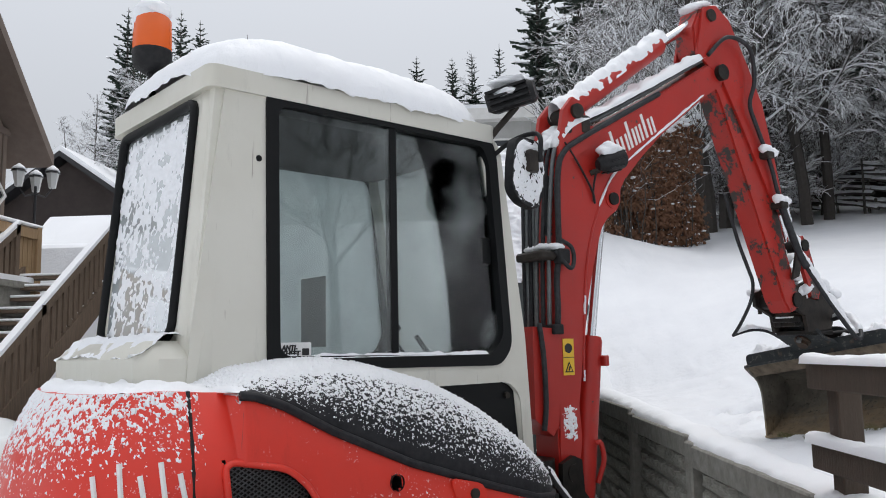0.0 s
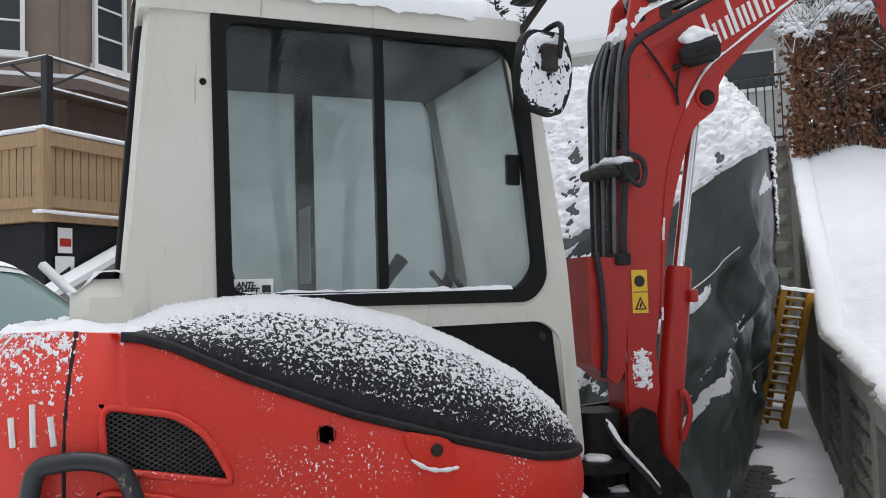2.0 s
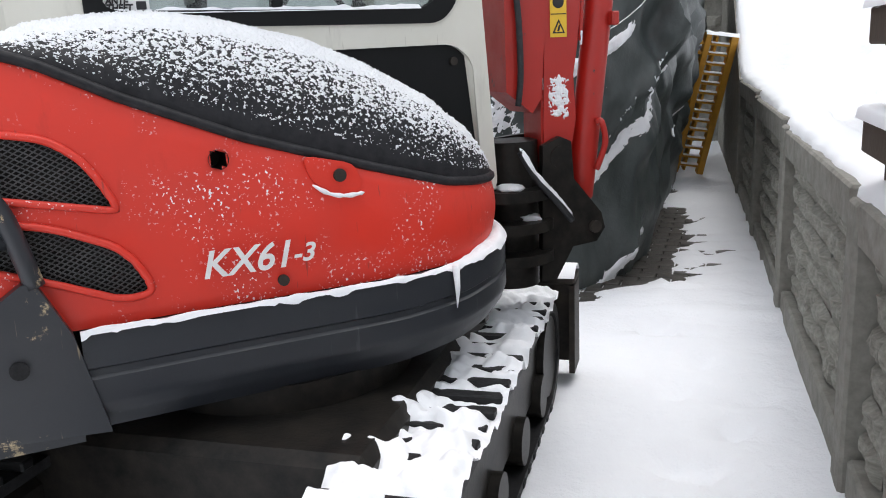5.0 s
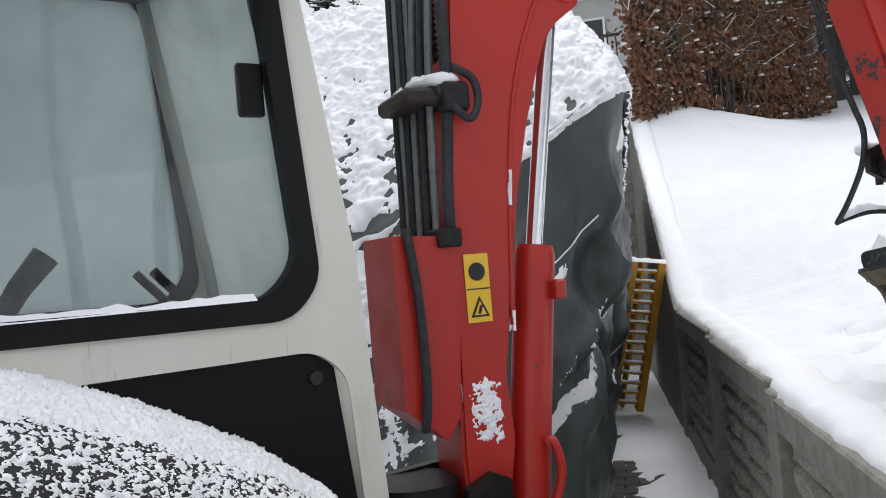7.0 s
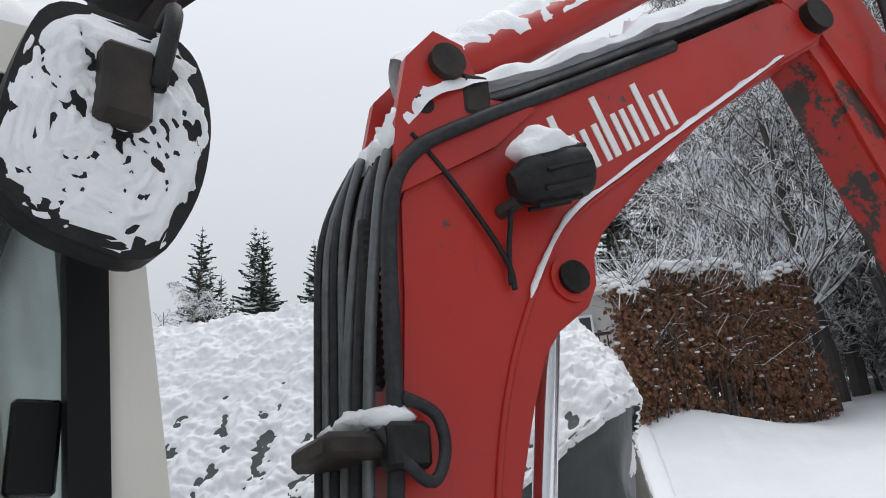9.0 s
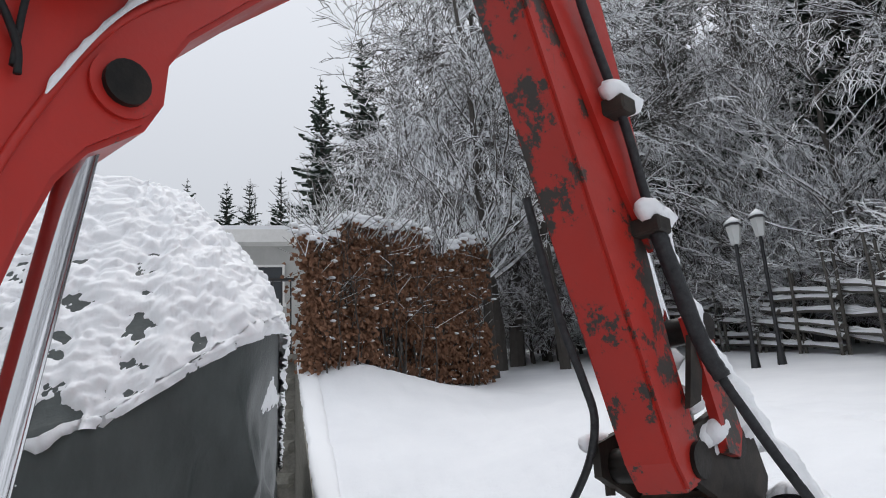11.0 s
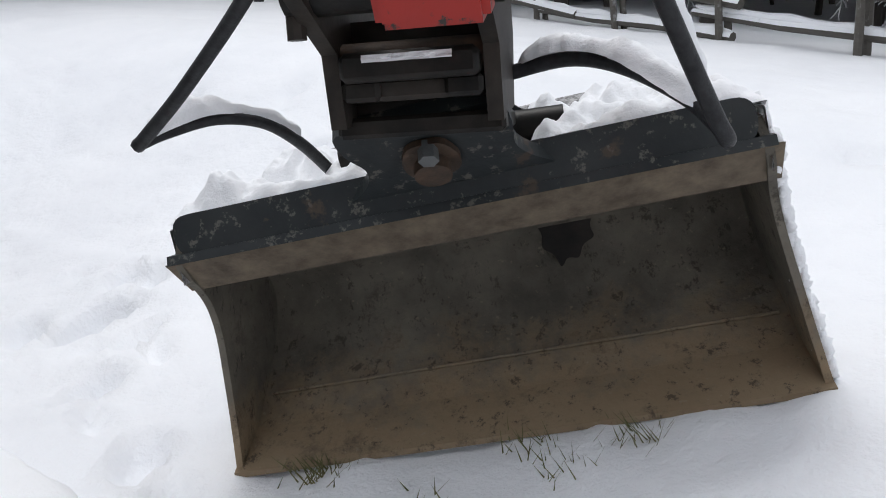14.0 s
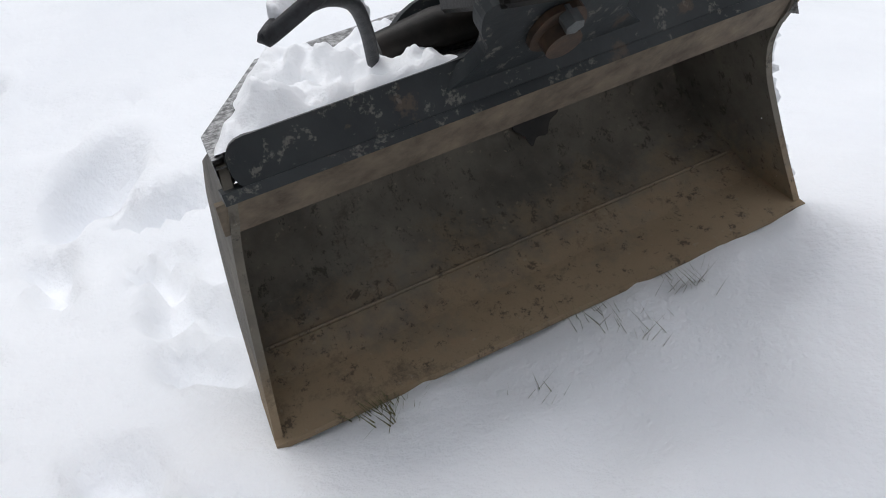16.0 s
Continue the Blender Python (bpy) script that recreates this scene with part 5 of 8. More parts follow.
def roof_snow(u, v):
    p = roof_fn(u, v, 0.125, 0.016)
    a, b = u * 2 - 1, v * 2 - 1
    k = max(abs(a), abs(b))
    w = 0.012 * fbm(p.x * 5, p.y * 5, 2.0) + 0.007 * fbm(p.x * 19, p.y * 19, 1.0)
    drop = 0.018 * smooth_step(0.93, 1.0, k) * fbm(p.x * 11, p.y * 11, 5.0)
    return p + Vector((0.3 * w * a, 0.3 * w * b, w * (1 - 0.5 * k) + 0.012 + drop))


rs = MB().grid(roof_snow, 130, 150)
thing("roof_snow", "deep rounded snow on the cab roof", "snow", MC, "", "stuff", rs, M_SNOW, "all")

# inside the cab
part("cab_floor", MB().box(XL + 0.02, XR - 0.02, -0.2, 1.2, 0.98, 1.04), M_RUBBER, EX)
part("seat", MB().box(-0.33, 0.10, 0.02, 0.48, 1.28, 1.42, None, 0.05), M_SEAT, EX, "", None, True)
part("seat_back", MB().box(-0.31, 0.08, -0.06, 0.06, 1.38, 2.02, pose(0, 0, 0, 4, 0, 0), 0.04), M_SEAT, EX, "", None, True)
part("headrest", MB().box(-0.22, 0.0, -0.14, -0.07, 2.06, 2.22, None, 0.03), M_SEAT, EX, "", None, True)
part("console", MB().box(0.12, 0.27, 0.0, 0.55, 1.3, 1.56, None, 0.03), M_SEAT, EX, "", None, True)
part("lever", MB().tube([(0.20, 0.08, 1.56), (0.21, 0.03, 1.72), (0.215, 0.02, 1.84)], [0.008, 0.008, 0.008], 8), M_RUBBER, EX)
part("lever_grip", MB().tube([(0.215, 0.02, 1.80), (0.218, 0.015, 1.90)], [0.017, 0.015], 10), M_RED_BOOM, EX, "dull red lever grip")
for x in (-0.15, 0.02):
    part("travel_lever", MB().tube(spline([(x, 1.02, 1.1), (x, 1.0, 1.5), (x + 0.01, 0.86, 1.70)], 5), 0.011, 8), M_RUBBER, EX, "", None, "all")
part("joystick", MB().tube([(0.18, 0.50, 1.55), (0.18, 0.58, 1.68), (0.18, 0.63, 1.74)], [0.014, 0.022, 0.026], 10), M_RUBBER, EX, "", None, "all")
part("dash", MB().box(-0.30, 0.26, 0.95, 1.12, 1.4, 1.58, None, 0.03), M_RUBBER, EX, "", None, True)
part("roof_lining", MB().box(XL + 0.04, XR - 0.04, -0.15, 1.0, 2.46, 2.5), M_SEAT, EX)
part("rear_lining", MB().box(XL + 0.04, XL + 0.10, -0.12, 0.10, 1.5, 2.48), M_SEAT, EX)
part("paper_sheet", MB().box(0.02, 0.19, 0.30, 0.302, 1.66, 1.92), M_WHITEINK, EX, "paper sheet hung inside")

# beacon, mirror and work lamp
bx, by = -0.33, -0.16
part("beacon_stalk", MB().tube([(bx + 0.02, by + 0.02, 2.55), (bx, by, 2.67), (bx, by, 2.75)], [0.014, 0.014, 0.018], 10), M_RUBBER, EX)
part("beacon_base", MB().tube([(bx, by, 2.735), (bx, by, 2.76), (bx, by, 2.815), (bx, by, 2.825)], [0.034, 0.070, 0.077, 0.075], 24), M_RUBBER, EX, "", None, True)
part("beacon_lens", MB().tube([(bx, by, 2.825), (bx, by, 2.86), (bx, by, 2.945), (bx, by, 2.975)], [0.074, 0.074, 0.072, 0.055], 24), M_ORANGE, EX, "orange flashing beacon", None, True)
mb = MB().blob((bx, by, 2.985), (0.072, 0.072, 0.042), 3, 12, 0.2)
mb.tube([(bx - 0.014, by - 0.010, 2.89), (bx - 0.008, by - 0.006, 2.98)], [0.062, 0.072], 18)
thing("beacon_snow", "snow cap on the orange beacon", "snow", MC, "", "stuff", mb, M_SNOW, "all")
mir = part("mirror", MB().prism([(p.x, p.y) for p in rounded([(-0.075, 0.14), (0.085, 0.14), (0.115, 0.05), (0.105, -0.05), (0.055, -0.15), (-0.06, -0.125), (-0.112, -0.08), (-0.10, 0.04)], 5)], -0.02, 0.02, 1), M_RUBBER, EX, "black mirror shell crusted with snow", pose(0.535, 1.018, 2.335, 0, 0, 97), True)
MOUT = [(q.x, q.y) for q in rounded([(-0.075, 0.14), (0.085, 0.14), (0.115, 0.05), (0.105, -0.05), (0.055, -0.15), (-0.06, -0.125), (-0.112, -0.08), (-0.10, 0.04)], 8)]


def mirror_crust(u, v):
    a = MOUT[round(u * len(MOUT)) % len(MOUT)]
    x, z = a[0] * v * 0.97, a[1] * v * 0.97
    return (x, -0.0195 - 0.008 * (0.40 + fbm(x * 30, z * 30, 1.0, 4) + 0.9 * noise.noise(Vector((x * 120, z * 120, 2)))) + 0.006 * smooth_step(0.85, 1.0, v), z)


part("mirror_snow", MB().grid(mirror_crust, len(MOUT), 40), M_SNOW, mir, "snow stuck to the mirror back", None, "all")
part("mirror_clamp", MB().box(-0.02, 0.035, -0.05, -0.015, 0.0, 0.09, None, 0.006), M_STEEL, mir)
part("mirror_arm", MB().tube(spline([(0.31, 1.05, 2.44), (0.40, 1.08, 2.50), (0.52, 1.08, 2.51), (0.575, 1.075, 2.48), (0.578, 1.06, 2.38)], 6), 0.010, 8), M_RUBBER, EX, "", None, "all")
wl = part("work_lamp", MB().box(-0.07, 0.07, -0.05, 0.05, -0.05, 0.05, None, 0.015), M_RUBBER, EX, "black work lamp with snow on it", pose(0.40, 1.10, 2.70, 15, -12, 30) @ Matrix.Diagonal((1.5, 1.3, 1.0, 1)), True)
part("lamp_bracket", MB().tube([(0.30, 1.03, 2.50), (0.34, 1.07, 2.57), (0.41, 1.12, 2.66)], 0.014, 8), M_STEEL, EX)
for k in range(4):
    part("lamp_fin", MB().box(-0.06, 0.06, -0.075, -0.05, -0.04 + 0.025 * k, -0.03 + 0.025 * k), M_RUBBER, wl)
thing("lamp_snow", "snow on the cab work lamp", "snow", MC, "", "stuff", MB().blob((0.40, 1.095, 2.757), (0.10, 0.075, 0.024), 5, 14, 0.45).blob((0.42, 1.03, 2.70), (0.075, 0.03, 0.014), 8, 10, 0.5), M_SNOW, "all")

# ---- undercarriage ----
TR = []
TX0, TX1, TYA, TYB, TZT, TZR = 0.42, 0.735, -1.05, 0.95, 0.45, 0.225


def belt(w0, w1):
    mb = MB()
    ring = []
    for k in range(13):
        a = -math.pi / 2 + math.pi * k / 12
        ring.append((TYB + TZR * math.cos(a), TZR + TZR * math.sin(a)))
    for k in range(13):
        a = math.pi / 2 + math.pi * k / 12
        ring.append((TYA + TZR * math.cos(a), TZR + TZR * math.sin(a)))
    n = len(ring)
    for x in (w0, w1):
        mb.v += [(x, a, b) for a, b in ring]
    for k in (0, 1):
        sc = [(TYA + TYB) / 2 + (a - (TYA + TYB) / 2) * 0.96 for a, _ in ring]
        mb.v += [((w0 if k == 0 else w1), sc[i], TZR + (ring[i][1] - TZR) * 0.86) for i in range(n)]
    for i in range(n):
        j = (i + 1) % n
        mb.f += [(i, j, n + j, n + i), (i, j, 2 * n + j, 2 * n + i), (n + i, n + j, 3 * n + j, 3 * n + i), (2 * n + i, 2 * n + j, 3 * n + j, 3 * n + i)]
    return mb


for sx in (1, -1):
    w0, w1 = (TX0, TX1) if sx > 0 else (-TX1, -TX0)
    tk = part("track", belt(w0, w1), M_RUBBER, EX, "worn black rubber track", MTRACK, True)
    lug = mesh("lug", MB().box(w0 - 0.005, w1 + 0.005, -0.022, 0.022, 0, 0.028, None, 0.005), M_RUBBER)
    L = TYB - TYA
    for k in range(19):
        for top in (0, 1):
            ob = new("lug", lug)
            ob.parent = tk
            ob.matrix_basis = pose(0, TYA + L * (k + 0.5) / 19, TZT if top else 0.0, 0 if top else 180, 0, 0) if top else Matrix.Translation((0, TYA + L * (k + 0.5) / 19, 0.028)) @ Matrix.Diagonal((1, 1, -1, 1))
    part("track_frame", MB().box(w0 + 0.04, w1 - 0.04, TYA + 0.1, TYB - 0.1, 0.12, 0.38, None, 0.02), M_GREASE, EX, "", MTRACK)
    for k in range(5):
        part("roller", MB().tube([(w0 + 0.02, TYA + 0.2 + k * 0.4, 0.13), (w1 - 0.005, TYA + 0.2 + k * 0.4, 0.13)], 0.085, 16), M_GREASE, EX, "", MTRACK, True)
    for y in (TYA, TYB):
        part("sprocket", MB().tube([(w0 + 0.03, y, TZR), (w1 - 0.01, y, TZR)], 0.17, 20), M_GREASE, EX, "", MTRACK, True)


def track_pn(u, v):
    return Vector((TX0 - 0.01 + (TX1 - TX0 + 0.03) * u, TYA - 0.12 + (TYB - TYA + 0.2) * v, TZT + 0.006)), Vector((0, 0, 1))


snow_skin("track_snow", track_pn, 50, 260, lambda u, v: 0.80 + 0.30 * math.cos(v * 19 * 6.283) + 0.4 * smooth_step(0.45, 0.1, v) - 0.5 * smooth_step(0.85, 1.0, u) - 0.7 * smooth_step(0.3, 0.05, u) * smooth_step(0.4, 0.6, v), 0.034, 8.0, None, "clumpy snow on top of the track", MC @ MTRACK, 0.0, 0.6)
part("car_body", MB().box(-0.52, 0.52, -0.6, 0.6, 0.22, 0.52, None, 0.03), M_GREASE, EX, "", MTRACK)
part("slew_ring", MB().tube([(0, 0, 0.5), (0, 0, 0.60)], 0.42, 32), M_GREASE, EX, "", MTRACK, True)
part("upper_deck", MB().box(-0.55, 0.62, -0.75, 1.05, 0.60, 0.86, None, 0.03), M_GREASE, EX)
bl = part("dozer_blade", MB().grid(lambda u, v: (-0.84 + 1.62 * u, 1.28 + 0.06 * math.cos(v * 3.0), 0.06 + 0.40 * v), 4, 10), M_STEEL, EX, "dark steel dozer blade", MTRACK, True)
part("blade_end", MB().prism([(1.18, 0.06), (1.36, 0.06), (1.36, 0.46), (1.20, 0.46)], 0.775, 0.80, 0), M_STEEL, EX, "", MTRACK)
part("blade_top", MB().box(-0.84, 0.80, 1.20, 1.36, 0.46, 0.50, None, 0.01), M_STEEL, EX, "", MTRACK)
for x in (-0.42, 0.42):
    part("blade_arm", MB().box(x - 0.05, x + 0.05, 0.3, 1.24, 0.24, 0.34, None, 0.015), M_STEEL, EX, "", MTRACK)
thing("blade_snow", "snow on the dozer blade", "snow", MC @ MTRACK, "", "stuff", MB().grid(lambda u, v: (-0.84 + 1.64 * u, 1.19 + 0.18 * v, 0.495 + 0.045 * math.sin(v * math.pi) ** 0.6 * (0.9 + 0.6 * fbm(u * 9, v * 2))), 80, 8), M_SNOW, "all")

# ---- swing post and boom, in the boom's own plane ----
BX0, BX1 = -0.20, -0.03
BOOM = [(-0.06, 1.20), (-0.055, 1.35), (-0.045, 1.72), (-0.025, 2.02), (-0.005, 2.30), (0.0, 2.47), (0.03, 2.56), (0.16, 2.65), (0.44, 2.80), (0.77, 2.98), (1.10, 3.17), (1.18, 3.215), (1.25, 3.20), (1.275, 3.13), (1.20, 3.06), (1.02, 2.95), (0.74, 2.75), (0.57, 2.60),
        (0.48, 2.51), (0.43, 2.46), (0.40, 2.41), (0.395, 2.35), (0.37, 2.305), (0.30, 2.255), (0.265, 2.21), (0.23, 2.12), (0.19, 1.99), (0.15, 1.83), (0.11, 1.60), (0.075, 1.38), (0.085, 1.22), (0.055, 1.06), (0.0, 1.025), (-0.055, 1.06)]
bmsh = MB().prism(BOOM, BX0, BX1, 0)
me = mesh("boom", bmsh, M_RED_BOOM)
bm2 = bmesh.new()
bm2.from_mesh(me)
bmesh.ops.dissolve_limit(bm2, angle_limit=0.02, verts=bm2.verts, edges=bm2.edges)
bmesh.ops.bevel(bm2, geom=[e for e in bm2.edges if len(e.link_faces) == 2 and e.calc_face_angle() > 1.2], offset=0.008, segments=2, affect="EDGES")
bm2.to_mesh(me)
bm2.free()
me.polygons.foreach_set("use_smooth", [True] * len(me.polygons))
me.set_sharp_from_angle(angle=radians(35))
boom = new("boom", me)
boom.parent, boom.matrix_basis = EX, MBOOM
tagged(boom, "red boom with scuffed paint and snow along its edges")
# stiffening weld seams along the edge of the side plate
part("weld_seam", MB().tube(spline([(BX1, 0.10, 1.5), (BX1, 0.13, 1.9), (BX1, 0.17, 2.12), (BX1, 0.24, 2.30), (BX1, 0.34, 2.46), (BX1, 0.52, 2.60), (BX1, 0.80, 2.80), (BX1, 1.05, 2.98)], 6), 0.007, 6), M_RED_BOOM, boom, "", None, "all")
sw = MB()
rnd = random.Random(3)
snow_ridge(sw, [(BX1 + 0.005, 0.24, 2.31), (BX1 + 0.005, 0.34, 2.468), (BX1 + 0.005, 0.52, 2.608), (BX1 + 0.005, 0.80, 2.808), (BX1 + 0.005, 1.05, 2.988)], 0.007, 0.009, 1.0, 5, 0.6, -9, 16)
snow_ridge(sw, [(BX1 + 0.004, 0.10, 1.45), (BX1 + 0.004, 0.115, 1.7), (BX1 + 0.004, 0.13, 1.9), (BX1 + 0.004, 0.17, 2.12)], 0.006, 0.006, 3.0, 5, 0.6, 0.0, 20)
thing("boom_edge_snow", "thin snow caught on the boom's weld seam", "snow", MC @ MBOOM, "", "stuff", sw, M_SNOW, "all")
for x in (BX0 - 0.012, BX1 - 0.012):
    part("cylinder_ear", MB().prism([(0.0, 2.48), (0.0, 2.62), (0.03, 2.76), (0.09, 2.83), (0.15, 2.81), (0.19, 2.70), (0.30, 2.70), (0.2, 2.6)], x, x + 0.024, 0), M_RED_BOOM, boom)
part("ear_pin", MB().tube([(BX0 - 0.03, 0.11, 2.76), (BX1 + 0.03, 0.11, 2.76)], 0.036, 16), M_STEEL, boom, "", None, True)
# no opening is cut: a black disc stands in for the shade inside
part("ear_hole", MB().tube([(BX1 + 0.011, 0.06, 2.665), (BX1 + 0.0135, 0.06, 2.665)], 0.02, 14), M_GREASE, boom)
part("pin_boss", MB().tube([(BX0 - 0.015, 0.335, 2.355), (BX1 + 0.006, 0.335, 2.355)], 0.046, 22), M_RED_BOOM, boom, "", None, True)
part("boss_pin", MB().tube([(BX0 - 0.02, 0.335, 2.355), (BX1 + 0.016, 0.335, 2.355)], 0.031, 18), M_GREASE, boom, "dark greasy pin", None, True)
part("foot_pin", MB().tube([(BX0 - 0.04, 0.0, 1.086), (BX1 + 0.035, 0.0, 1.086)], 0.04, 18), M_GREASE, boom, "", None, True)
# arm cylinder on top of the boom
ax = (BX0 + BX1) / 2
part("arm_cylinder", MB().tube([(ax, 0.10, 2.755), (ax, 0.16, 2.80), (ax, 0.80, 3.245), (ax, 0.815, 3.255)], [0.03, 0.052, 0.052, 0.045], 20), M_RED_BOOM, boom, "red arm cylinder with snow along it", None, True)
part("arm_rod", MB().tube([(ax, 0.80, 3.245), (ax, 1.14, 3.465)], 0.026, 14), M_CHROME, boom, "chrome rod", None, True)


def cyl_pn(u, v):
    y = 0.08 + 0.76 * u
    z = 2.75 + (y - 0.10) * 0.7
    a = math.pi * (0.02 + 0.96 * v)
    return Vector((ax + 0.055 * math.cos(a), y - 0.03 * math.sin(a), z + 0.055 * math.sin(a))), Vector((math.cos(a) * 0.5, -0.3, math.sin(a)))


snow_skin("cylinder_snow", cyl_pn, 100, 20, lambda u, v: 1.2 - 3.2 * abs(v - 0.5), 0.018, 12.0, None, "snow lying along the arm cylinder", MC @ MBOOM)
# pipes and hoses along the boom
for k, dx in enumerate((0.022, 0.05, -0.26, -0.295)):
    x = BX1 - 0.02 - 0.04 * k
    r = 0.0105
    part("boom_pipe", MB().tube(spline([(x, -0.074 - 0.004 * k, 1.70), (x, -0.064 - 0.004 * k, 2.05), (x, -0.04 - 0.004 * k, 2.36), (x, 0.0, 2.58), (x, 0.10, 2.675), (x, 0.30, 2.765), (x, 0.75, 3.01), (x, 1.10, 3.205)], 6), r, 8), M_PIPE if k % 2 == 0 else M_HOSE, boom, "steel hydraulic pipe", None, "all")
for k in range(4):
    x = BX0 + 0.05 - 0.014 * k
    part("boom_hose", MB().tube(spline([(x, -0.072 - 0.010 * k, 1.68), (x, -0.066 - 0.010 * k, 2.2), (x, -0.055 - 0.009 * k, 2.45), (x + 0.01, -0.02, 2.60)], 6), 0.0085, 8), M_HOSE if k % 2 else M_PIPE, boom, "", None, "all")
part("curved_hose", MB().tube(spline([(BX1 - 0.0, -0.045, 1.72), (BX1 + 0.02, -0.055, 1.82), (BX1 - 0.01, -0.03, 1.95), (BX1 + 0.012, -0.03, 2.10), (BX1 + 0.01, -0.02, 2.42), (BX1 + 0.015, 0.02, 2.55), (BX1 + 0.015, 0.15, 2.64), (BX1 + 0.005, 0.36, 2.755), (BX1, 0.7, 2.94)], 7), 0.0145, 9), M_HOSE, boom, "grey-black bent hose", None, "all")
part("spring_sleeve", MB().tube([(BX1 - 0.05, -0.04 + 0.004 * (k % 2), 2.16 + 0.008 * k) for k in range(36)], [0.016 + 0.004 * (k % 2) for k in range(36)], 8), M_RUBBER, boom)
part("hose_clamp", MB().box(BX0 + 0.0, BX1 + 0.02, -0.145, 0.005, 2.04, 2.08, None, 0.01), M_STEEL, boom, "", None, True)
part("clamp_block", MB().box(BX1 - 0.005, BX1 + 0.045, -0.055, 0.015, 2.02, 2.09, None, 0.008), M_RUBBER, boom, "", None, True)
part("clamp_hose", MB().tube(spline([(BX1 + 0.02, -0.06, 2.08), (BX1 + 0.05, 0.0, 2.00), (BX1 + 0.04, 0.035, 2.04), (BX1 + 0.03, 0.03, 2.10), (BX1 + 0.02, -0.02, 2.13)], 6), 0.010, 8), M_HOSE, boom, "", None, "all")
cs = MB()
for k in range(6):
    cs.blob((BX0 + 0.02 + 0.03 * k, -0.06 + 0.012 * (k % 3), 2.10), (0.038, 0.045, 0.020), k, 6, 0.4)
thing("clamp_snow", "snow on the hose clamp", "snow", MC @ MBOOM, "", "stuff", cs, M_SNOW, "all")
ks = MB()
for dx, sd in ((-0.02, 1.0), (-0.075, 4.0), (-0.13, 7.0)):
    snow_ridge(ks, [(BX1 + dx, -0.01, 2.575), (BX1 + dx, 0.04, 2.64), (BX1 + dx, 0.10, 2.695), (BX1 + dx, 0.35, 2.815), (BX1 + dx, 0.75, 3.03), (BX1 + dx, 1.12, 3.23)], 0.032, 0.030, sd, 7, 0.8, -0.5, 10)
thing("pipe_snow", "ridge of snow along the boom pipes", "snow", MC @ MBOOM, "", "stuff", ks, M_SNOW, "all")
part("pipe_clip", MB().box(BX0, BX1 + 0.018, 0.14, 0.20, 2.66, 2.75, None, 0.008), M_STEEL, boom, "", None, True)
# hose guard and boom foot
part("hose_guard", MB().prism([(-0.20, 1.735), (-0.03, 1.725), (-0.045, 1.54), (-0.065, 1.30), (-0.10, 1.25), (-0.20, 1.33)], BX0 - 0.03, BX1 + 0.012, 0), M_RED_BOOM, boom, "dull red hose guard")
part("guard_clip", MB().box(BX1 - 0.06, BX1 + 0.03, -0.09, -0.03, 1.70, 1.745, None, 0.005), M_RUBBER, boom)
part("guard_hose", MB().tube(spline([(BX1 + 0.022, -0.17, 1.75), (BX1 + 0.028, -0.155, 1.6), (BX1 + 0.028, -0.15, 1.4), (BX1 + 0.022, -0.16, 1.28)], 6), 0.012, 8), M_HOSE, boom, "", None, "all")
part("swing_post", MB().prism([(-0.22, 0.62), (-0.20, 1.15), (-0.07, 1.16), (0.04, 1.16), (0.055, 1.0), (0.17, 0.86), (0.185, 0.80), (0.15, 0.75), (0.05, 0.74), (-0.02, 0.62)], BX0 - 0.03, BX0, 0), M_GREASE, boom, "black swing bracket")
part("swing_post", MB().prism([(-0.08, 0.62), (-0.07, 1.13), (0.0, 1.16), (0.045, 1.14), (0.055, 1.0), (0.17, 0.86), (0.185, 0.80), (0.15, 0.75), (0.05, 0.74), (-0.02, 0.62)], BX1, BX1 + 0.03, 0), M_GREASE, boom, "black swing bracket")
part("swing_pin", MB().tube([(ax, -0.16, 0.60), (ax, -0.16, 1.15)], 0.11, 20), M_GREASE, boom, "", None, True)
for z in (0.72, 0.84, 0.96):
    part("hinge_plate", MB().tube([(ax, -0.18, z - 0.02), (ax, -0.18, z + 0.02)], 0.19, 20), M_GREASE, boom, "", None, True)
part("bracket_pin", MB().tube([(BX1 + 0.02, 0.14, 0.81), (BX1 + 0.045, 0.14, 0.81)], 0.024, 14), M_STEEL, boom)
part("swing_hose", MB().tube(spline([(BX1 + 0.05, -0.17, 1.12), (BX1 + 0.08, -0.12, 1.02), (BX1 + 0.08, -0.04, 0.93), (BX1 + 0.06, 0.03, 0.85)], 6), 0.013, 8), M_HOSE, boom, "", None, "all")
fs = MB()
snow_ridge(fs, [(BX1 + 0.05, -0.17, 1.132), (BX1 + 0.08, -0.12, 1.032), (BX1 + 0.08, -0.04, 0.942), (BX1 + 0.06, 0.03, 0.862)], 0.012, 0.012, 2.0, 6, 0.5, -9, 8)
for k in range(12):
    fs.blob((ax + 0.1 * math.cos(k), -0.2 + 0.10 * math.sin(k * 2.1), 0.985 - 0.12 * (k % 3)), (0.07, 0.05, 0.016), k, 6, 0.4)
thing("bracket_snow", "snow on the swing bracket and its hose", "snow", MC @ MBOOM, "", "stuff", fs, M_SNOW, "all")
# boom cylinder in front
part("boom_cylinder", MB().tube([(ax + 0.02, 0.115, 0.86), (ax + 0.02, 0.125, 0.92), (ax + 0.02, 0.215, 1.67), (ax + 0.02, 0.218, 1.69)], [0.03, 0.053, 0.053, 0.046], 20), M_RED_BOOM, boom, "red boom cylinder", None, True)
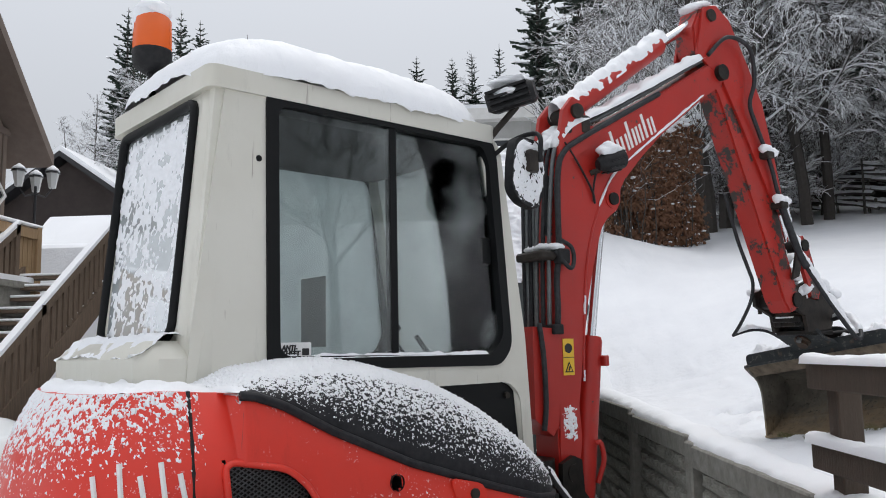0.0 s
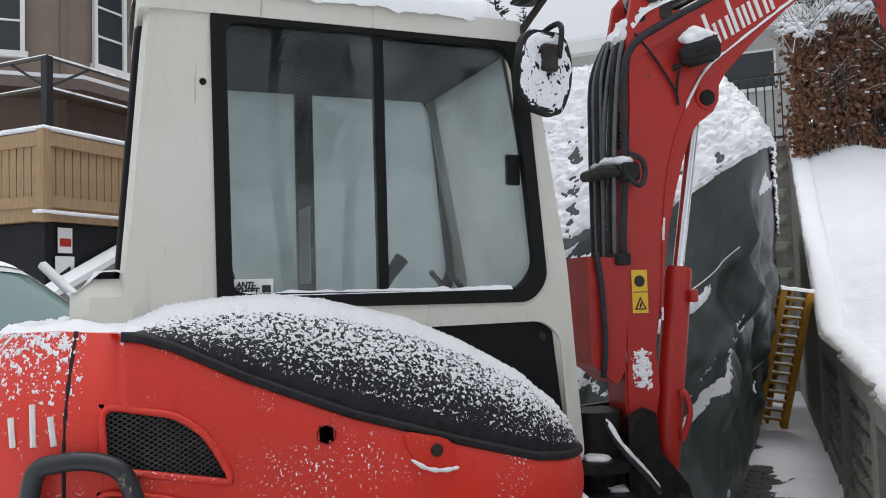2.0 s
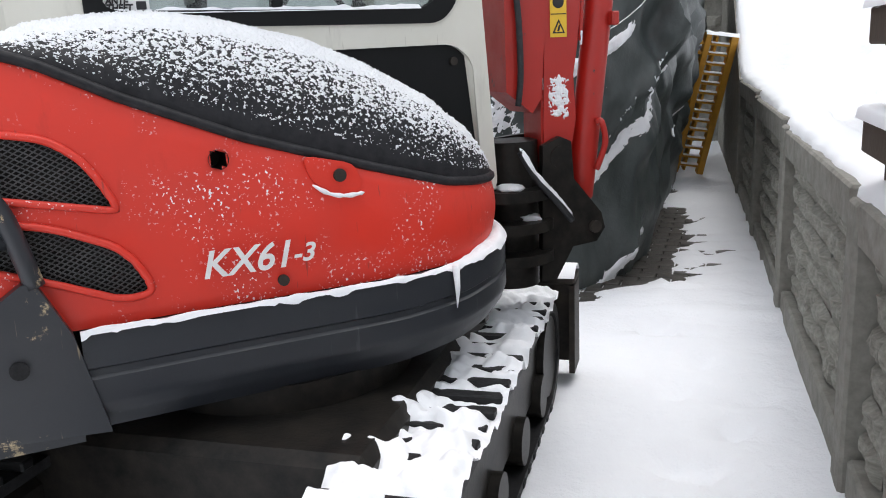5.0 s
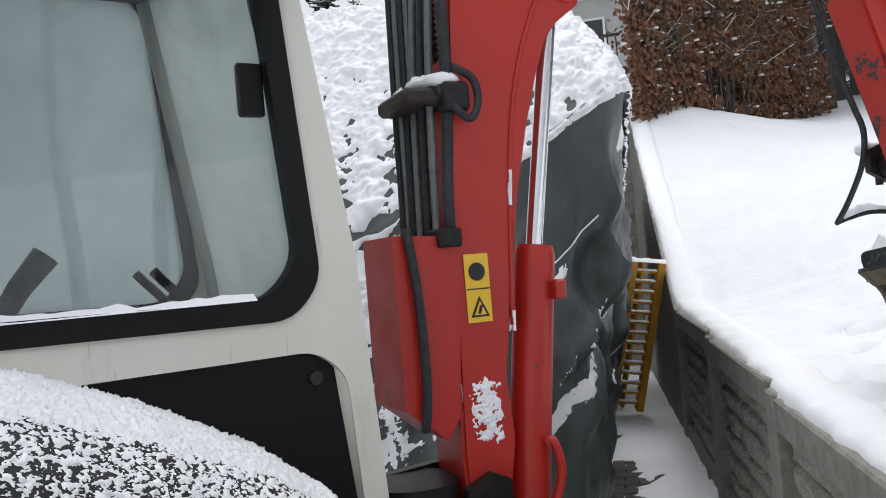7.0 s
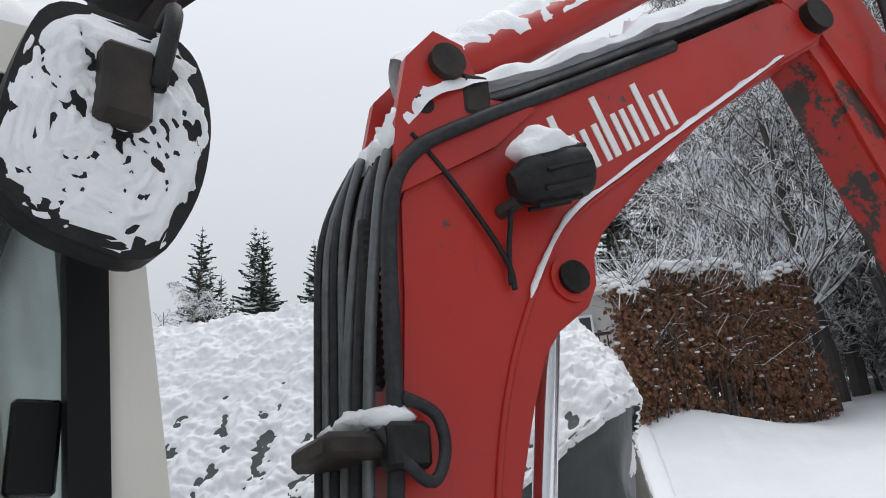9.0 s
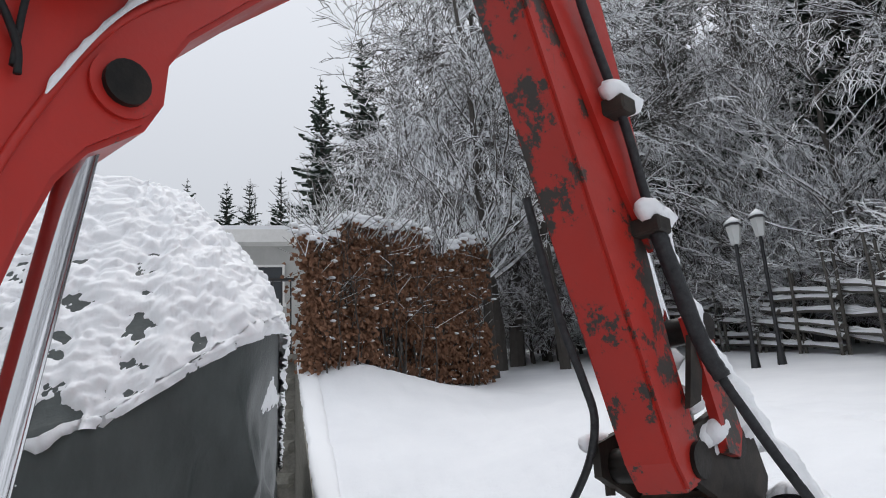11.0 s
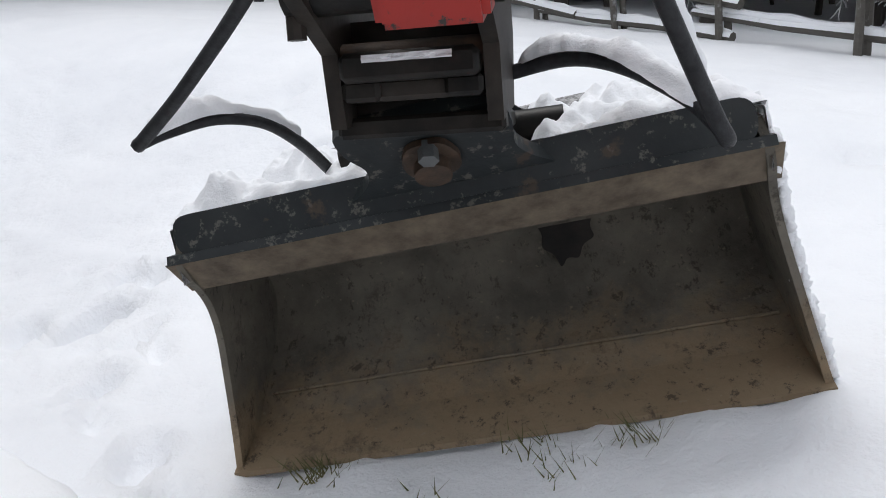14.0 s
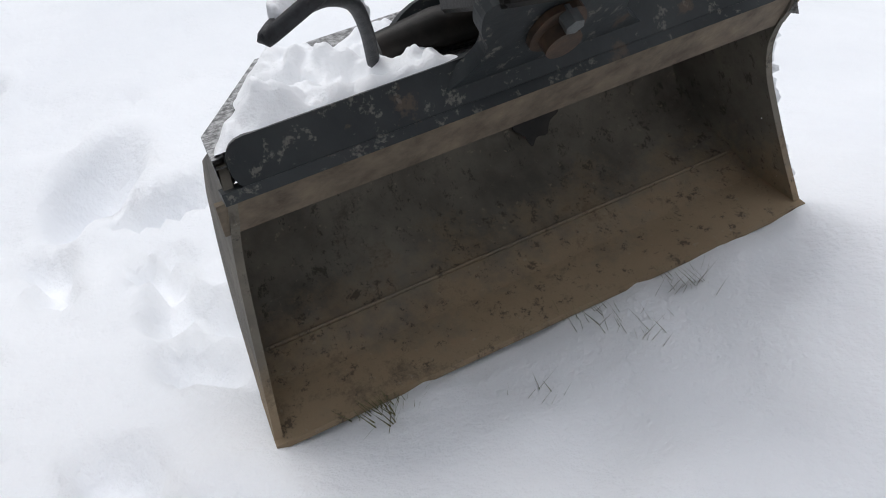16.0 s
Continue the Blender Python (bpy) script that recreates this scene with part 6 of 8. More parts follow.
part("boom_rod", MB().tube([(ax + 0.02, 0.215, 1.68), (ax + 0.02, 0.325, 2.34)], 0.022, 16), M_CHROME, boom, "chrome cylinder rod", None, True)
part("cylinder_pipe", MB().tube(spline([(ax + 0.075, 0.17, 1.02), (ax + 0.09, 0.20, 1.12), (ax + 0.09, 0.185, 1.2), (ax + 0.075, 0.17, 1.2)], 5), 0.012, 8), M_RED_BOOM, boom, "", None, "all")
part("cylinder_port", MB().box(ax + 0.06, ax + 0.10, 0.225, 0.255, 1.55, 1.60, None, 0.005), M_RED_BOOM, boom)
# caution sticker on the boom side
st = part("caution_sticker", MB().box(BX1 + 0.001, BX1 + 0.003, -0.02, 0.045, 1.515, 1.68), M_STICKER, boom, "yellow caution sticker with black symbols")
part("symbol", MB().tube([(BX1 + 0.003, 0.012, 1.637), (BX1 + 0.0045, 0.012, 1.637)], 0.022, 18), M_BLACKINK, st)
part("symbol", MB().prism([(-0.012, 1.528), (0.038, 1.528), (0.013, 1.578)], BX1 + 0.003, BX1 + 0.0045, 0), M_BLACKINK, st)
part("symbol", MB().prism([(-0.003, 1.533), (0.029, 1.533), (0.013, 1.566)], BX1 + 0.0045, BX1 + 0.006, 0), M_STICKER, st)
part("symbol", MB().tube([(BX1 + 0.0065, 0.009, 1.536), (BX1 + 0.0065, 0.016, 1.556)], 0.004, 6), M_BLACKINK, st)
part("sticker_rule", MB().box(BX1 + 0.003, BX1 + 0.0045, -0.018, 0.043, 1.594, 1.597), M_BLACKINK, st)
snow_skin("foot_snow", lambda u, v: (Vector((BX1, -0.05 + 0.12 * u, 1.20 + 0.20 * v)), Vector((1, 0, 0))), 60, 90, lambda u, v: 0.25 - 1.6 * smooth_step(0.25, 0.5, abs(u - 0.5)) - 1.6 * smooth_step(0.3, 0.5, abs(v - 0.5)), 0.006, 40.0, None, "snow rubbed on the boom foot", MC @ MBOOM, 0.0, 0.8)
# brand mark on the boom: plain white strokes
def mark(parent, o, d, up, k):
    """A row of white strokes along d."""
    for a, w, h in ((0.0, 0.15, 1.15), (0.28, 0.13, 0.7), (0.55, 0.13, 0.7), (0.86, 0.13, 0.7), (1.08, 0.15, 1.15), (1.38, 0.13, 0.72), (1.62, 0.13, 0.72), (1.88, 0.13, 0.72), (2.16, 0.15, 1.05), (2.5, 0.13, 0.72), (2.76, 0.13, 0.72)):
        q = [o + d * (a + s) * k + up * t * k for s, t in ((0, 0), (w, 0), (w, h), (0, h))]
        mb = MB()
        mb.v = [tuple(c + Vector((e, 0, 0))) for e in (0.0, 0.007) for c in q]
        mb.f = [(3, 2, 1, 0), (4, 5, 6, 7), (0, 1, 5, 4), (1, 2, 6, 5), (2, 3, 7, 6), (3, 0, 4, 7)]
        part("brand_block", mb, M_WHITEINK, parent)


dd = Vector((0, 0.86, 0.51))
mark(boom, Vector((BX1 - 0.004, 0.375, 2.56)), dd, Vector((0, -0.35, 0.94)), 0.118)
# boom lamp
bl_ = part("boom_lamp", MB().tube([(0.02, 0.20, 2.50), (0.03, 0.235, 2.51), (0.035, 0.29, 2.53), (0.035, 0.335, 2.545), (0.035, 0.34, 2.547)], [0.025, 0.046, 0.052, 0.052, 0.044], 24), M_RUBBER, boom, "round black work lamp under a snow cap", None, True)
for k in range(9):
    a = k * 0.7
    part("lamp_fin", MB().tube([(0.03 + 0.050 * math.cos(a), 0.24, 2.51 + 0.050 * math.sin(a)), (0.035 + 0.054 * math.cos(a), 0.33, 2.54 + 0.054 * math.sin(a))], 0.005, 5), M_RUBBER, bl_)
part("lamp_stem", MB().tube([(BX1, 0.20, 2.47), (0.01, 0.22, 2.48)], 0.014, 8), M_STEEL, boom)
part("lamp_cable", MB().tube(spline([(BX1 + 0.012, 0.03, 2.60), (BX1 + 0.012, 0.10, 2.52), (BX1 + 0.012, 0.17, 2.42), (BX1 + 0.014, 0.20, 2.36), (BX1 + 0.014, 0.205, 2.32)], 6), 0.005, 6), M_RUBBER, boom, "", None, "all")
part("lamp_cable", MB().tube(spline([(0.0, 0.21, 2.48), (BX1 + 0.01, 0.205, 2.40), (BX1 + 0.012, 0.20, 2.33)], 6), 0.005, 6), M_RUBBER, boom, "", None, "all")
thing("boom_lamp_snow", "snow cap on the boom lamp", "snow", MC @ MBOOM, "", "stuff", MB().blob((0.03, 0.275, 2.572), (0.052, 0.066, 0.045), 2, 14, 0.3), M_SNOW, "all")

# ---- stick ----
SX0, SX1 = -0.18, -0.045
STICK = [(1.02, 3.38), (1.08, 3.49), (1.18, 3.525), (1.30, 3.47), (1.44, 3.22), (1.55, 3.0), (1.63, 2.68), (1.685, 2.42), (1.665, 2.385), (1.72, 2.15), (1.80, 1.92), (1.78, 1.83), (1.71, 1.81), (1.66, 1.88), (1.52, 2.22), (1.42, 2.45), (1.20, 3.0), (1.12, 3.12), (1.03, 3.24)]
me = mesh("stick", MB().prism(STICK, SX0, SX1, 0), M_RED_WORN)
bm2 = bmesh.new()
bm2.from_mesh(me)
bmesh.ops.dissolve_limit(bm2, angle_limit=0.02, verts=bm2.verts, edges=bm2.edges)
bmesh.ops.bevel(bm2, geom=[e for e in bm2.edges if len(e.link_faces) == 2 and e.calc_face_angle() > 1.2], offset=0.010, segments=2, affect="EDGES")
bm2.to_mesh(me)
bm2.free()
stick = new("stick", me)
stick.parent, stick.matrix_basis = EX, MBOOM
tagged(stick, "red stick with paint worn to dark metal along its underside")
for x in (SX0 - 0.016, SX1 + 0.001):
    part("side_plate", MB().prism([(1.02, 3.22), (1.10, 3.50), (1.20, 3.53), (1.31, 3.46), (1.45, 3.22), (1.56, 3.0), (1.64, 2.68), (1.695, 2.43), (1.66, 2.37), (1.56, 2.5), (1.34, 2.90), (1.22, 3.1)], x, x + 0.015, 0), M_RED_BOOM, stick)
part("boom_pin", MB().tube([(BX0 - 0.03, 1.20, 3.135), (BX1 + 0.03, 1.20, 3.135)], 0.045, 18), M_GREASE, stick, "", None, True)
part("rod_pin", MB().tube([(SX0 - 0.03, 1.15, 3.46), (SX1 + 0.03, 1.15, 3.46)], 0.035, 16), M_STEEL, stick, "", None, True)
part("bucket_cylinder", MB().tube([(ax, 1.53, 3.02), (ax, 1.75, 2.45)], 0.042, 16), M_RED_BOOM, stick, "", None, True)
part("bucket_rod", MB().tube([(ax, 1.74, 2.47), (ax, 1.84, 2.18)], 0.022, 12), M_CHROME, stick, "", None, True)
part("stick_hose", MB().tube(spline([(BX1 + 0.01, 1.10, 3.22), (SX1 + 0.05, 1.24, 3.34), (SX1 + 0.07, 1.40, 3.30), (SX1 + 0.06, 1.44, 3.12), (SX1 + 0.05, 1.40, 2.98), (SX1 + 0.04, 1.46, 2.86), (SX1 + 0.04, 1.56, 2.66), (SX1 + 0.045, 1.63, 2.42), (0.03, 1.71, 2.16), (0.095, 1.765, 1.97), (0.17, 1.82, 1.80), (0.222, 1.862, 1.69), (0.238, 1.876, 1.662), (0.243, 1.894, 1.656), (0.238, 1.925, 1.672), (0.20, 1.97, 1.715), (0.12, 2.03, 1.765), (0.04, 2.08, 1.785), (-0.06, 2.11, 1.77)], 7), 0.0120, 10), M_HOSE, stick, "thick black hose", None, "all")
part("hose_sleeve", MB().tube(spline([(SX1 + 0.045, 1.63, 2.42), (0.03, 1.71, 2.16), (0.06, 1.74, 2.06)], 7), [0.020 + 0.002 * (k % 2) for k in range(15)], 9), M_HOSE, stick, "", None, "all")
for y, z in ((1.54, 2.70), (1.635, 2.42)):
    part("hose_clip", MB().box(SX1 - 0.01, SX1 + 0.075, y - 0.04, y + 0.02, z - 0.02, z + 0.02, None, 0.005), M_STEEL, stick)
part("far_hose", MB().tube(spline([(SX0 - 0.02, 1.40, 2.5), (SX0 - 0.035, 1.50, 2.25), (SX0 - 0.02, 1.56, 2.08), (-0.225, 1.63, 1.99), (-0.32, 1.725, 1.89), (-0.47, 1.825, 1.775), (-0.578, 1.886, 1.702), (-0.586, 1.896, 1.699), (-0.56, 1.925, 1.712), (-0.50, 1.97, 1.728), (-0.445, 2.03, 1.718), (-0.41, 2.10, 1.68), (-0.385, 2.17, 1.63)], 8), 0.0105, 10), M_HOSE, stick, "hanging black hose", None, "all")
ss = MB()
for k, (y, z) in enumerate(((1.10, 3.52), (1.16, 3.54), (1.23, 3.53), (1.30, 3.49), (1.52, 2.735), (1.57, 2.72), (1.61, 2.455), (1.66, 2.45))):
    ss.blob((ax if k < 4 else SX1 + 0.045, y, z), (0.075 if k < 4 else 0.035, 0.05, 0.026), k, 7, 0.35)
P = spline([(SX1 + 0.045, 1.63, 2.42), (0.03, 1.71, 2.16), (0.095, 1.765, 1.97), (0.17, 1.82, 1.80), (0.225, 1.864, 1.685)], 9)
snow_ridge(ss, [(q.x, q.y + 0.012, q.z + 0.012) for q in P[::4]], 0.013, 0.022, 2.0, 7, 0.8, -0.6, 10)
snow_ridge(ss, [(-0.575, 1.91, 1.709), (-0.55, 1.93, 1.722), (-0.50, 1.97, 1.738), (-0.445, 2.03, 1.728), (-0.41, 2.10, 1.69)], 0.011, 0.024, 5.0, 7, 0.7, -9, 10)
snow_ridge(ss, [(0.22, 1.95, 1.70), (0.12, 2.03, 1.778), (0.04, 2.08, 1.80), (-0.04, 2.105, 1.785)], 0.018, 0.026, 7.0, 8, 0.6, -9, 12)
for k in range(9):
    ss.blob((ax + 0.03 * math.sin(k * 2.0), 1.74 + 0.022 * k, 2.16 - 0.035 * k), (0.05, 0.035, 0.028), k + 40, 6, 0.4)
thing("stick_snow", "snow clods on the stick, its hoses and pins", "snow", MC @ MBOOM, "", "stuff", ss, M_SNOW, "all")
for x in (SX0 - 0.03, SX1 + 0.005):
    part("link_plate", MB().prism([(1.76, 2.22), (1.83, 2.26), (1.88, 2.20), (1.97, 1.95), (1.94, 1.89), (1.88, 1.90)], x, x + 0.025, 0), M_RED_WORN, stick, "worn red link")
    part("guide_plate", MB().prism([(1.72, 2.0), (1.78, 2.02), (1.86, 2.22), (1.80, 2.26)], x + 0.006, x + 0.02, 0), M_STEEL, stick)
part("link_pin", MB().tube([(SX0 - 0.05, 1.825, 2.20), (SX1 + 0.05, 1.825, 2.20)], 0.035, 14), M_GREASE, stick, "", None, True)

# ---- quick coupler and tilting grading bucket ----
cx = -0.168
cp = part("coupler", MB().box(cx - 0.094, cx + 0.094, 1.83, 2.02, 1.76, 1.80, None, 0.008), M_GREASE, EX, "dark greasy quick coupler", MBOOM, True)
for x in (cx - 0.12, cx + 0.098):
    part("cheek", MB().prism([(1.70, 1.94), (1.80, 1.97), (1.95, 2.02), (2.10, 1.96), (2.16, 1.84), (2.10, 1.72), (1.87, 1.70), (1.85, 1.80), (1.70, 1.86)], x, x + 0.022, 0), M_STEEL, cp, "worn steel cheek")
for y, z, r in ((1.775, 1.885, 0.044), (1.98, 1.93, 0.045)):
    part("pin", MB().tube([(cx - 0.135, y, z), (cx + 0.135, y, z)], r, 16), M_GREASE, cp, "", None, True)
part("pin_bolt", MB().tube([(cx - 0.127, 1.775, 1.885), (cx - 0.127, 1.775, 1.815)], 0.013, 8), M_STEEL, cp)
part("bar", MB().box(cx - 0.09, cx + 0.09, 1.86, 1.90, 1.735, 1.765, None, 0.006), M_STEEL, cp)
for x in (-0.07, 0.07):
    part("block", MB().box(cx + x - 0.026, cx + x + 0.026, 1.85, 1.92, 1.735, 1.765, None, 0.006), M_GREASE, cp)
part("web", MB().box(cx - 0.10, cx + 0.10, 1.935, 1.96, 1.70, 1.85), M_GREASE, cp)
part("cross_tube", MB().tube([(cx - 0.098, 1.885, 1.79), (cx + 0.098, 1.885, 1.79)], 0.026, 14), M_DARKRUST, cp, "", None, True)
part("plate", MB().box(cx - 0.12, cx + 0.12, 1.90, 2.12, 1.685, 1.715, None, 0.006), M_GREASE, cp)
qs = MB()
for k in range(14):
    qs.blob((cx + 0.11 + 0.02 * math.sin(k), 1.84 + 0.025 * k, 2.0 - 0.01 * abs(k - 6)), (0.03, 0.04, 0.03), k, 6, 0.4)
qs.grid(lambda u, v: (cx - 0.06 + 0.12 * u, 1.826 - 0.006 * fbm(u * 6, v * 3), 1.785 + 0.010 * v), 14, 5)
for k in range(5):
    qs.blob((cx - 0.135, 1.72 + 0.02 * k, 1.945), (0.03, 0.03, 0.025), k, 6)
thing("coupler_snow", "snow on the quick coupler", "snow", MC @ MBOOM, "", "stuff", qs, M_SNOW, "all")

MK = MBOOM @ pose(-0.155, 2.069, 1.5585, 0, -8.7, -1.3)


def half_width(z):
    """The bucket flares a little towards its cutting edge."""
    return 0.500 - 0.145 * z


SHELL = [(0.060, -0.045), (0.17, -0.035), (0.29, -0.05), (0.375, -0.095), (0.408, -0.15), (0.398, -0.21), (0.357, -0.275), (0.30, -0.33), (0.235, -0.39), (0.142, -0.440)]
inner = [(q.x, q.y) for q in spline([(a, b, 0) for a, b in SHELL], 4)]


def shell_at(u, v, dy=0.0, dz=0.0):
    y, z = inner[round(v * (len(inner) - 1))]
    return ((2 * u - 1) * half_width(z), y + dy, z + dz)


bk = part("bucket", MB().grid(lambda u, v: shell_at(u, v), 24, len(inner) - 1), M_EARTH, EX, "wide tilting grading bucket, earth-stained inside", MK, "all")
part("bucket_back", MB().grid(lambda u, v: shell_at(u, v, 0.014, 0.012 if v < 0.5 else -0.006), 4, len(inner) - 1), M_BUCKET, bk, "", None, "all")
PLATE = spline([(0.0, 0.0, 0), (0.03, -0.035, 0), (0.062, -0.058, 0), (0.10, -0.10, 0), (0.124, -0.16, 0), (0.134, -0.24, 0), (0.142, -0.34, 0), (0.146, -0.446, 0)], 3)
PLATE = [(q.x, q.y) for q in PLATE] + [(0.24, -0.405), (0.31, -0.348), (0.372, -0.29), (0.415, -0.215), (0.425, -0.145), (0.40, -0.05), (0.30, 0.02), (0.16, 0.05), (0.02, 0.05)]
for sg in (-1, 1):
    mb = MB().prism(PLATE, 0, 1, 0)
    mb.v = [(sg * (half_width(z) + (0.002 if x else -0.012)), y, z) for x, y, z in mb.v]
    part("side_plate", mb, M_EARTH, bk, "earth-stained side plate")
BEAM = rounded([(-0.483, 0.012), (-0.483, 0.083), (0.483, 0.083), (0.483, 0.012)], 5)
beam = MB().prism([(p.x, p.y) for p in BEAM], -0.012, 0.03, 1)
part("top_beam", beam, M_BUCKET, bk, "dark blue-black top beam")
part("beam_foot", MB().prism([(-0.020, 0.002), (-0.013, 0.018), (0.03, 0.018), (0.03, 0.002)], -0.505, 0.505, 0), M_BUCKET, bk)
part("lip", MB().prism([(-0.004, 0.003), (0.03, 0.002), (0.09, -0.048), (0.066, -0.058)], -0.518, 0.518, 0), M_RUST, bk, "rusty brown lip")
edge = MB().prism([(0.136, -0.453), (0.24, -0.398), (0.236, -0.388), (0.134, -0.441)], -1, 1, 0)
edge.v = [(x * (half_width(z) + 0.003), y, z) for x, y, z in edge.v]
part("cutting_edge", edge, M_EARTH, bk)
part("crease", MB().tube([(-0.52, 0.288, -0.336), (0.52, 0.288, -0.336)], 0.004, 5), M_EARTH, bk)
DECK_Z = [(0.0, 0.060), (0.16, 0.076), (0.36, 0.145)]
DECK_W = [(0.0, 0.500), (0.16, 0.494), (0.36, 0.350)]


def deck_at(u, v, t):
    y = 0.01 + 0.35 * v
    return ((2 * u - 1) * lerp_curve(DECK_W, y), y, lerp_curve(DECK_Z, y) - t)


deck_plate = MB().grid(lambda u, v: deck_at(u, v, 0.0), 4, 7).grid(lambda u, v: deck_at(u, v, 0.014), 4, 7)
part("deck", deck_plate, M_FROSTED, bk, "frosted grey deck plate", None, True)
for sg in (0, 1):
    part("deck_side", MB().grid(lambda u, v: deck_at(sg, u, 0.001 + 0.10 * v), 7, 3), M_FROSTED, bk)
part("deck_rear", MB().grid(lambda u, v: deck_at(u, 1, 0.001 + 0.18 * v), 4, 3), M_BUCKET, bk)
LEAN = pose(0, -0.012, 0.052, 53, 0, 0)
EAR = [(-0.17, -0.01), (-0.135, 0.012), (-0.112, 0.04), (-0.103, 0.075), (-0.125, 0.115), (-0.13, 0.175), (0.13, 0.175), (0.135, 0.115), (0.125, 0.06), (0.15, 0.02), (0.19, -0.01)]
ear = MB().prism([(p.x, p.y) for p in rounded(EAR, 3)], -0.006, 0.020, 1)
part("tilt_ear", ear, M_BUCKET, bk, "dark tilt hinge plate", LEAN)
part("tilt_pin", MB().tube([(0, -0.038, 0.070), (0, 0.05, 0.070)], 0.029, 22), M_DARKRUST, bk, "rusty pivot pin", LEAN, True)
part("pin_collar", MB().prism([(p.x, p.y) for p in rounded([(-0.042, 0.05), (-0.046, 0.085), (-0.028, 0.125), (0.028, 0.125), (0.046, 0.085), (0.042, 0.05), (0.0, 0.028)], 4)], -0.018, -0.007, 1), M_DARKRUST, bk, "rusty collar plate", LEAN)
part("pin_bolt", MB().tube([(0.004, -0.040, 0.112), (0.004, -0.01, 0.112)], 0.0155, 6), M_PIPE, bk, "bright bolt head", LEAN)
part("rear_ear", MB().prism([(p.x, p.y) for p in rounded([(-0.26, 0.02), (-0.20, 0.05), (-0.16, 0.14), (-0.10, 0.17), (0.10, 0.17), (0.2, 0.06), (0.26, 0.02)], 3)], 0.16, 0.185, 1), M_BUCKET, bk)
part("tilt_cylinder", MB().tube([(-0.20, 0.13, 0.115), (-0.10, 0.13, 0.12), (0.20, 0.14, 0.10)], [0.028, 0.034, 0.03], 14), M_GREASE, bk, "", None, True)
STAIN = rounded([(0.085, -0.085), (0.115, -0.078), (0.14, -0.088), (0.175, -0.075), (0.215, -0.095), (0.20, -0.12), (0.21, -0.145), (0.18, -0.155), (0.17, -0.185), (0.145, -0.175), (0.13, -0.20), (0.12, -0.165), (0.095, -0.15), (0.105, -0.12)], 3)
part("stain", MB().prism([(p.x, p.y) for p in STAIN], 0.386, 0.389, 1), M_GREASE, bk, "dark oil stain")
thing_snow = MB()


def deck_snow(x0, x1, seed):
    """Lumpy snow on the deck plate between two places along it."""
    def at(u, v):
        y = -0.008 + 0.33 * v
        x = (x0 + (x1 - x0) * u) * lerp_curve(DECK_W, y) / 0.5
        rim = min(1.0, 7 * u, 7 * (1 - u)) ** 0.6 * min(1.0, 9 * v, 4 * (1 - v)) ** 0.6
        lump = 0.030 + 0.045 * fbm(x * 8 + seed, y * 8, 1.0, 3) + 0.022 * noise.noise(Vector((x * 26, y * 26, seed))) + 0.008 * noise.noise(Vector((x * 70, y * 70, seed)))
        bare = smooth_step(-0.40, -0.47, x) * smooth_step(0.04, 0.12, y)
        return (x, y, lerp_curve(DECK_Z, max(0, y)) + 0.018 * (1 - smooth_step(0, 0.05, y)) + max(0.004, lump) * rim * (1 - bare) - 0.008 * (1 - rim) - 0.02 * bare)
    return at


thing_snow.grid(deck_snow(-0.494, -0.10, 1.0), 90, 70)
thing_snow.grid(deck_snow(0.13, 0.505, 5.0), 90, 70)
rs = random.Random(21)
for k in range(60):
    t = k / 59
    z = 0.07 - 0.50 * t
    y = lerp_curve([(-0.45, 0.15), (-0.30, 0.142), (-0.16, 0.126), (-0.058, 0.066), (0.0, 0.01), (0.1, 0.02)], z)
    thing_snow.blob((half_width(z) + 0.008 + rs.uniform(-0.006, 0.004), y + rs.uniform(0.02, 0.04), z), (rs.uniform(0.008, 0.016), rs.uniform(0.012, 0.022), rs.uniform(0.012, 0.024)), k, 5, 0.5)
thing("bucket_snow", "soft heaps of snow on the bucket deck", "snow", MC @ MK, "", "stuff", thing_snow, M_SNOW, "all")
# grass tufts at the bucket's edge
rnd = random.Random(8)
for gx, gy, nblade in ((2.455, 5.41, 22), (2.55, 5.27, 34), (2.235, 5.77, 60), (2.44, 5.34, 20), (2.29, 5.50, 9)):
    g = MB()
    for k in range(nblade):
        x, y = rnd.gauss(0, 0.03), rnd.gauss(0, 0.03)
        a, l = rnd.uniform(0, 6.28), rnd.uniform(0.015, 0.055)
        b = len(g.v)
        g.v += [(x - 0.002, y, -0.02), (x + 0.002, y, -0.02), (x + math.cos(a) * l * 0.8, y + math.sin(a) * l * 0.8, l * 0.45)]
        g.f.append((b, b + 1, b + 2))
    thing("grass_tuft", "thin winter grass poking through snow", "grass", Matrix.Translation((gx, gy, garden_z(gx, gy) + 0.02)), "grass tufts", "", g, M_GRASS)


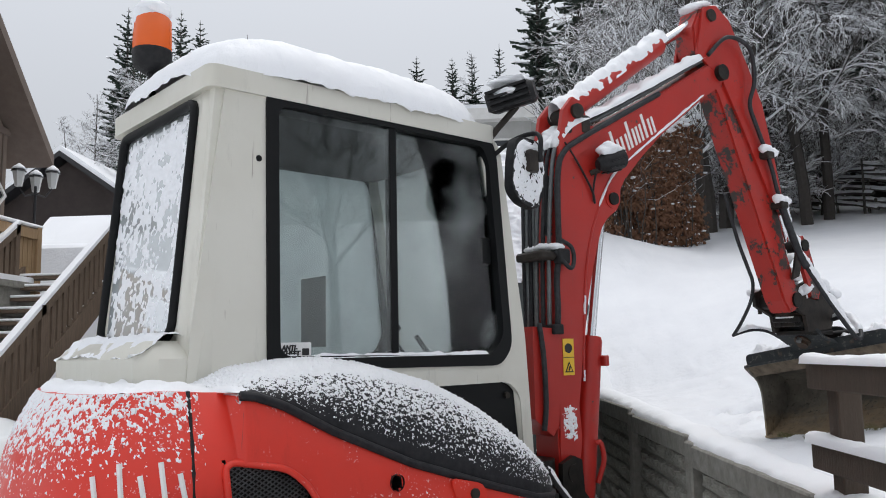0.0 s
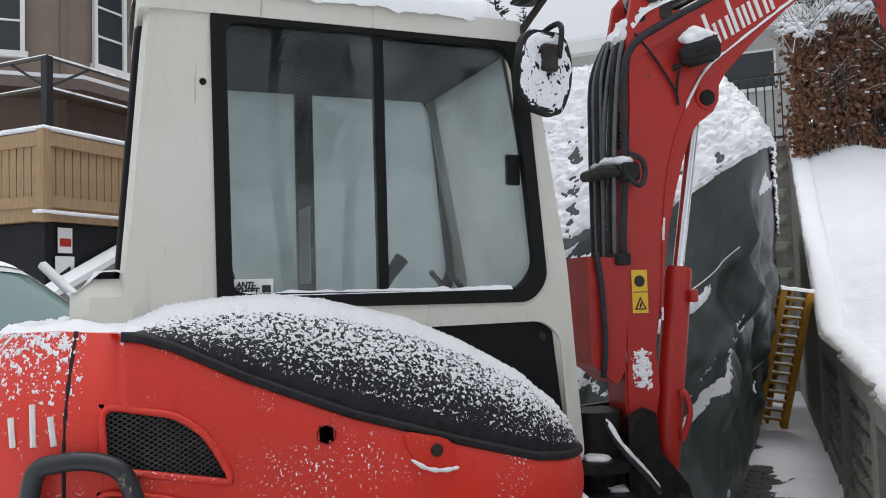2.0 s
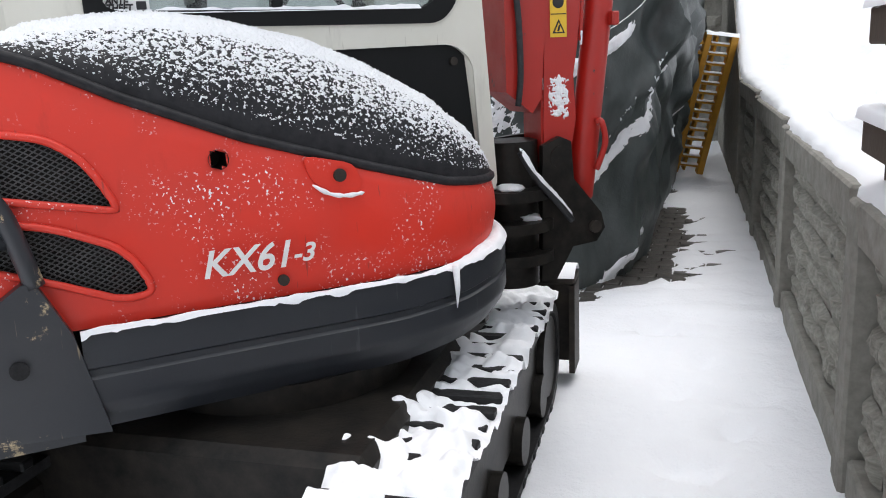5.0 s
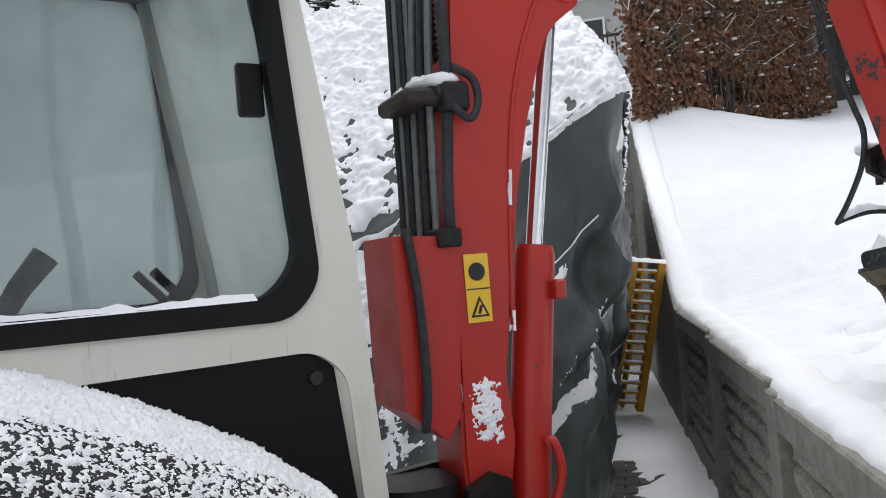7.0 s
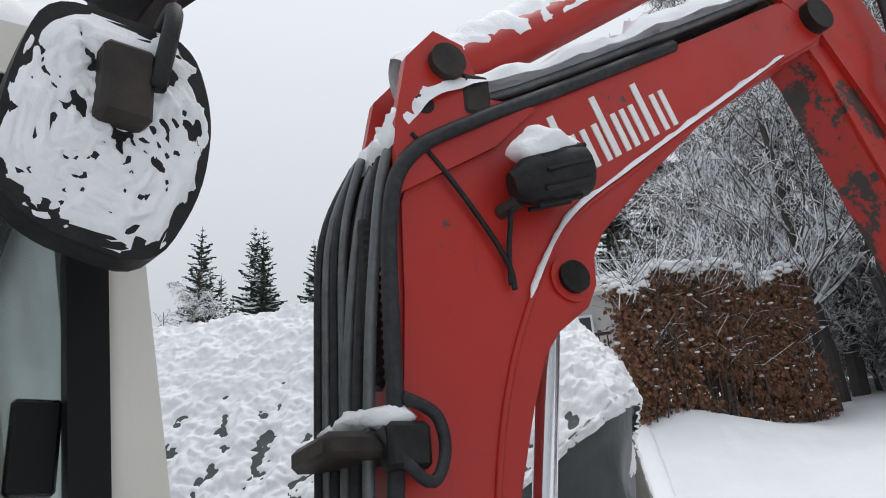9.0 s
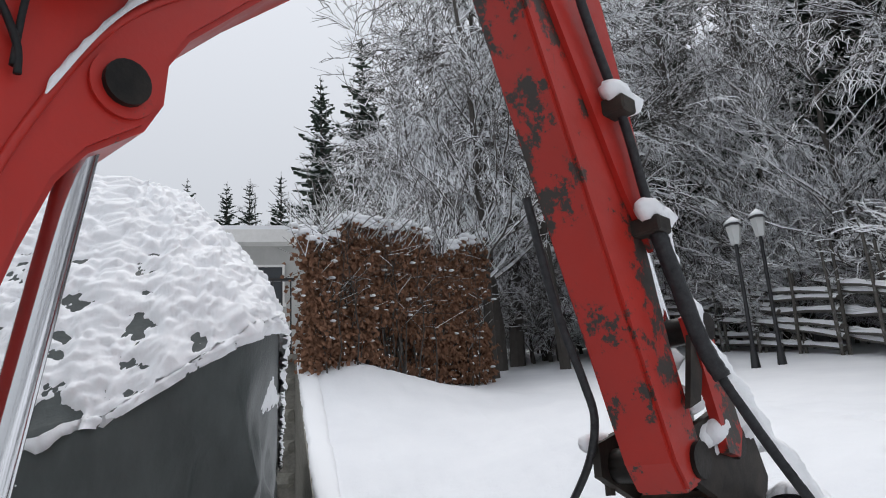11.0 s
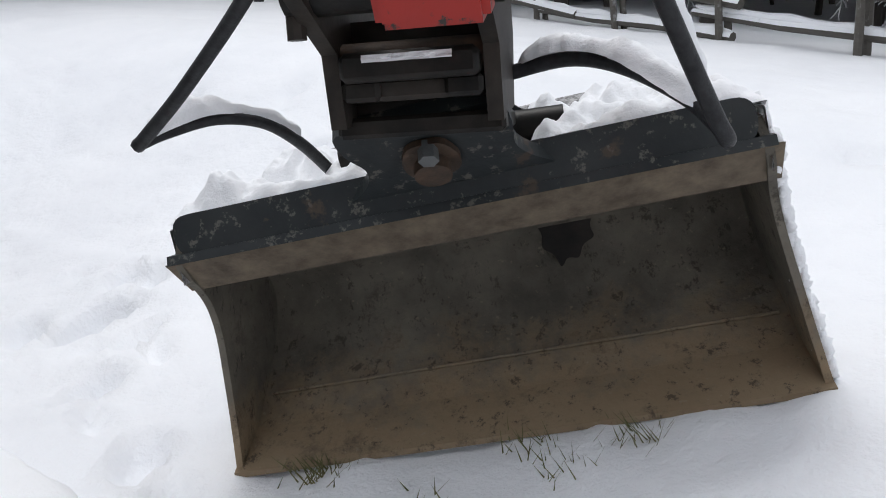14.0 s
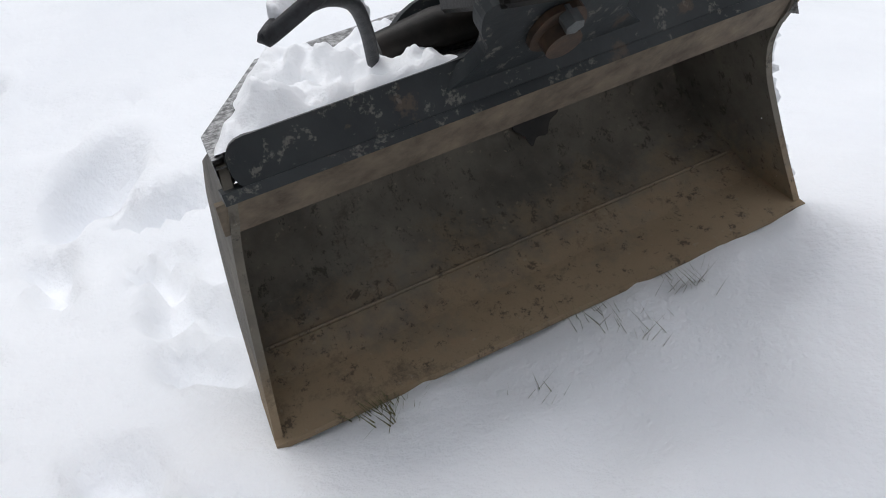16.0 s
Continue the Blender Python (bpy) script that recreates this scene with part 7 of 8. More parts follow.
# ---- boat under a tarpaulin ----
def tarp_rings(u):
    """Foot, eave and ridge of the cover at u along its front, corner and right side."""
    if u < 0.45:
        x = -2.1 + 2.6 * u / 0.45
        k = smooth_step(-0.4, 0.5, x)
        return Vector((x, 6.0 + 0.05 * k, 0.0)), Vector((x + 0.12 * k, 6.12 + 0.03 * k, 1.80 + 0.35 * k)), Vector((min(x, 0.58) - 0.1 * k, 7.05, 3.27))
    if u < 0.60:
        t = (u - 0.45) / 0.15
        return (Vector((0.5, 6.05, 0)).lerp(Vector((0.79, 7.0, 0)), t) + Vector((0.07, -0.05, 0)) * math.sin(math.pi * t),
                Vector((0.62, 6.15, 2.15)).lerp(Vector((1.16, 6.95, 2.60)), t) + Vector((0.17, -0.15, 0.10)) * math.sin(math.pi * t),
                Vector((0.48, 7.05, 3.27)).lerp(Vector((0.60, 7.35, 3.28)), t))
    t = (u - 0.60) / 0.40
    y = 7.0 + 5.7 * t
    return Vector((0.80, y, 0)), Vector((1.16 - 0.14 * t, y - 0.05 * (1 - t), 2.60 - 0.35 * t)), Vector((0.60 - 0.3 * t, y + 0.35 * (1 - t), 3.28 - 0.1 * t))


def tarp_fn(u, v):
    b, e, r = tarp_rings(u)
    if v < 0.58:
        k = v / 0.58
        p = b.lerp(e, k ** 0.85)
        f = 0.085 * math.sin(math.pi * min(1, k + 0.08))
        w = fbm(u * 14 + k * 3.5, k * 1.3, 1.0, 3) * f * 1.3 + 0.5 * f * math.sin(u * 60 + k * 10 + 4 * fbm(u * 6, k * 2)) + 0.25 * f * math.sin(v * 52 - u * 38) + 0.9 * f * (1 - abs(math.sin(v * 11 - u * 17 + 1.8 * fbm(u * 7, v * 3, 6.0)))) ** 4 + 0.6 * f * (1 - abs(math.sin(v * 5 + u * 31 + 1.5 * fbm(u * 5, v * 4, 2.0)))) ** 5
        return p + Vector((w * (1 if u > 0.5 else 0.3), -w * (0.3 if u > 0.6 else 1), 0))
    k = (v - 0.58) / 0.42
    p = e.lerp(r, k)
    p.z += 0.10 * math.sin(math.pi * k) + 0.02 * fbm(p.x * 3, p.y * 3)
    if k < 0.1:
        p.z -= 0.03 * (0.1 - k) * 10
    return p


def tarp_pn(u, v):
    e = 0.004
    a = tarp_fn(min(1, u + e), v) - tarp_fn(max(0, u - e), v)
    b = tarp_fn(u, min(1, v + e)) - tarp_fn(u, max(0, v - e))
    n = a.cross(b)
    return tarp_fn(u, v), n.normalized() if n.length > 1e-9 else Vector((0, 0, 1))


boat = thing("covered_boat", "boat on the yard wrapped in a sagging grey tarpaulin", "boat cover")
part("tarpaulin", MB().grid(tarp_fn, 260, 90), M_TARP, boat, "creased grey-green tarpaulin", None, "all")
part("tarpaulin_top", MB().grid(lambda u, v: tarp_rings(u)[2].lerp(Vector((-0.9, 9.5, 3.3)), v), 60, 2), M_TARP, boat, "", None, "all")
rope = [tarp_fn(0.1 + 0.42 * k / 30, 0.43 - 0.04 * math.sin(k * 0.3)) + Vector((0.02, -0.02, 0)) for k in range(31)]
part("rope", MB().tube(rope, 0.004, 5), M_WHITEINK, boat, "thin pale rope")


def roof_cover(u, v):
    p = tarp_fn(u, v)
    ribs = 0.55 * math.sin(p.x * 26 + 0.8 * fbm(p.x * 3, p.z * 3)) if u < 0.5 else 0.0
    low = smooth_step(0.95, 0.72, v)
    return 0.98 + ribs * low - 0.35 * low + 1.0 * smooth_step(0.80, 0.95, v) + 0.7 * smooth_step(0.42, 0.58, u) - 1.6 * smooth_step(0.61, 0.585, v) * (1 if u < 0.44 else 0.1)


def wall_cover(u, v):
    front = smooth_step(0.45, 0.34, u)
    a = -0.6 + 1.5 * smooth_step(0.34, 0.42, v) * smooth_step(0.56, 0.52, v) + 1.0 * smooth_step(0.0, 0.4, fbm(u * 22, v * 5, 9.0)) - 1.2 * smooth_step(0.2, 0.08, v)
    s = math.sin(v * 30 - u * 22 + 2.4 * fbm(u * 5, v * 3))
    b = -2.0 + 2.5 * smooth_step(0.80, 1.0, s) * smooth_step(-0.15, 0.25, fbm(u * 9, v * 7, 4.0)) + 0.5 * smooth_step(0.55, 0.45, u)
    return b + (a - b) * front


snow_skin("tarp_snow", lambda u, v: tarp_pn(u, 0.565 + 0.43 * v), 520, 200, lambda u, v: roof_cover(u, 0.565 + 0.43 * v), 0.028, 13.0, None, "lumpy snow on the tarpaulin cover", None, 0.0, 0.5)
snow_skin("tarp_streak_snow", lambda u, v: tarp_pn(u, 0.57 * v), 460, 220, lambda u, v: wall_cover(u, 0.57 * v), 0.013, 22.0, None, "streaks of snow in the tarpaulin folds", None, 0.0, 0.7)

# ---- yellow steel rack leaning on the wall ----
d_ = Vector((0.33, -0.33, 1.45)).normalized()
w_ = Vector((0.93, 0.28, -0.15)).normalized()
w_ = (w_ - d_ * w_.dot(d_)).normalized()
n_ = d_.cross(w_)
MR = Matrix((( w_.x, n_.x, d_.x, 1.05), (w_.y, n_.y, d_.y, 10.69), (w_.z, n_.z, d_.z, 0.05), (0, 0, 0, 1)))
rack = thing("yellow_rack", "yellow steel ladder rack leaning on the retaining wall", "rack", MR)
part("rail", MB().box(-0.035, 0.035, -0.05, 0.05, 0, 1.54, None, 0.006), M_YELLOW, rack)
part("rail", MB().box(-0.30, -0.24, -0.05, 0.05, 0, 1.54, None, 0.006), M_YELLOW, rack)
part("rail", MB().box(-0.19, -0.16, -0.02, 0.09, 0.02, 1.52, None, 0.006), M_YELLOW, rack)
rung = mesh("rung", MB().box(-0.24, -0.035, -0.04, 0.02, -0.012, 0.012, None, 0.003), M_YELLOW)
tooth = mesh("tooth", MB().box(-0.34, -0.30, -0.03, 0.03, -0.015, 0.015, None, 0.003), M_YELLOW)
for k in range(14):
    for mm, nm in ((rung, "rung"), (tooth, "tooth")):
        ob = new(nm, mm)
        ob.parent, ob.location = rack, (0, 0, 0.09 + 0.104 * k)
rk = MB().grid(lambda u, v: (-0.30 + 0.34 * u, -0.05 + 0.10 * v, 1.54 + 0.035 * math.sin(math.pi * v) * (0.8 + 0.4 * fbm(u * 5, v))), 20, 6)
for k in range(14):
    rk.box(-0.23, -0.04, -0.045, 0.0, 0.103 + 0.104 * k, 0.115 + 0.104 * k, None, 0.004)
thing("rack_snow", "snow on the rungs of the rack", "snow", MR, "", "stuff", rk, M_SNOW, "all")


# ---- houses ----
def window_part(parent, m, w, h, cols, rows_):
    wf = part("window", MB().box(-w / 2, w / 2, -0.02, 0.0, 0, h), M_PANE, parent, "", m)
    t = 0.06
    for a in (MB().box(-w / 2 - t, -w / 2, -0.06, 0.0, -t, h + t), MB().box(w / 2, w / 2 + t, -0.06, 0.0, -t, h + t), MB().box(-w / 2, w / 2, -0.06, 0.0, h, h + t)):
        part("frame", a, M_TRIMWHITE, wf)
    part("sill", MB().box(-w / 2 - 0.1, w / 2 + 0.1, -0.10, 0.0, -t - 0.03, 0.0), M_TRIMWHITE, wf)
    for i in range(1, cols):
        part("glazing_bar", MB().box(-w / 2 + w * i / cols - 0.015, -w / 2 + w * i / cols + 0.015, -0.04, -0.005, 0, h), M_TRIMWHITE, wf)
    for i in range(1, rows_):
        part("glazing_bar", MB().box(-w / 2, w / 2, -0.038, -0.006, h * i / rows_ - 0.015, h * i / rows_ + 0.015), M_TRIMWHITE, wf)
    return wf


house = thing("house", "taupe timber house with a gable, a bay and white windows", "house")
part("wall", MB().prism([(12.0, 0.0), (16.2, 0.0), (16.2, 6.2), (14.0, 8.6), (12.0, 6.8)], -16.0, -9.6, 0), M_CLAD, house)
board = mesh("board", MB().box(0, 0.03, -0.02, 0.02, 0, 1), M_FASCIA)
for k in range(20):
    y = 12.15 + 0.205 * k
    top = 6.75 + (y - 12.0) * 0.9 if y < 14.0 else 8.5 - (y - 14.0) * 1.09
    ob = new("board", board)
    ob.parent = house
    ob.matrix_basis = Matrix.Translation((-9.6, y, 2.8)) @ Matrix.Diagonal((1, 1, top - 2.85, 1))
part("belt_trim", MB().box(-9.6, -9.53, 12.0, 16.2, 6.2, 6.33), M_FASCIA, house)
for sg, (ya, za, yb, zb) in ((1, (14.0, 8.95, 11.5, 6.65)), (-1, (14.0, 8.95, 16.75, 5.9))):
    part("roof", MB().prism([(ya, za), (yb, zb), (yb, zb - 0.25), (ya, za - 0.25)], -16.5, -8.9, 0), M_FASCIA, house, "brown roof edge")
    part("roof_snow", MB().prism([(ya, za + 0.14), (yb, zb + 0.12), (yb, zb + 0.005), (ya, za + 0.005)], -16.4, -8.95, 0), M_SNOW, house, "snow on the roof")
part("gable_brace", MB().box(-9.05, -8.97, 13.95, 14.05, 7.7, 8.7), M_TRIMWHITE, house)
for a, b in (((14.0, 8.1), (13.2, 8.05)), ((14.0, 8.1), (14.7, 8.0)), ((14.0, 7.8), (14.45, 8.3)), ((14.0, 7.8), (13.55, 8.3))):
    part("gable_brace", MB().tube([(-9.0, *a), (-9.0, *b)], 0.035, 5), M_TRIMWHITE, house)
window_part(house, Matrix.Translation((-9.56, 13.75, 4.75)) @ Matrix.Rotation(radians(90), 4, "Z"), 1.25, 1.3, 3, 3)
window_part(house, Matrix.Translation((-9.56, 15.5, 4.75)) @ Matrix.Rotation(radians(90), 4, "Z") @ Matrix.Rotation(radians(45), 4, "Y"), 0.5, 0.5, 2, 2)
for y in (12.8, 14.6):
    window_part(house, Matrix.Translation((-9.56, y, 3.1)) @ Matrix.Rotation(radians(90), 4, "Z"), 1.3, 1.1, 2, 1)
# the bay
bc, br_ = Vector((-10.3, 10.4, 0)), 2.15
ring = [(bc.x + br_ * math.cos(radians(22.5 + 45 * k)), bc.y + br_ * math.sin(radians(22.5 + 45 * k))) for k in range(8)]
part("bay", MB().prism(ring, 2.6, 7.5, 2), M_CLAD, house)
part("bay_eave", MB().prism([(bc.x + (p[0] - bc.x) * 1.12, bc.y + (p[1] - bc.y) * 1.12) for p in ring], 7.45, 7.65, 2), M_FASCIA, house)
cone = MB()
cone.v = [(bc.x + (p[0] - bc.x) * 1.13, bc.y + (p[1] - bc.y) * 1.13, 7.655) for p in ring] + [(bc.x, bc.y, 9.6)]
cone.f = [(i, (i + 1) % 8, 8) for i in range(8)]
part("bay_roof", cone, M_SNOW, house, "snow on the bay roof")
part("bay_trim", MB().prism([(bc.x + (p[0] - bc.x) * 1.015, bc.y + (p[1] - bc.y) * 1.015) for p in ring], 6.75, 6.9, 2), M_FASCIA, house)
for k in (-2, -1, 0, 1):
    a = radians(45 * k)
    mm = Matrix.Translation((bc.x + br_ * 0.93 * math.cos(a), bc.y + br_ * 0.93 * math.sin(a), 0)) @ Matrix.Rotation(a + radians(90), 4, "Z")
    window_part(house, mm @ Matrix.Translation((0, 0, 5.2)), 0.52, 1.35, 1, 3)
    window_part(house, mm @ Matrix.Translation((0, 0, 3.0)), 0.9, 0.9, 2, 1)
for k in range(8):
    p = ring[k]
    part("bay_post", MB().tube([(p[0], p[1], 2.6), (p[0], p[1], 7.45)], 0.07, 6), M_FASCIA, house)
# red-edged lower canopy of the bay
part("canopy", MB().prism([(bc.x + (p[0] - bc.x) * 1.35, bc.y + (p[1] - bc.y) * 1.35) for p in ring], 4.55, 4.7, 2), M_FASCIA, house)
part("canopy_snow", MB().prism([(bc.x + (p[0] - bc.x) * 1.34, bc.y + (p[1] - bc.y) * 1.34) for p in ring], 4.705, 4.76, 2), M_SNOW, house)

deck = thing("deck", "raised timber deck with a plank balustrade, snow on its rail", "deck")
part("floor", MB().box(-13.0, -6.9, 8.0, 12.9, 2.62, 2.8), M_TIMBER, deck)
part("base_wall", MB().box(-13.0, -7.0, 8.1, 12.9, 0.0, 2.6), M_BLACKCLAD, deck, "black clad garage wall")
part("stone_base", MB().box(-7.3, -6.93, 9.6, 13.0, 0.0, 2.55), M_STONEWALL, deck, "grey stone block base")
for k in range(9):
    for j in range(7):
        part("stone", MB().box(-6.93, -6.885, 9.63 + 0.48 * j + (0.24 if k % 2 else 0), 10.08 + 0.48 * j + (0.24 if k % 2 else 0), 0.05 + 0.28 * k, 0.30 + 0.28 * k, None, 0.015), M_STONEWALL, deck)
plank = mesh("plank", MB().box(-0.055, 0.055, -0.012, 0.012, 2.92, 3.55), M_TIMBER)
for k in range(38):
    ob = new("plank", plank)
    ob.parent, ob.matrix_basis = deck, pose(-6.92, 8.12 + 0.126 * k, 0, 0, 0, 90)
for k in range(40):
    ob = new("plank", plank)
    ob.parent, ob.location = deck, (-7.05 - 0.126 * k, 8.02, 0)
for z0, z1 in ((2.78, 2.92), (3.52, 3.68)):
    part("rail", MB().box(-6.97, -6.87, 8.0, 12.9, z0, z1), M_TIMBER, deck)
    part("rail", MB().box(-13.0, -6.87, 7.97, 8.07, z0, z1), M_TIMBER, deck)
for x, y in ((-6.92, 8.02), (-6.92, 9.6), (-6.92, 11.2), (-6.92, 12.85), (-8.6, 8.02), (-10.3, 8.02)):
    part("post", MB().box(x - 0.06, x + 0.06, y - 0.06, y + 0.06, 2.6, 3.72, None, 0.008), M_TIMBER, deck)
part("rail_snow", MB().box(-6.98, -6.86, 7.96, 12.95, 3.70, 3.76, None, 0.02), M_SNOW, deck)
part("rail_snow", MB().box(-13.0, -6.985, 7.96, 8.08, 3.70, 3.76, None, 0.02), M_SNOW, deck)
part("edge_snow", MB().box(-6.98, -6.84, 7.9, 12.95, 2.70, 2.74, None, 0.01), M_SNOW, deck)
sg = thing("warning_sign", "small white camera warning sign on the black wall", "sign", Matrix.Translation((-6.97, 8.07, 0)), "", "", MB().box(0.0, 0.012, 0.15, 0.43, 1.75, 2.2), M_WHITEINK)
part("pictogram", MB().prism([(0.2, 1.98), (0.36, 2.08), (0.38, 2.02), (0.3, 1.96), (0.27, 1.90), (0.24, 1.96)], 0.012, 0.016, 0), M_BLACKINK, sg)
part("text_bar", MB().box(0.012, 0.016, 0.2, 0.4, 1.80, 1.82), M_BLACKINK, sg)
part("notice", MB().box(0.0, 0.012, 0.19, 0.40, 2.24, 2.55), M_WHITEINK, sg)
part("notice_panel", MB().box(0.012, 0.016, 0.21, 0.38, 2.32, 2.42), M_RED_BOOM, sg, "red panel")

# stone wall with a sloping top between the garage and the yard
ramp = thing("ramp_wall", "grey stone block wall with a sloping snowy top beside the garage", "wall", Matrix.Translation((-6.60, 0, 0)))
RAMP = [(7.18, 1.28), (10.16, 2.68), (12.19, 2.68)]
part("core", MB().prism([(7.18, 0.0)] + RAMP + [(12.19, 0.0)], -0.28, 0.0, 0), M_CONCRETE_DARK, ramp)
part("cap", MB().prism([(y, z) for y, z in RAMP] + [(y, z + 0.09) for y, z in reversed(RAMP)], -0.33, 0.06, 0), M_CONCRETE_DARK, ramp)
part("cap_snow", MB().prism([(y, z + 0.092) for y, z in RAMP] + [(y, z + 0.17) for y, z in reversed(RAMP)], -0.32, 0.05, 0), M_SNOW, ramp, "snow on the sloping cap")
part("post", MB().box(0.0, 0.06, 10.04, 10.28, 0.2, 2.68, None, 0.01), M_CONCRETE_DARK, ramp)
rnd = random.Random(14)
for r in range(9):
    y = 7.38
    while y < 11.99:
        w = rnd.choice((0.24, 0.34, 0.44))
        z = 0.45 + 0.2 * r
        if z + 0.2 < lerp_curve(RAMP, y) and not 10.02 < y + w / 2 < 10.30:
            part("stone", MB().box(0.0, rnd.uniform(0.03, 0.055), y + 0.012, y + w - 0.012, z + 0.01, z + 0.19, None, 0.014), M_STONEWALL, ramp)
        y += w

pav = thing("pavilion_frame", "bare black metal pavilion frame on the deck with snowy bars", "pavilion")
cr = [(-7.3, 8.4), (-7.3, 11.6), (-10.4, 11.6), (-10.4, 8.4)]
for i, (x, y) in enumerate(cr):
    part("post", MB().box(x - 0.05, x + 0.05, y - 0.05, y + 0.05, 2.8, 4.75), M_IRON, pav)
    q = cr[(i + 1) % 4]
    for z in (4.75, 4.35):
        part("beam", MB().tube([(x, y, z), (q[0], q[1], z)], 0.03, 6), M_POLE, pav)
    part("rafter", MB().tube([(x, y, 4.75), (-8.85, 10.0, 5.3)], 0.03, 6), M_POLE, pav)
    part("brace", MB().tube([(x, y, 4.35), (x + (q[0] - x) * 0.22, y + (q[1] - y) * 0.22, 4.75)], 0.018, 5), M_IRON, pav)
    part("brace", MB().tube([(q[0], q[1], 4.35), (q[0] + (x - q[0]) * 0.22, q[1] + (y - q[1]) * 0.22, 4.75)], 0.018, 5), M_IRON, pav)

stairs = thing("staircase", "outdoor timber staircase with snow on treads and handrail", "stairs")
for k in range(16):
    y, z = 8.5 + 0.245 * k, 0.18 * (k + 1)
    part("tread", MB().box(-6.8, -5.35, y, y + 0.27, z - 0.05, z, None, 0.006), M_STAIRWOOD, stairs)
    part("tread_snow", MB().box(-6.78, -5.37, y, y + 0.20, z + 0.001, z + 0.04, None, 0.015), M_SNOW, stairs)
for x in (-5.33, -6.84):
    part("stringer", MB().prism([(8.4, -0.1), (8.4, 0.25), (12.4, 3.05), (12.4, 2.7)], x - 0.03, x + 0.03, 0), M_STAIRWOOD, stairs)
    part("handrail", MB().prism([(8.6, 0.95), (8.6, 1.07), (12.2, 3.68), (12.2, 3.56)], x - 0.05, x + 0.05, 0), M_STAIRWOOD, stairs)
    part("handrail_snow", MB().prism([(8.6, 1.072), (8.6, 1.13), (12.2, 3.74), (12.2, 3.682)], x - 0.05, x + 0.05, 0), M_SNOW, stairs)
    for k in range(26):
        y = 8.7 + 0.135 * k
        z = (y - 8.5) * 0.73
        part("baluster", MB().box(x - 0.015, x + 0.015, y - 0.045, y + 0.045, z + 0.25, z + 0.98), M_STAIRWOOD, stairs)
    for y in (8.65, 10.3, 12.15):
        z = (y - 8.5) * 0.73
        part("newel", MB().box(x - 0.05, x + 0.05, y - 0.05, y + 0.05, 0.0, z + 1.0), M_STAIRWOOD, stairs)
pier = thing("stone_pier", "grey stone block pier beside the stairs", "pier", Matrix.Translation((-5.0, 12.9, 0)))
part("core", MB().box(-0.5, 0.5, -0.3, 0.3, 0, 3.35), M_STONEWALL, pier)
part("cap", MB().box(-0.56, 0.56, -0.36, 0.36, 3.352, 3.45, None, 0.015), M_CONCRETE_DARK, pier)
for k in range(11):
    for j in range(2):
        part("stone", MB().box(-0.49 + 0.5 * j, -0.02 + 0.5 * j, -0.34, -0.302, 0.05 + 0.3 * k, 0.32 + 0.3 * k, None, 0.015), M_STONEWALL, pier)
pg = thing("iron_railing", "black iron railing on the stone pier", "railing", Matrix.Translation((-5.0, 12.9, 3.45)))
for k in range(9):
    part("bar", MB().box(-0.4 + 0.1 * k - 0.012, -0.4 + 0.1 * k + 0.012, -0.012, 0.012, 0, 0.95), M_IRON, pg)
for z in (0.06, 0.95):
    part("rail", MB().box(-0.45, 0.45, -0.02, 0.02, z, z + 0.035), M_IRON, pg)
thing("rubbish_bag", "grey plastic rubbish bag slumped under the stairs", "bag", None, "bags under the stairs", "", MB().blob((-4.9, 10.6, 0.75), (0.35, 0.4, 0.5), 2, 14, 0.5), M_PLASTICBAG, "all")
thing("rubbish_bag", "grey plastic rubbish bag slumped under the stairs", "bag", None, "bags under the stairs", "", MB().blob((-4.7, 9.7, 0.6), (0.4, 0.4, 0.36), 5, 14, 0.5), M_RUBBER, "all")


def street_lamp(x, y, z, h, arms, label):
    l = thing("garden_lamp", label, "lamp", Matrix.Translation((x, y, z)))
    part("post", MB().tube([(0, 0, 0), (0, 0, 0.1), (0, 0, 0.35), (0, 0, 0.4), (0, 0, h)], [0.09, 0.07, 0.05, 0.032, 0.026], 10), M_IRON, l, "", None, True)
    for k in range(arms):
        a = 6.283 * k / arms
        dx, dy = (0.34 * math.cos(a), 0.34 * math.sin(a)) if arms > 1 else (0, 0)
        if arms > 1:
            part("arm", MB().tube([(0, 0, h - 0.15), (dx * 0.6, dy * 0.6, h - 0.22), (dx, dy, h - 0.06)], 0.018, 6), M_IRON, l)
        ln = part("lantern", MB().tube([(dx, dy, h - 0.05), (dx, dy, h + 0.24)], [0.07, 0.12], 6), M_LAMPGLASS, l)
        part("hood", MB().tube([(dx, dy, h + 0.24), (dx, dy, h + 0.27), (dx, dy, h + 0.38)], [0.15, 0.13, 0.02], 6), M_IRON, ln)
        part("snow", MB().tube([(dx, dy, h + 0.285), (dx, dy, h + 0.33), (dx, dy, h + 0.40)], [0.14, 0.11, 0.02], 8), M_SNOW, ln, "", None, "all")
    return l


street_lamp(-8.6, 15.6, 2.8, 2.2, 3, "black triple-lantern garden lamp post by the house")
for lx, ly, lt in ((7.88, 14.54, 5.45), (8.35, 14.6, 5.6)):
    z0 = garden_z(lx, ly)
    street_lamp(lx, ly, z0 - 0.1, lt - z0, 1, "weathered garden lantern on a post, capped with snow")


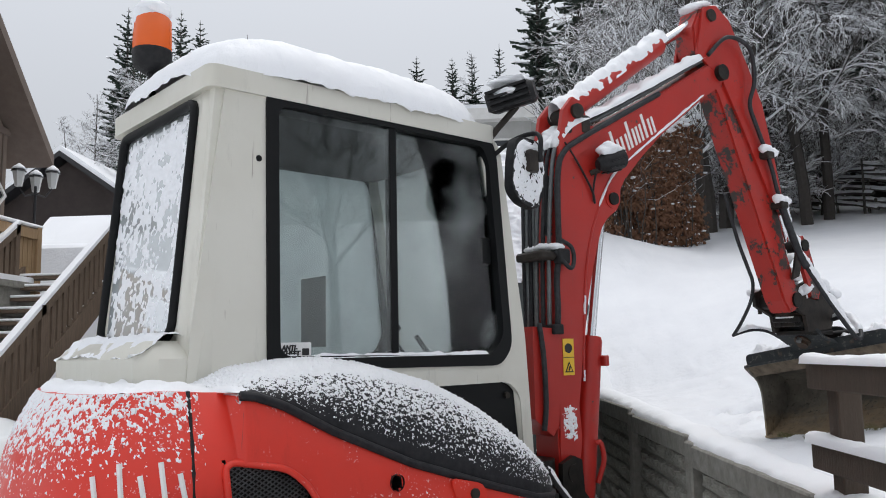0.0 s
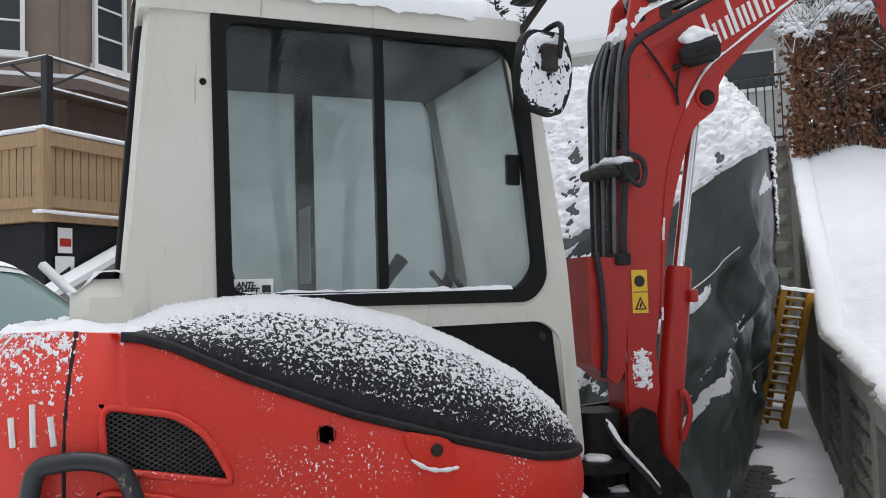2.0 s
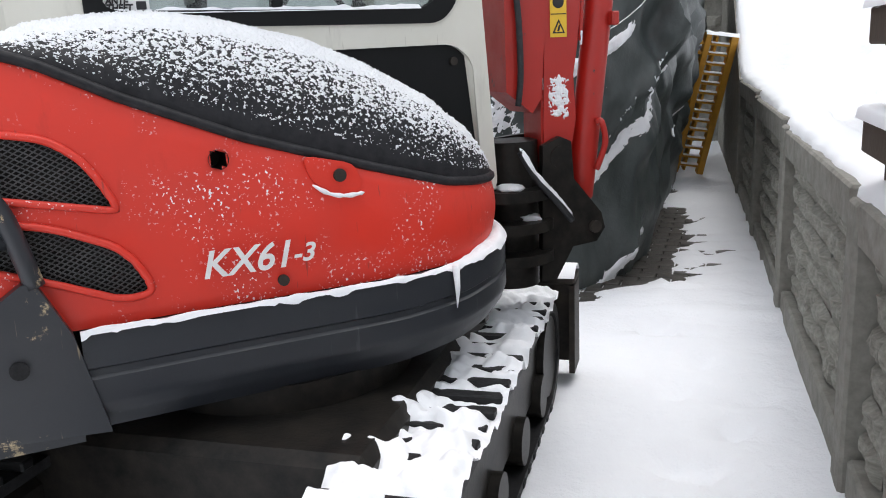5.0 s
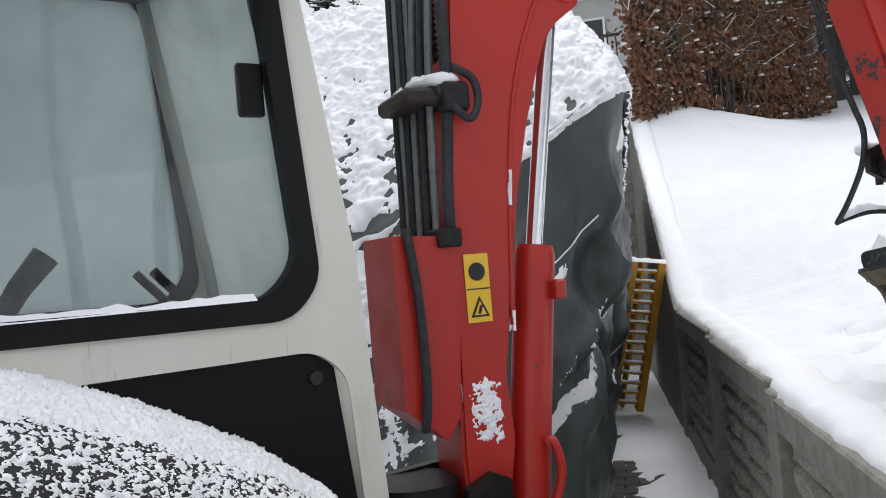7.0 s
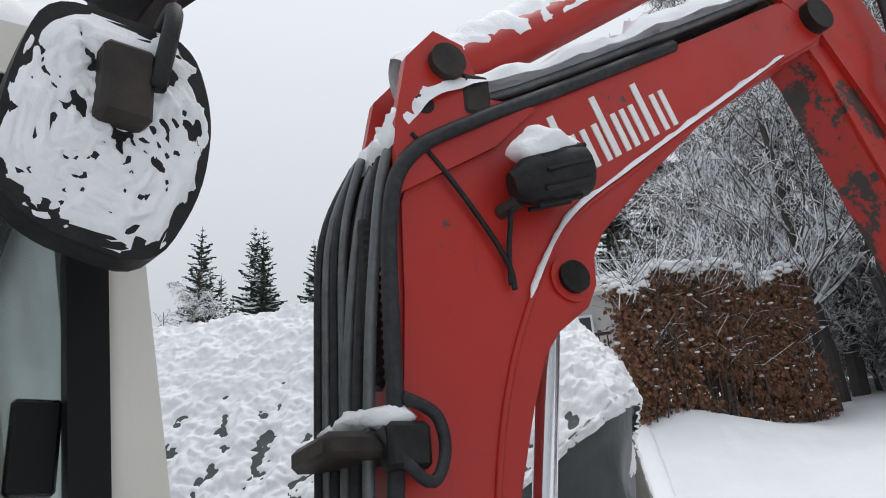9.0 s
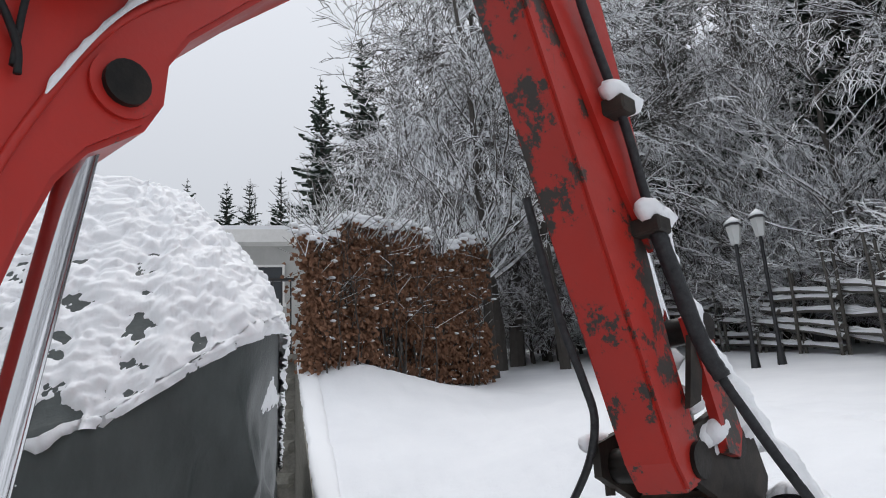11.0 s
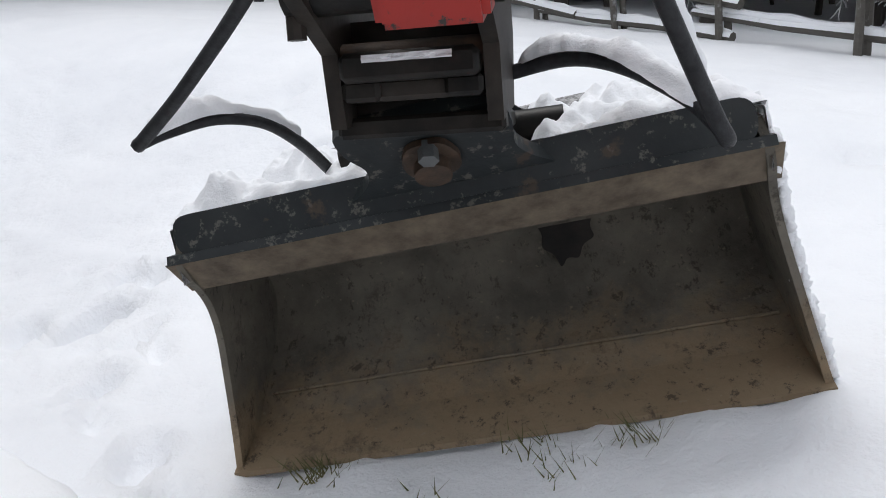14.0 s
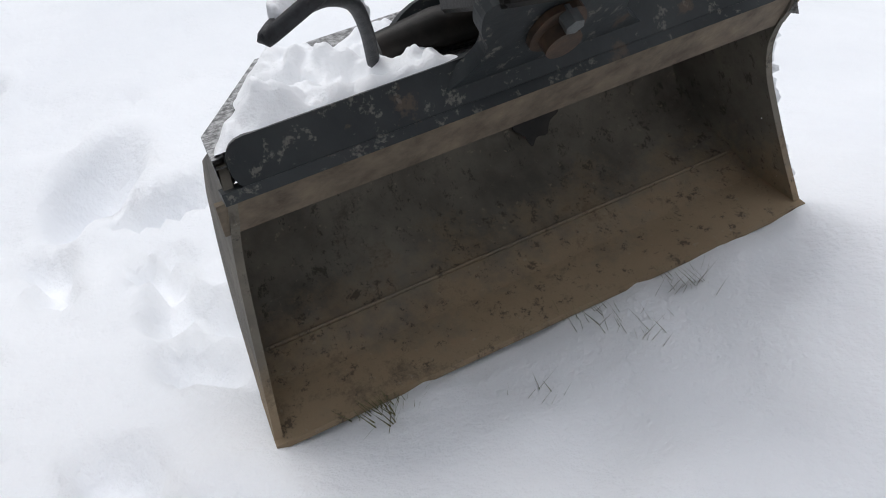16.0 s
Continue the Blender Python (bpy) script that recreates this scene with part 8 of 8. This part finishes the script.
def far_house(name, label, x0, x1, y0, y1, zb, ze, zr, wallm, ridge_x=True):
    h = thing(name, label, "house")
    if ridge_x:
        ym = (y0 + y1) / 2
        part("wall", MB().prism([(y0, zb), (y1, zb), (y1, ze), (ym, zr), (y0, ze)], x0, x1, 0), wallm, h)
        for a, b in ((y0 - 0.5, ym), (y1 + 0.5, ym)):
            za = ze - 0.4
            part("roof", MB().prism([(a, za), (b, zr + 0.05), (b, zr + 0.2), (a, za + 0.15)], x0 - 0.5, x1 + 0.5, 0), M_IRON, h)
            part("roof_snow", MB().prism([(a, za + 0.155), (b, zr + 0.205), (b, zr + 0.36), (a, za + 0.28)], x0 - 0.48, x1 + 0.48, 0), M_SNOW, h)
    else:
        xm = (x0 + x1) / 2
        part("wall", MB().prism([(x0, zb), (x1, zb), (x1, ze), (xm, zr), (x0, ze)], y0, y1, 1), wallm, h)
        for a, b in ((x0 - 0.5, xm), (x1 + 0.5, xm)):
            za = ze - 0.4
            part("roof", MB().prism([(a, za), (b, zr + 0.05), (b, zr + 0.2), (a, za + 0.15)], y0 - 0.5, y1 + 0.5, 1), M_IRON, h)
            part("roof_snow", MB().prism([(a, za + 0.155), (b, zr + 0.205), (b, zr + 0.36), (a, za + 0.28)], y0 - 0.48, y1 + 0.48, 1), M_SNOW, h)
    return h


hb = far_house("brown_house", "dark brown timber house with a snowy roof", -14.2, -9.3, 22.5, 28.5, 2.0, 5.6, 7.2, M_BROWNCLAD, False)
window_part(hb, Matrix.Translation((-12.6, 22.49, 4.2)), 0.8, 1.0, 1, 2)
sh = far_house("garden_shed", "small dark shed with a snow-covered tiled roof", -10.6, -8.6, 19.5, 21.5, 2.0, 4.1, 4.9, M_BROWNCLAD)
pale = thing("pale_house", "pale grey flat-roofed house beyond the hedge", "house")
part("wall", MB().box(-6.0, 1.5, 25.2, 31.0, 3.0, 8.6), M_PALE, pale)
part("roof", MB().box(-6.4, 1.75, 24.8, 31.3, 8.6, 8.95), M_TRIMWHITE, pale)
part("roof_snow", MB().box(-6.35, 1.7, 24.85, 31.2, 8.955, 9.08), M_SNOW, pale)
window_part(pale, Matrix.Translation((0.2, 25.19, 7.0)), 1.3, 1.0, 1, 1)
window_part(pale, Matrix.Translation((-2.6, 25.19, 6.6)), 1.3, 1.2, 2, 1)
ir = thing("iron_fence", "black iron railing along the block wall top", "railing", Matrix.Translation((0, 14.5, 3.74)))
for k in range(28):
    part("bar", MB().box(1.15 - 0.12 * k - 0.01, 1.15 - 0.12 * k + 0.01, -0.01, 0.01, 0, 1.05), M_IRON, ir)
for z in (0.08, 1.05):
    part("rail", MB().box(-2.15, 1.2, -0.02, 0.02, z, z + 0.04), M_IRON, ir)
old = thing("old_shed", "dark old timber shed deep in the wood", "shed", Matrix.Translation((13.5, 27.0, garden_z(13.5, 27.0))))
part("wall", MB().box(-2.5, 2.5, -1.5, 1.5, -0.5, 2.2), M_BROWNCLAD, old)
part("roof", MB().prism([(-1.9, 2.0), (0, 3.2), (1.9, 2.0), (1.9, 2.15), (0, 3.35), (-1.9, 2.15)], -2.8, 2.8, 0), M_DARKWOOD, old)

# snowy shrub and little conifer by the far shed
for i, (x, y, z, s) in enumerate(((-7.4, 17.0, 3.0, 0.55), (-7.0, 16.2, 3.0, 0.5), (-6.6, 15.4, 3.0, 0.5))):
    ob = plant(BUSH, i, x, y, s, "snowy shrubs by the stairs")
    ob.location.z = z - 0.3

# ---- parked car ----
car = thing("car", "silver-white parked estate car with snow on its roof", "car", pose(-3.98, 4.46, 0.46, 0, 0, -109))
SEC = [(-2.15, 0.55, 0.80, 0.95), (-2.05, 0.35, 0.88, 1.02), (-1.5, 0.25, 0.89, 1.05), (0.0, 0.25, 0.90, 1.0), (1.0, 0.25, 0.89, 0.97), (1.7, 0.28, 0.86, 0.90), (2.05, 0.35, 0.78, 0.80), (2.15, 0.5, 0.66, 0.70)]


def car_body(u, v):
    k = u * (len(SEC) - 1)
    i = min(len(SEC) - 2, int(k))
    a = [p + (q - p) * (k - i) for p, q in zip(SEC[i], SEC[i + 1])]
    y, zb, w, zt = a
    ang = math.pi * v
    s = abs(math.sin(ang)) ** 0.35
    return (w * (1 if math.cos(ang) < 0 else -1) * abs(math.cos(ang)) ** 0.35, y, zb + (zt - zb) * s)


part("body", MB().grid(car_body, 42, 24), M_CARPAINT, car, "", None, "all")
GH = [(-2.0, 1.0, 1.02), (-1.75, 1.32, 1.40), (-1.1, 1.46, 1.46), (0.0, 1.47, 1.47), (0.35, 1.42, 1.42), (1.15, 1.0, 1.0)]


def cabin(u, v, grow=0.0):
    k = u * (len(GH) - 1)
    i = min(len(GH) - 2, int(k))
    y = GH[i][0] + (GH[i + 1][0] - GH[i][0]) * (k - i)
    zt = GH[i][2] + (GH[i + 1][2] - GH[i][2]) * (k - i)
    ang = math.pi * v
    w = 0.84 - 0.18 * abs(math.sin(ang)) ** 0.5 * (zt - 0.95) / 0.5
    c = math.cos(ang)
    return (-(w + grow) * (1 if c > 0 else -1) * abs(c) ** 0.4, y, 0.93 + (zt - 0.93 + grow) * abs(math.sin(ang)) ** 0.4)


part("glasshouse", MB().grid(lambda u, v: cabin(u, v), 30, 24), M_CARGLASS, car, "green-tinted glass", None, "all")
part("roof", MB().grid(lambda u, v: cabin(0.12 + 0.70 * u, 0.30 + 0.40 * v, 0.008), 20, 10), M_CARPAINT, car, "", None, "all")
part("roof_snow", MB().grid(lambda u, v: (lambda p: (p[0], p[1], p[2] + 0.045 * math.sin(math.pi * v) ** 0.4 * math.sin(math.pi * u) ** 0.3))(cabin(0.14 + 0.66 * u, 0.31 + 0.38 * v, 0.01)), 30, 12), M_SNOW, car, "thin snow on the roof", None, "all")
for sgn in (1, -1):
    part("pillar", MB().tube([(sgn * 0.80, 1.12, 0.98), (sgn * 0.68, 0.38, 1.42)], 0.035, 6), M_CARPAINT, car, "", None, "all")
    part("pillar", MB().tube([(sgn * 0.83, -0.15, 0.96), (sgn * 0.70, -0.2, 1.44)], 0.03, 6), M_GLASSBLACK, car)
    part("side_mirror", MB().box(sgn * 0.98 - 0.09, sgn * 0.98 + 0.09, 0.78, 0.90, 0.97, 1.10, None, 0.03), M_GLASSBLACK, car, "", None, True)
    for y in (-1.35, 1.35):
        wh = part("wheel", MB().tube([(sgn * 0.72, y, 0.31), (sgn * 0.90, y, 0.31)], 0.31, 22), M_RUBBER, car, "", None, True)
        part("rim", MB().tube([(sgn * 0.895, y, 0.31), (sgn * 0.912, y, 0.31)], 0.20, 18), M_PIPE, wh, "", None, True)
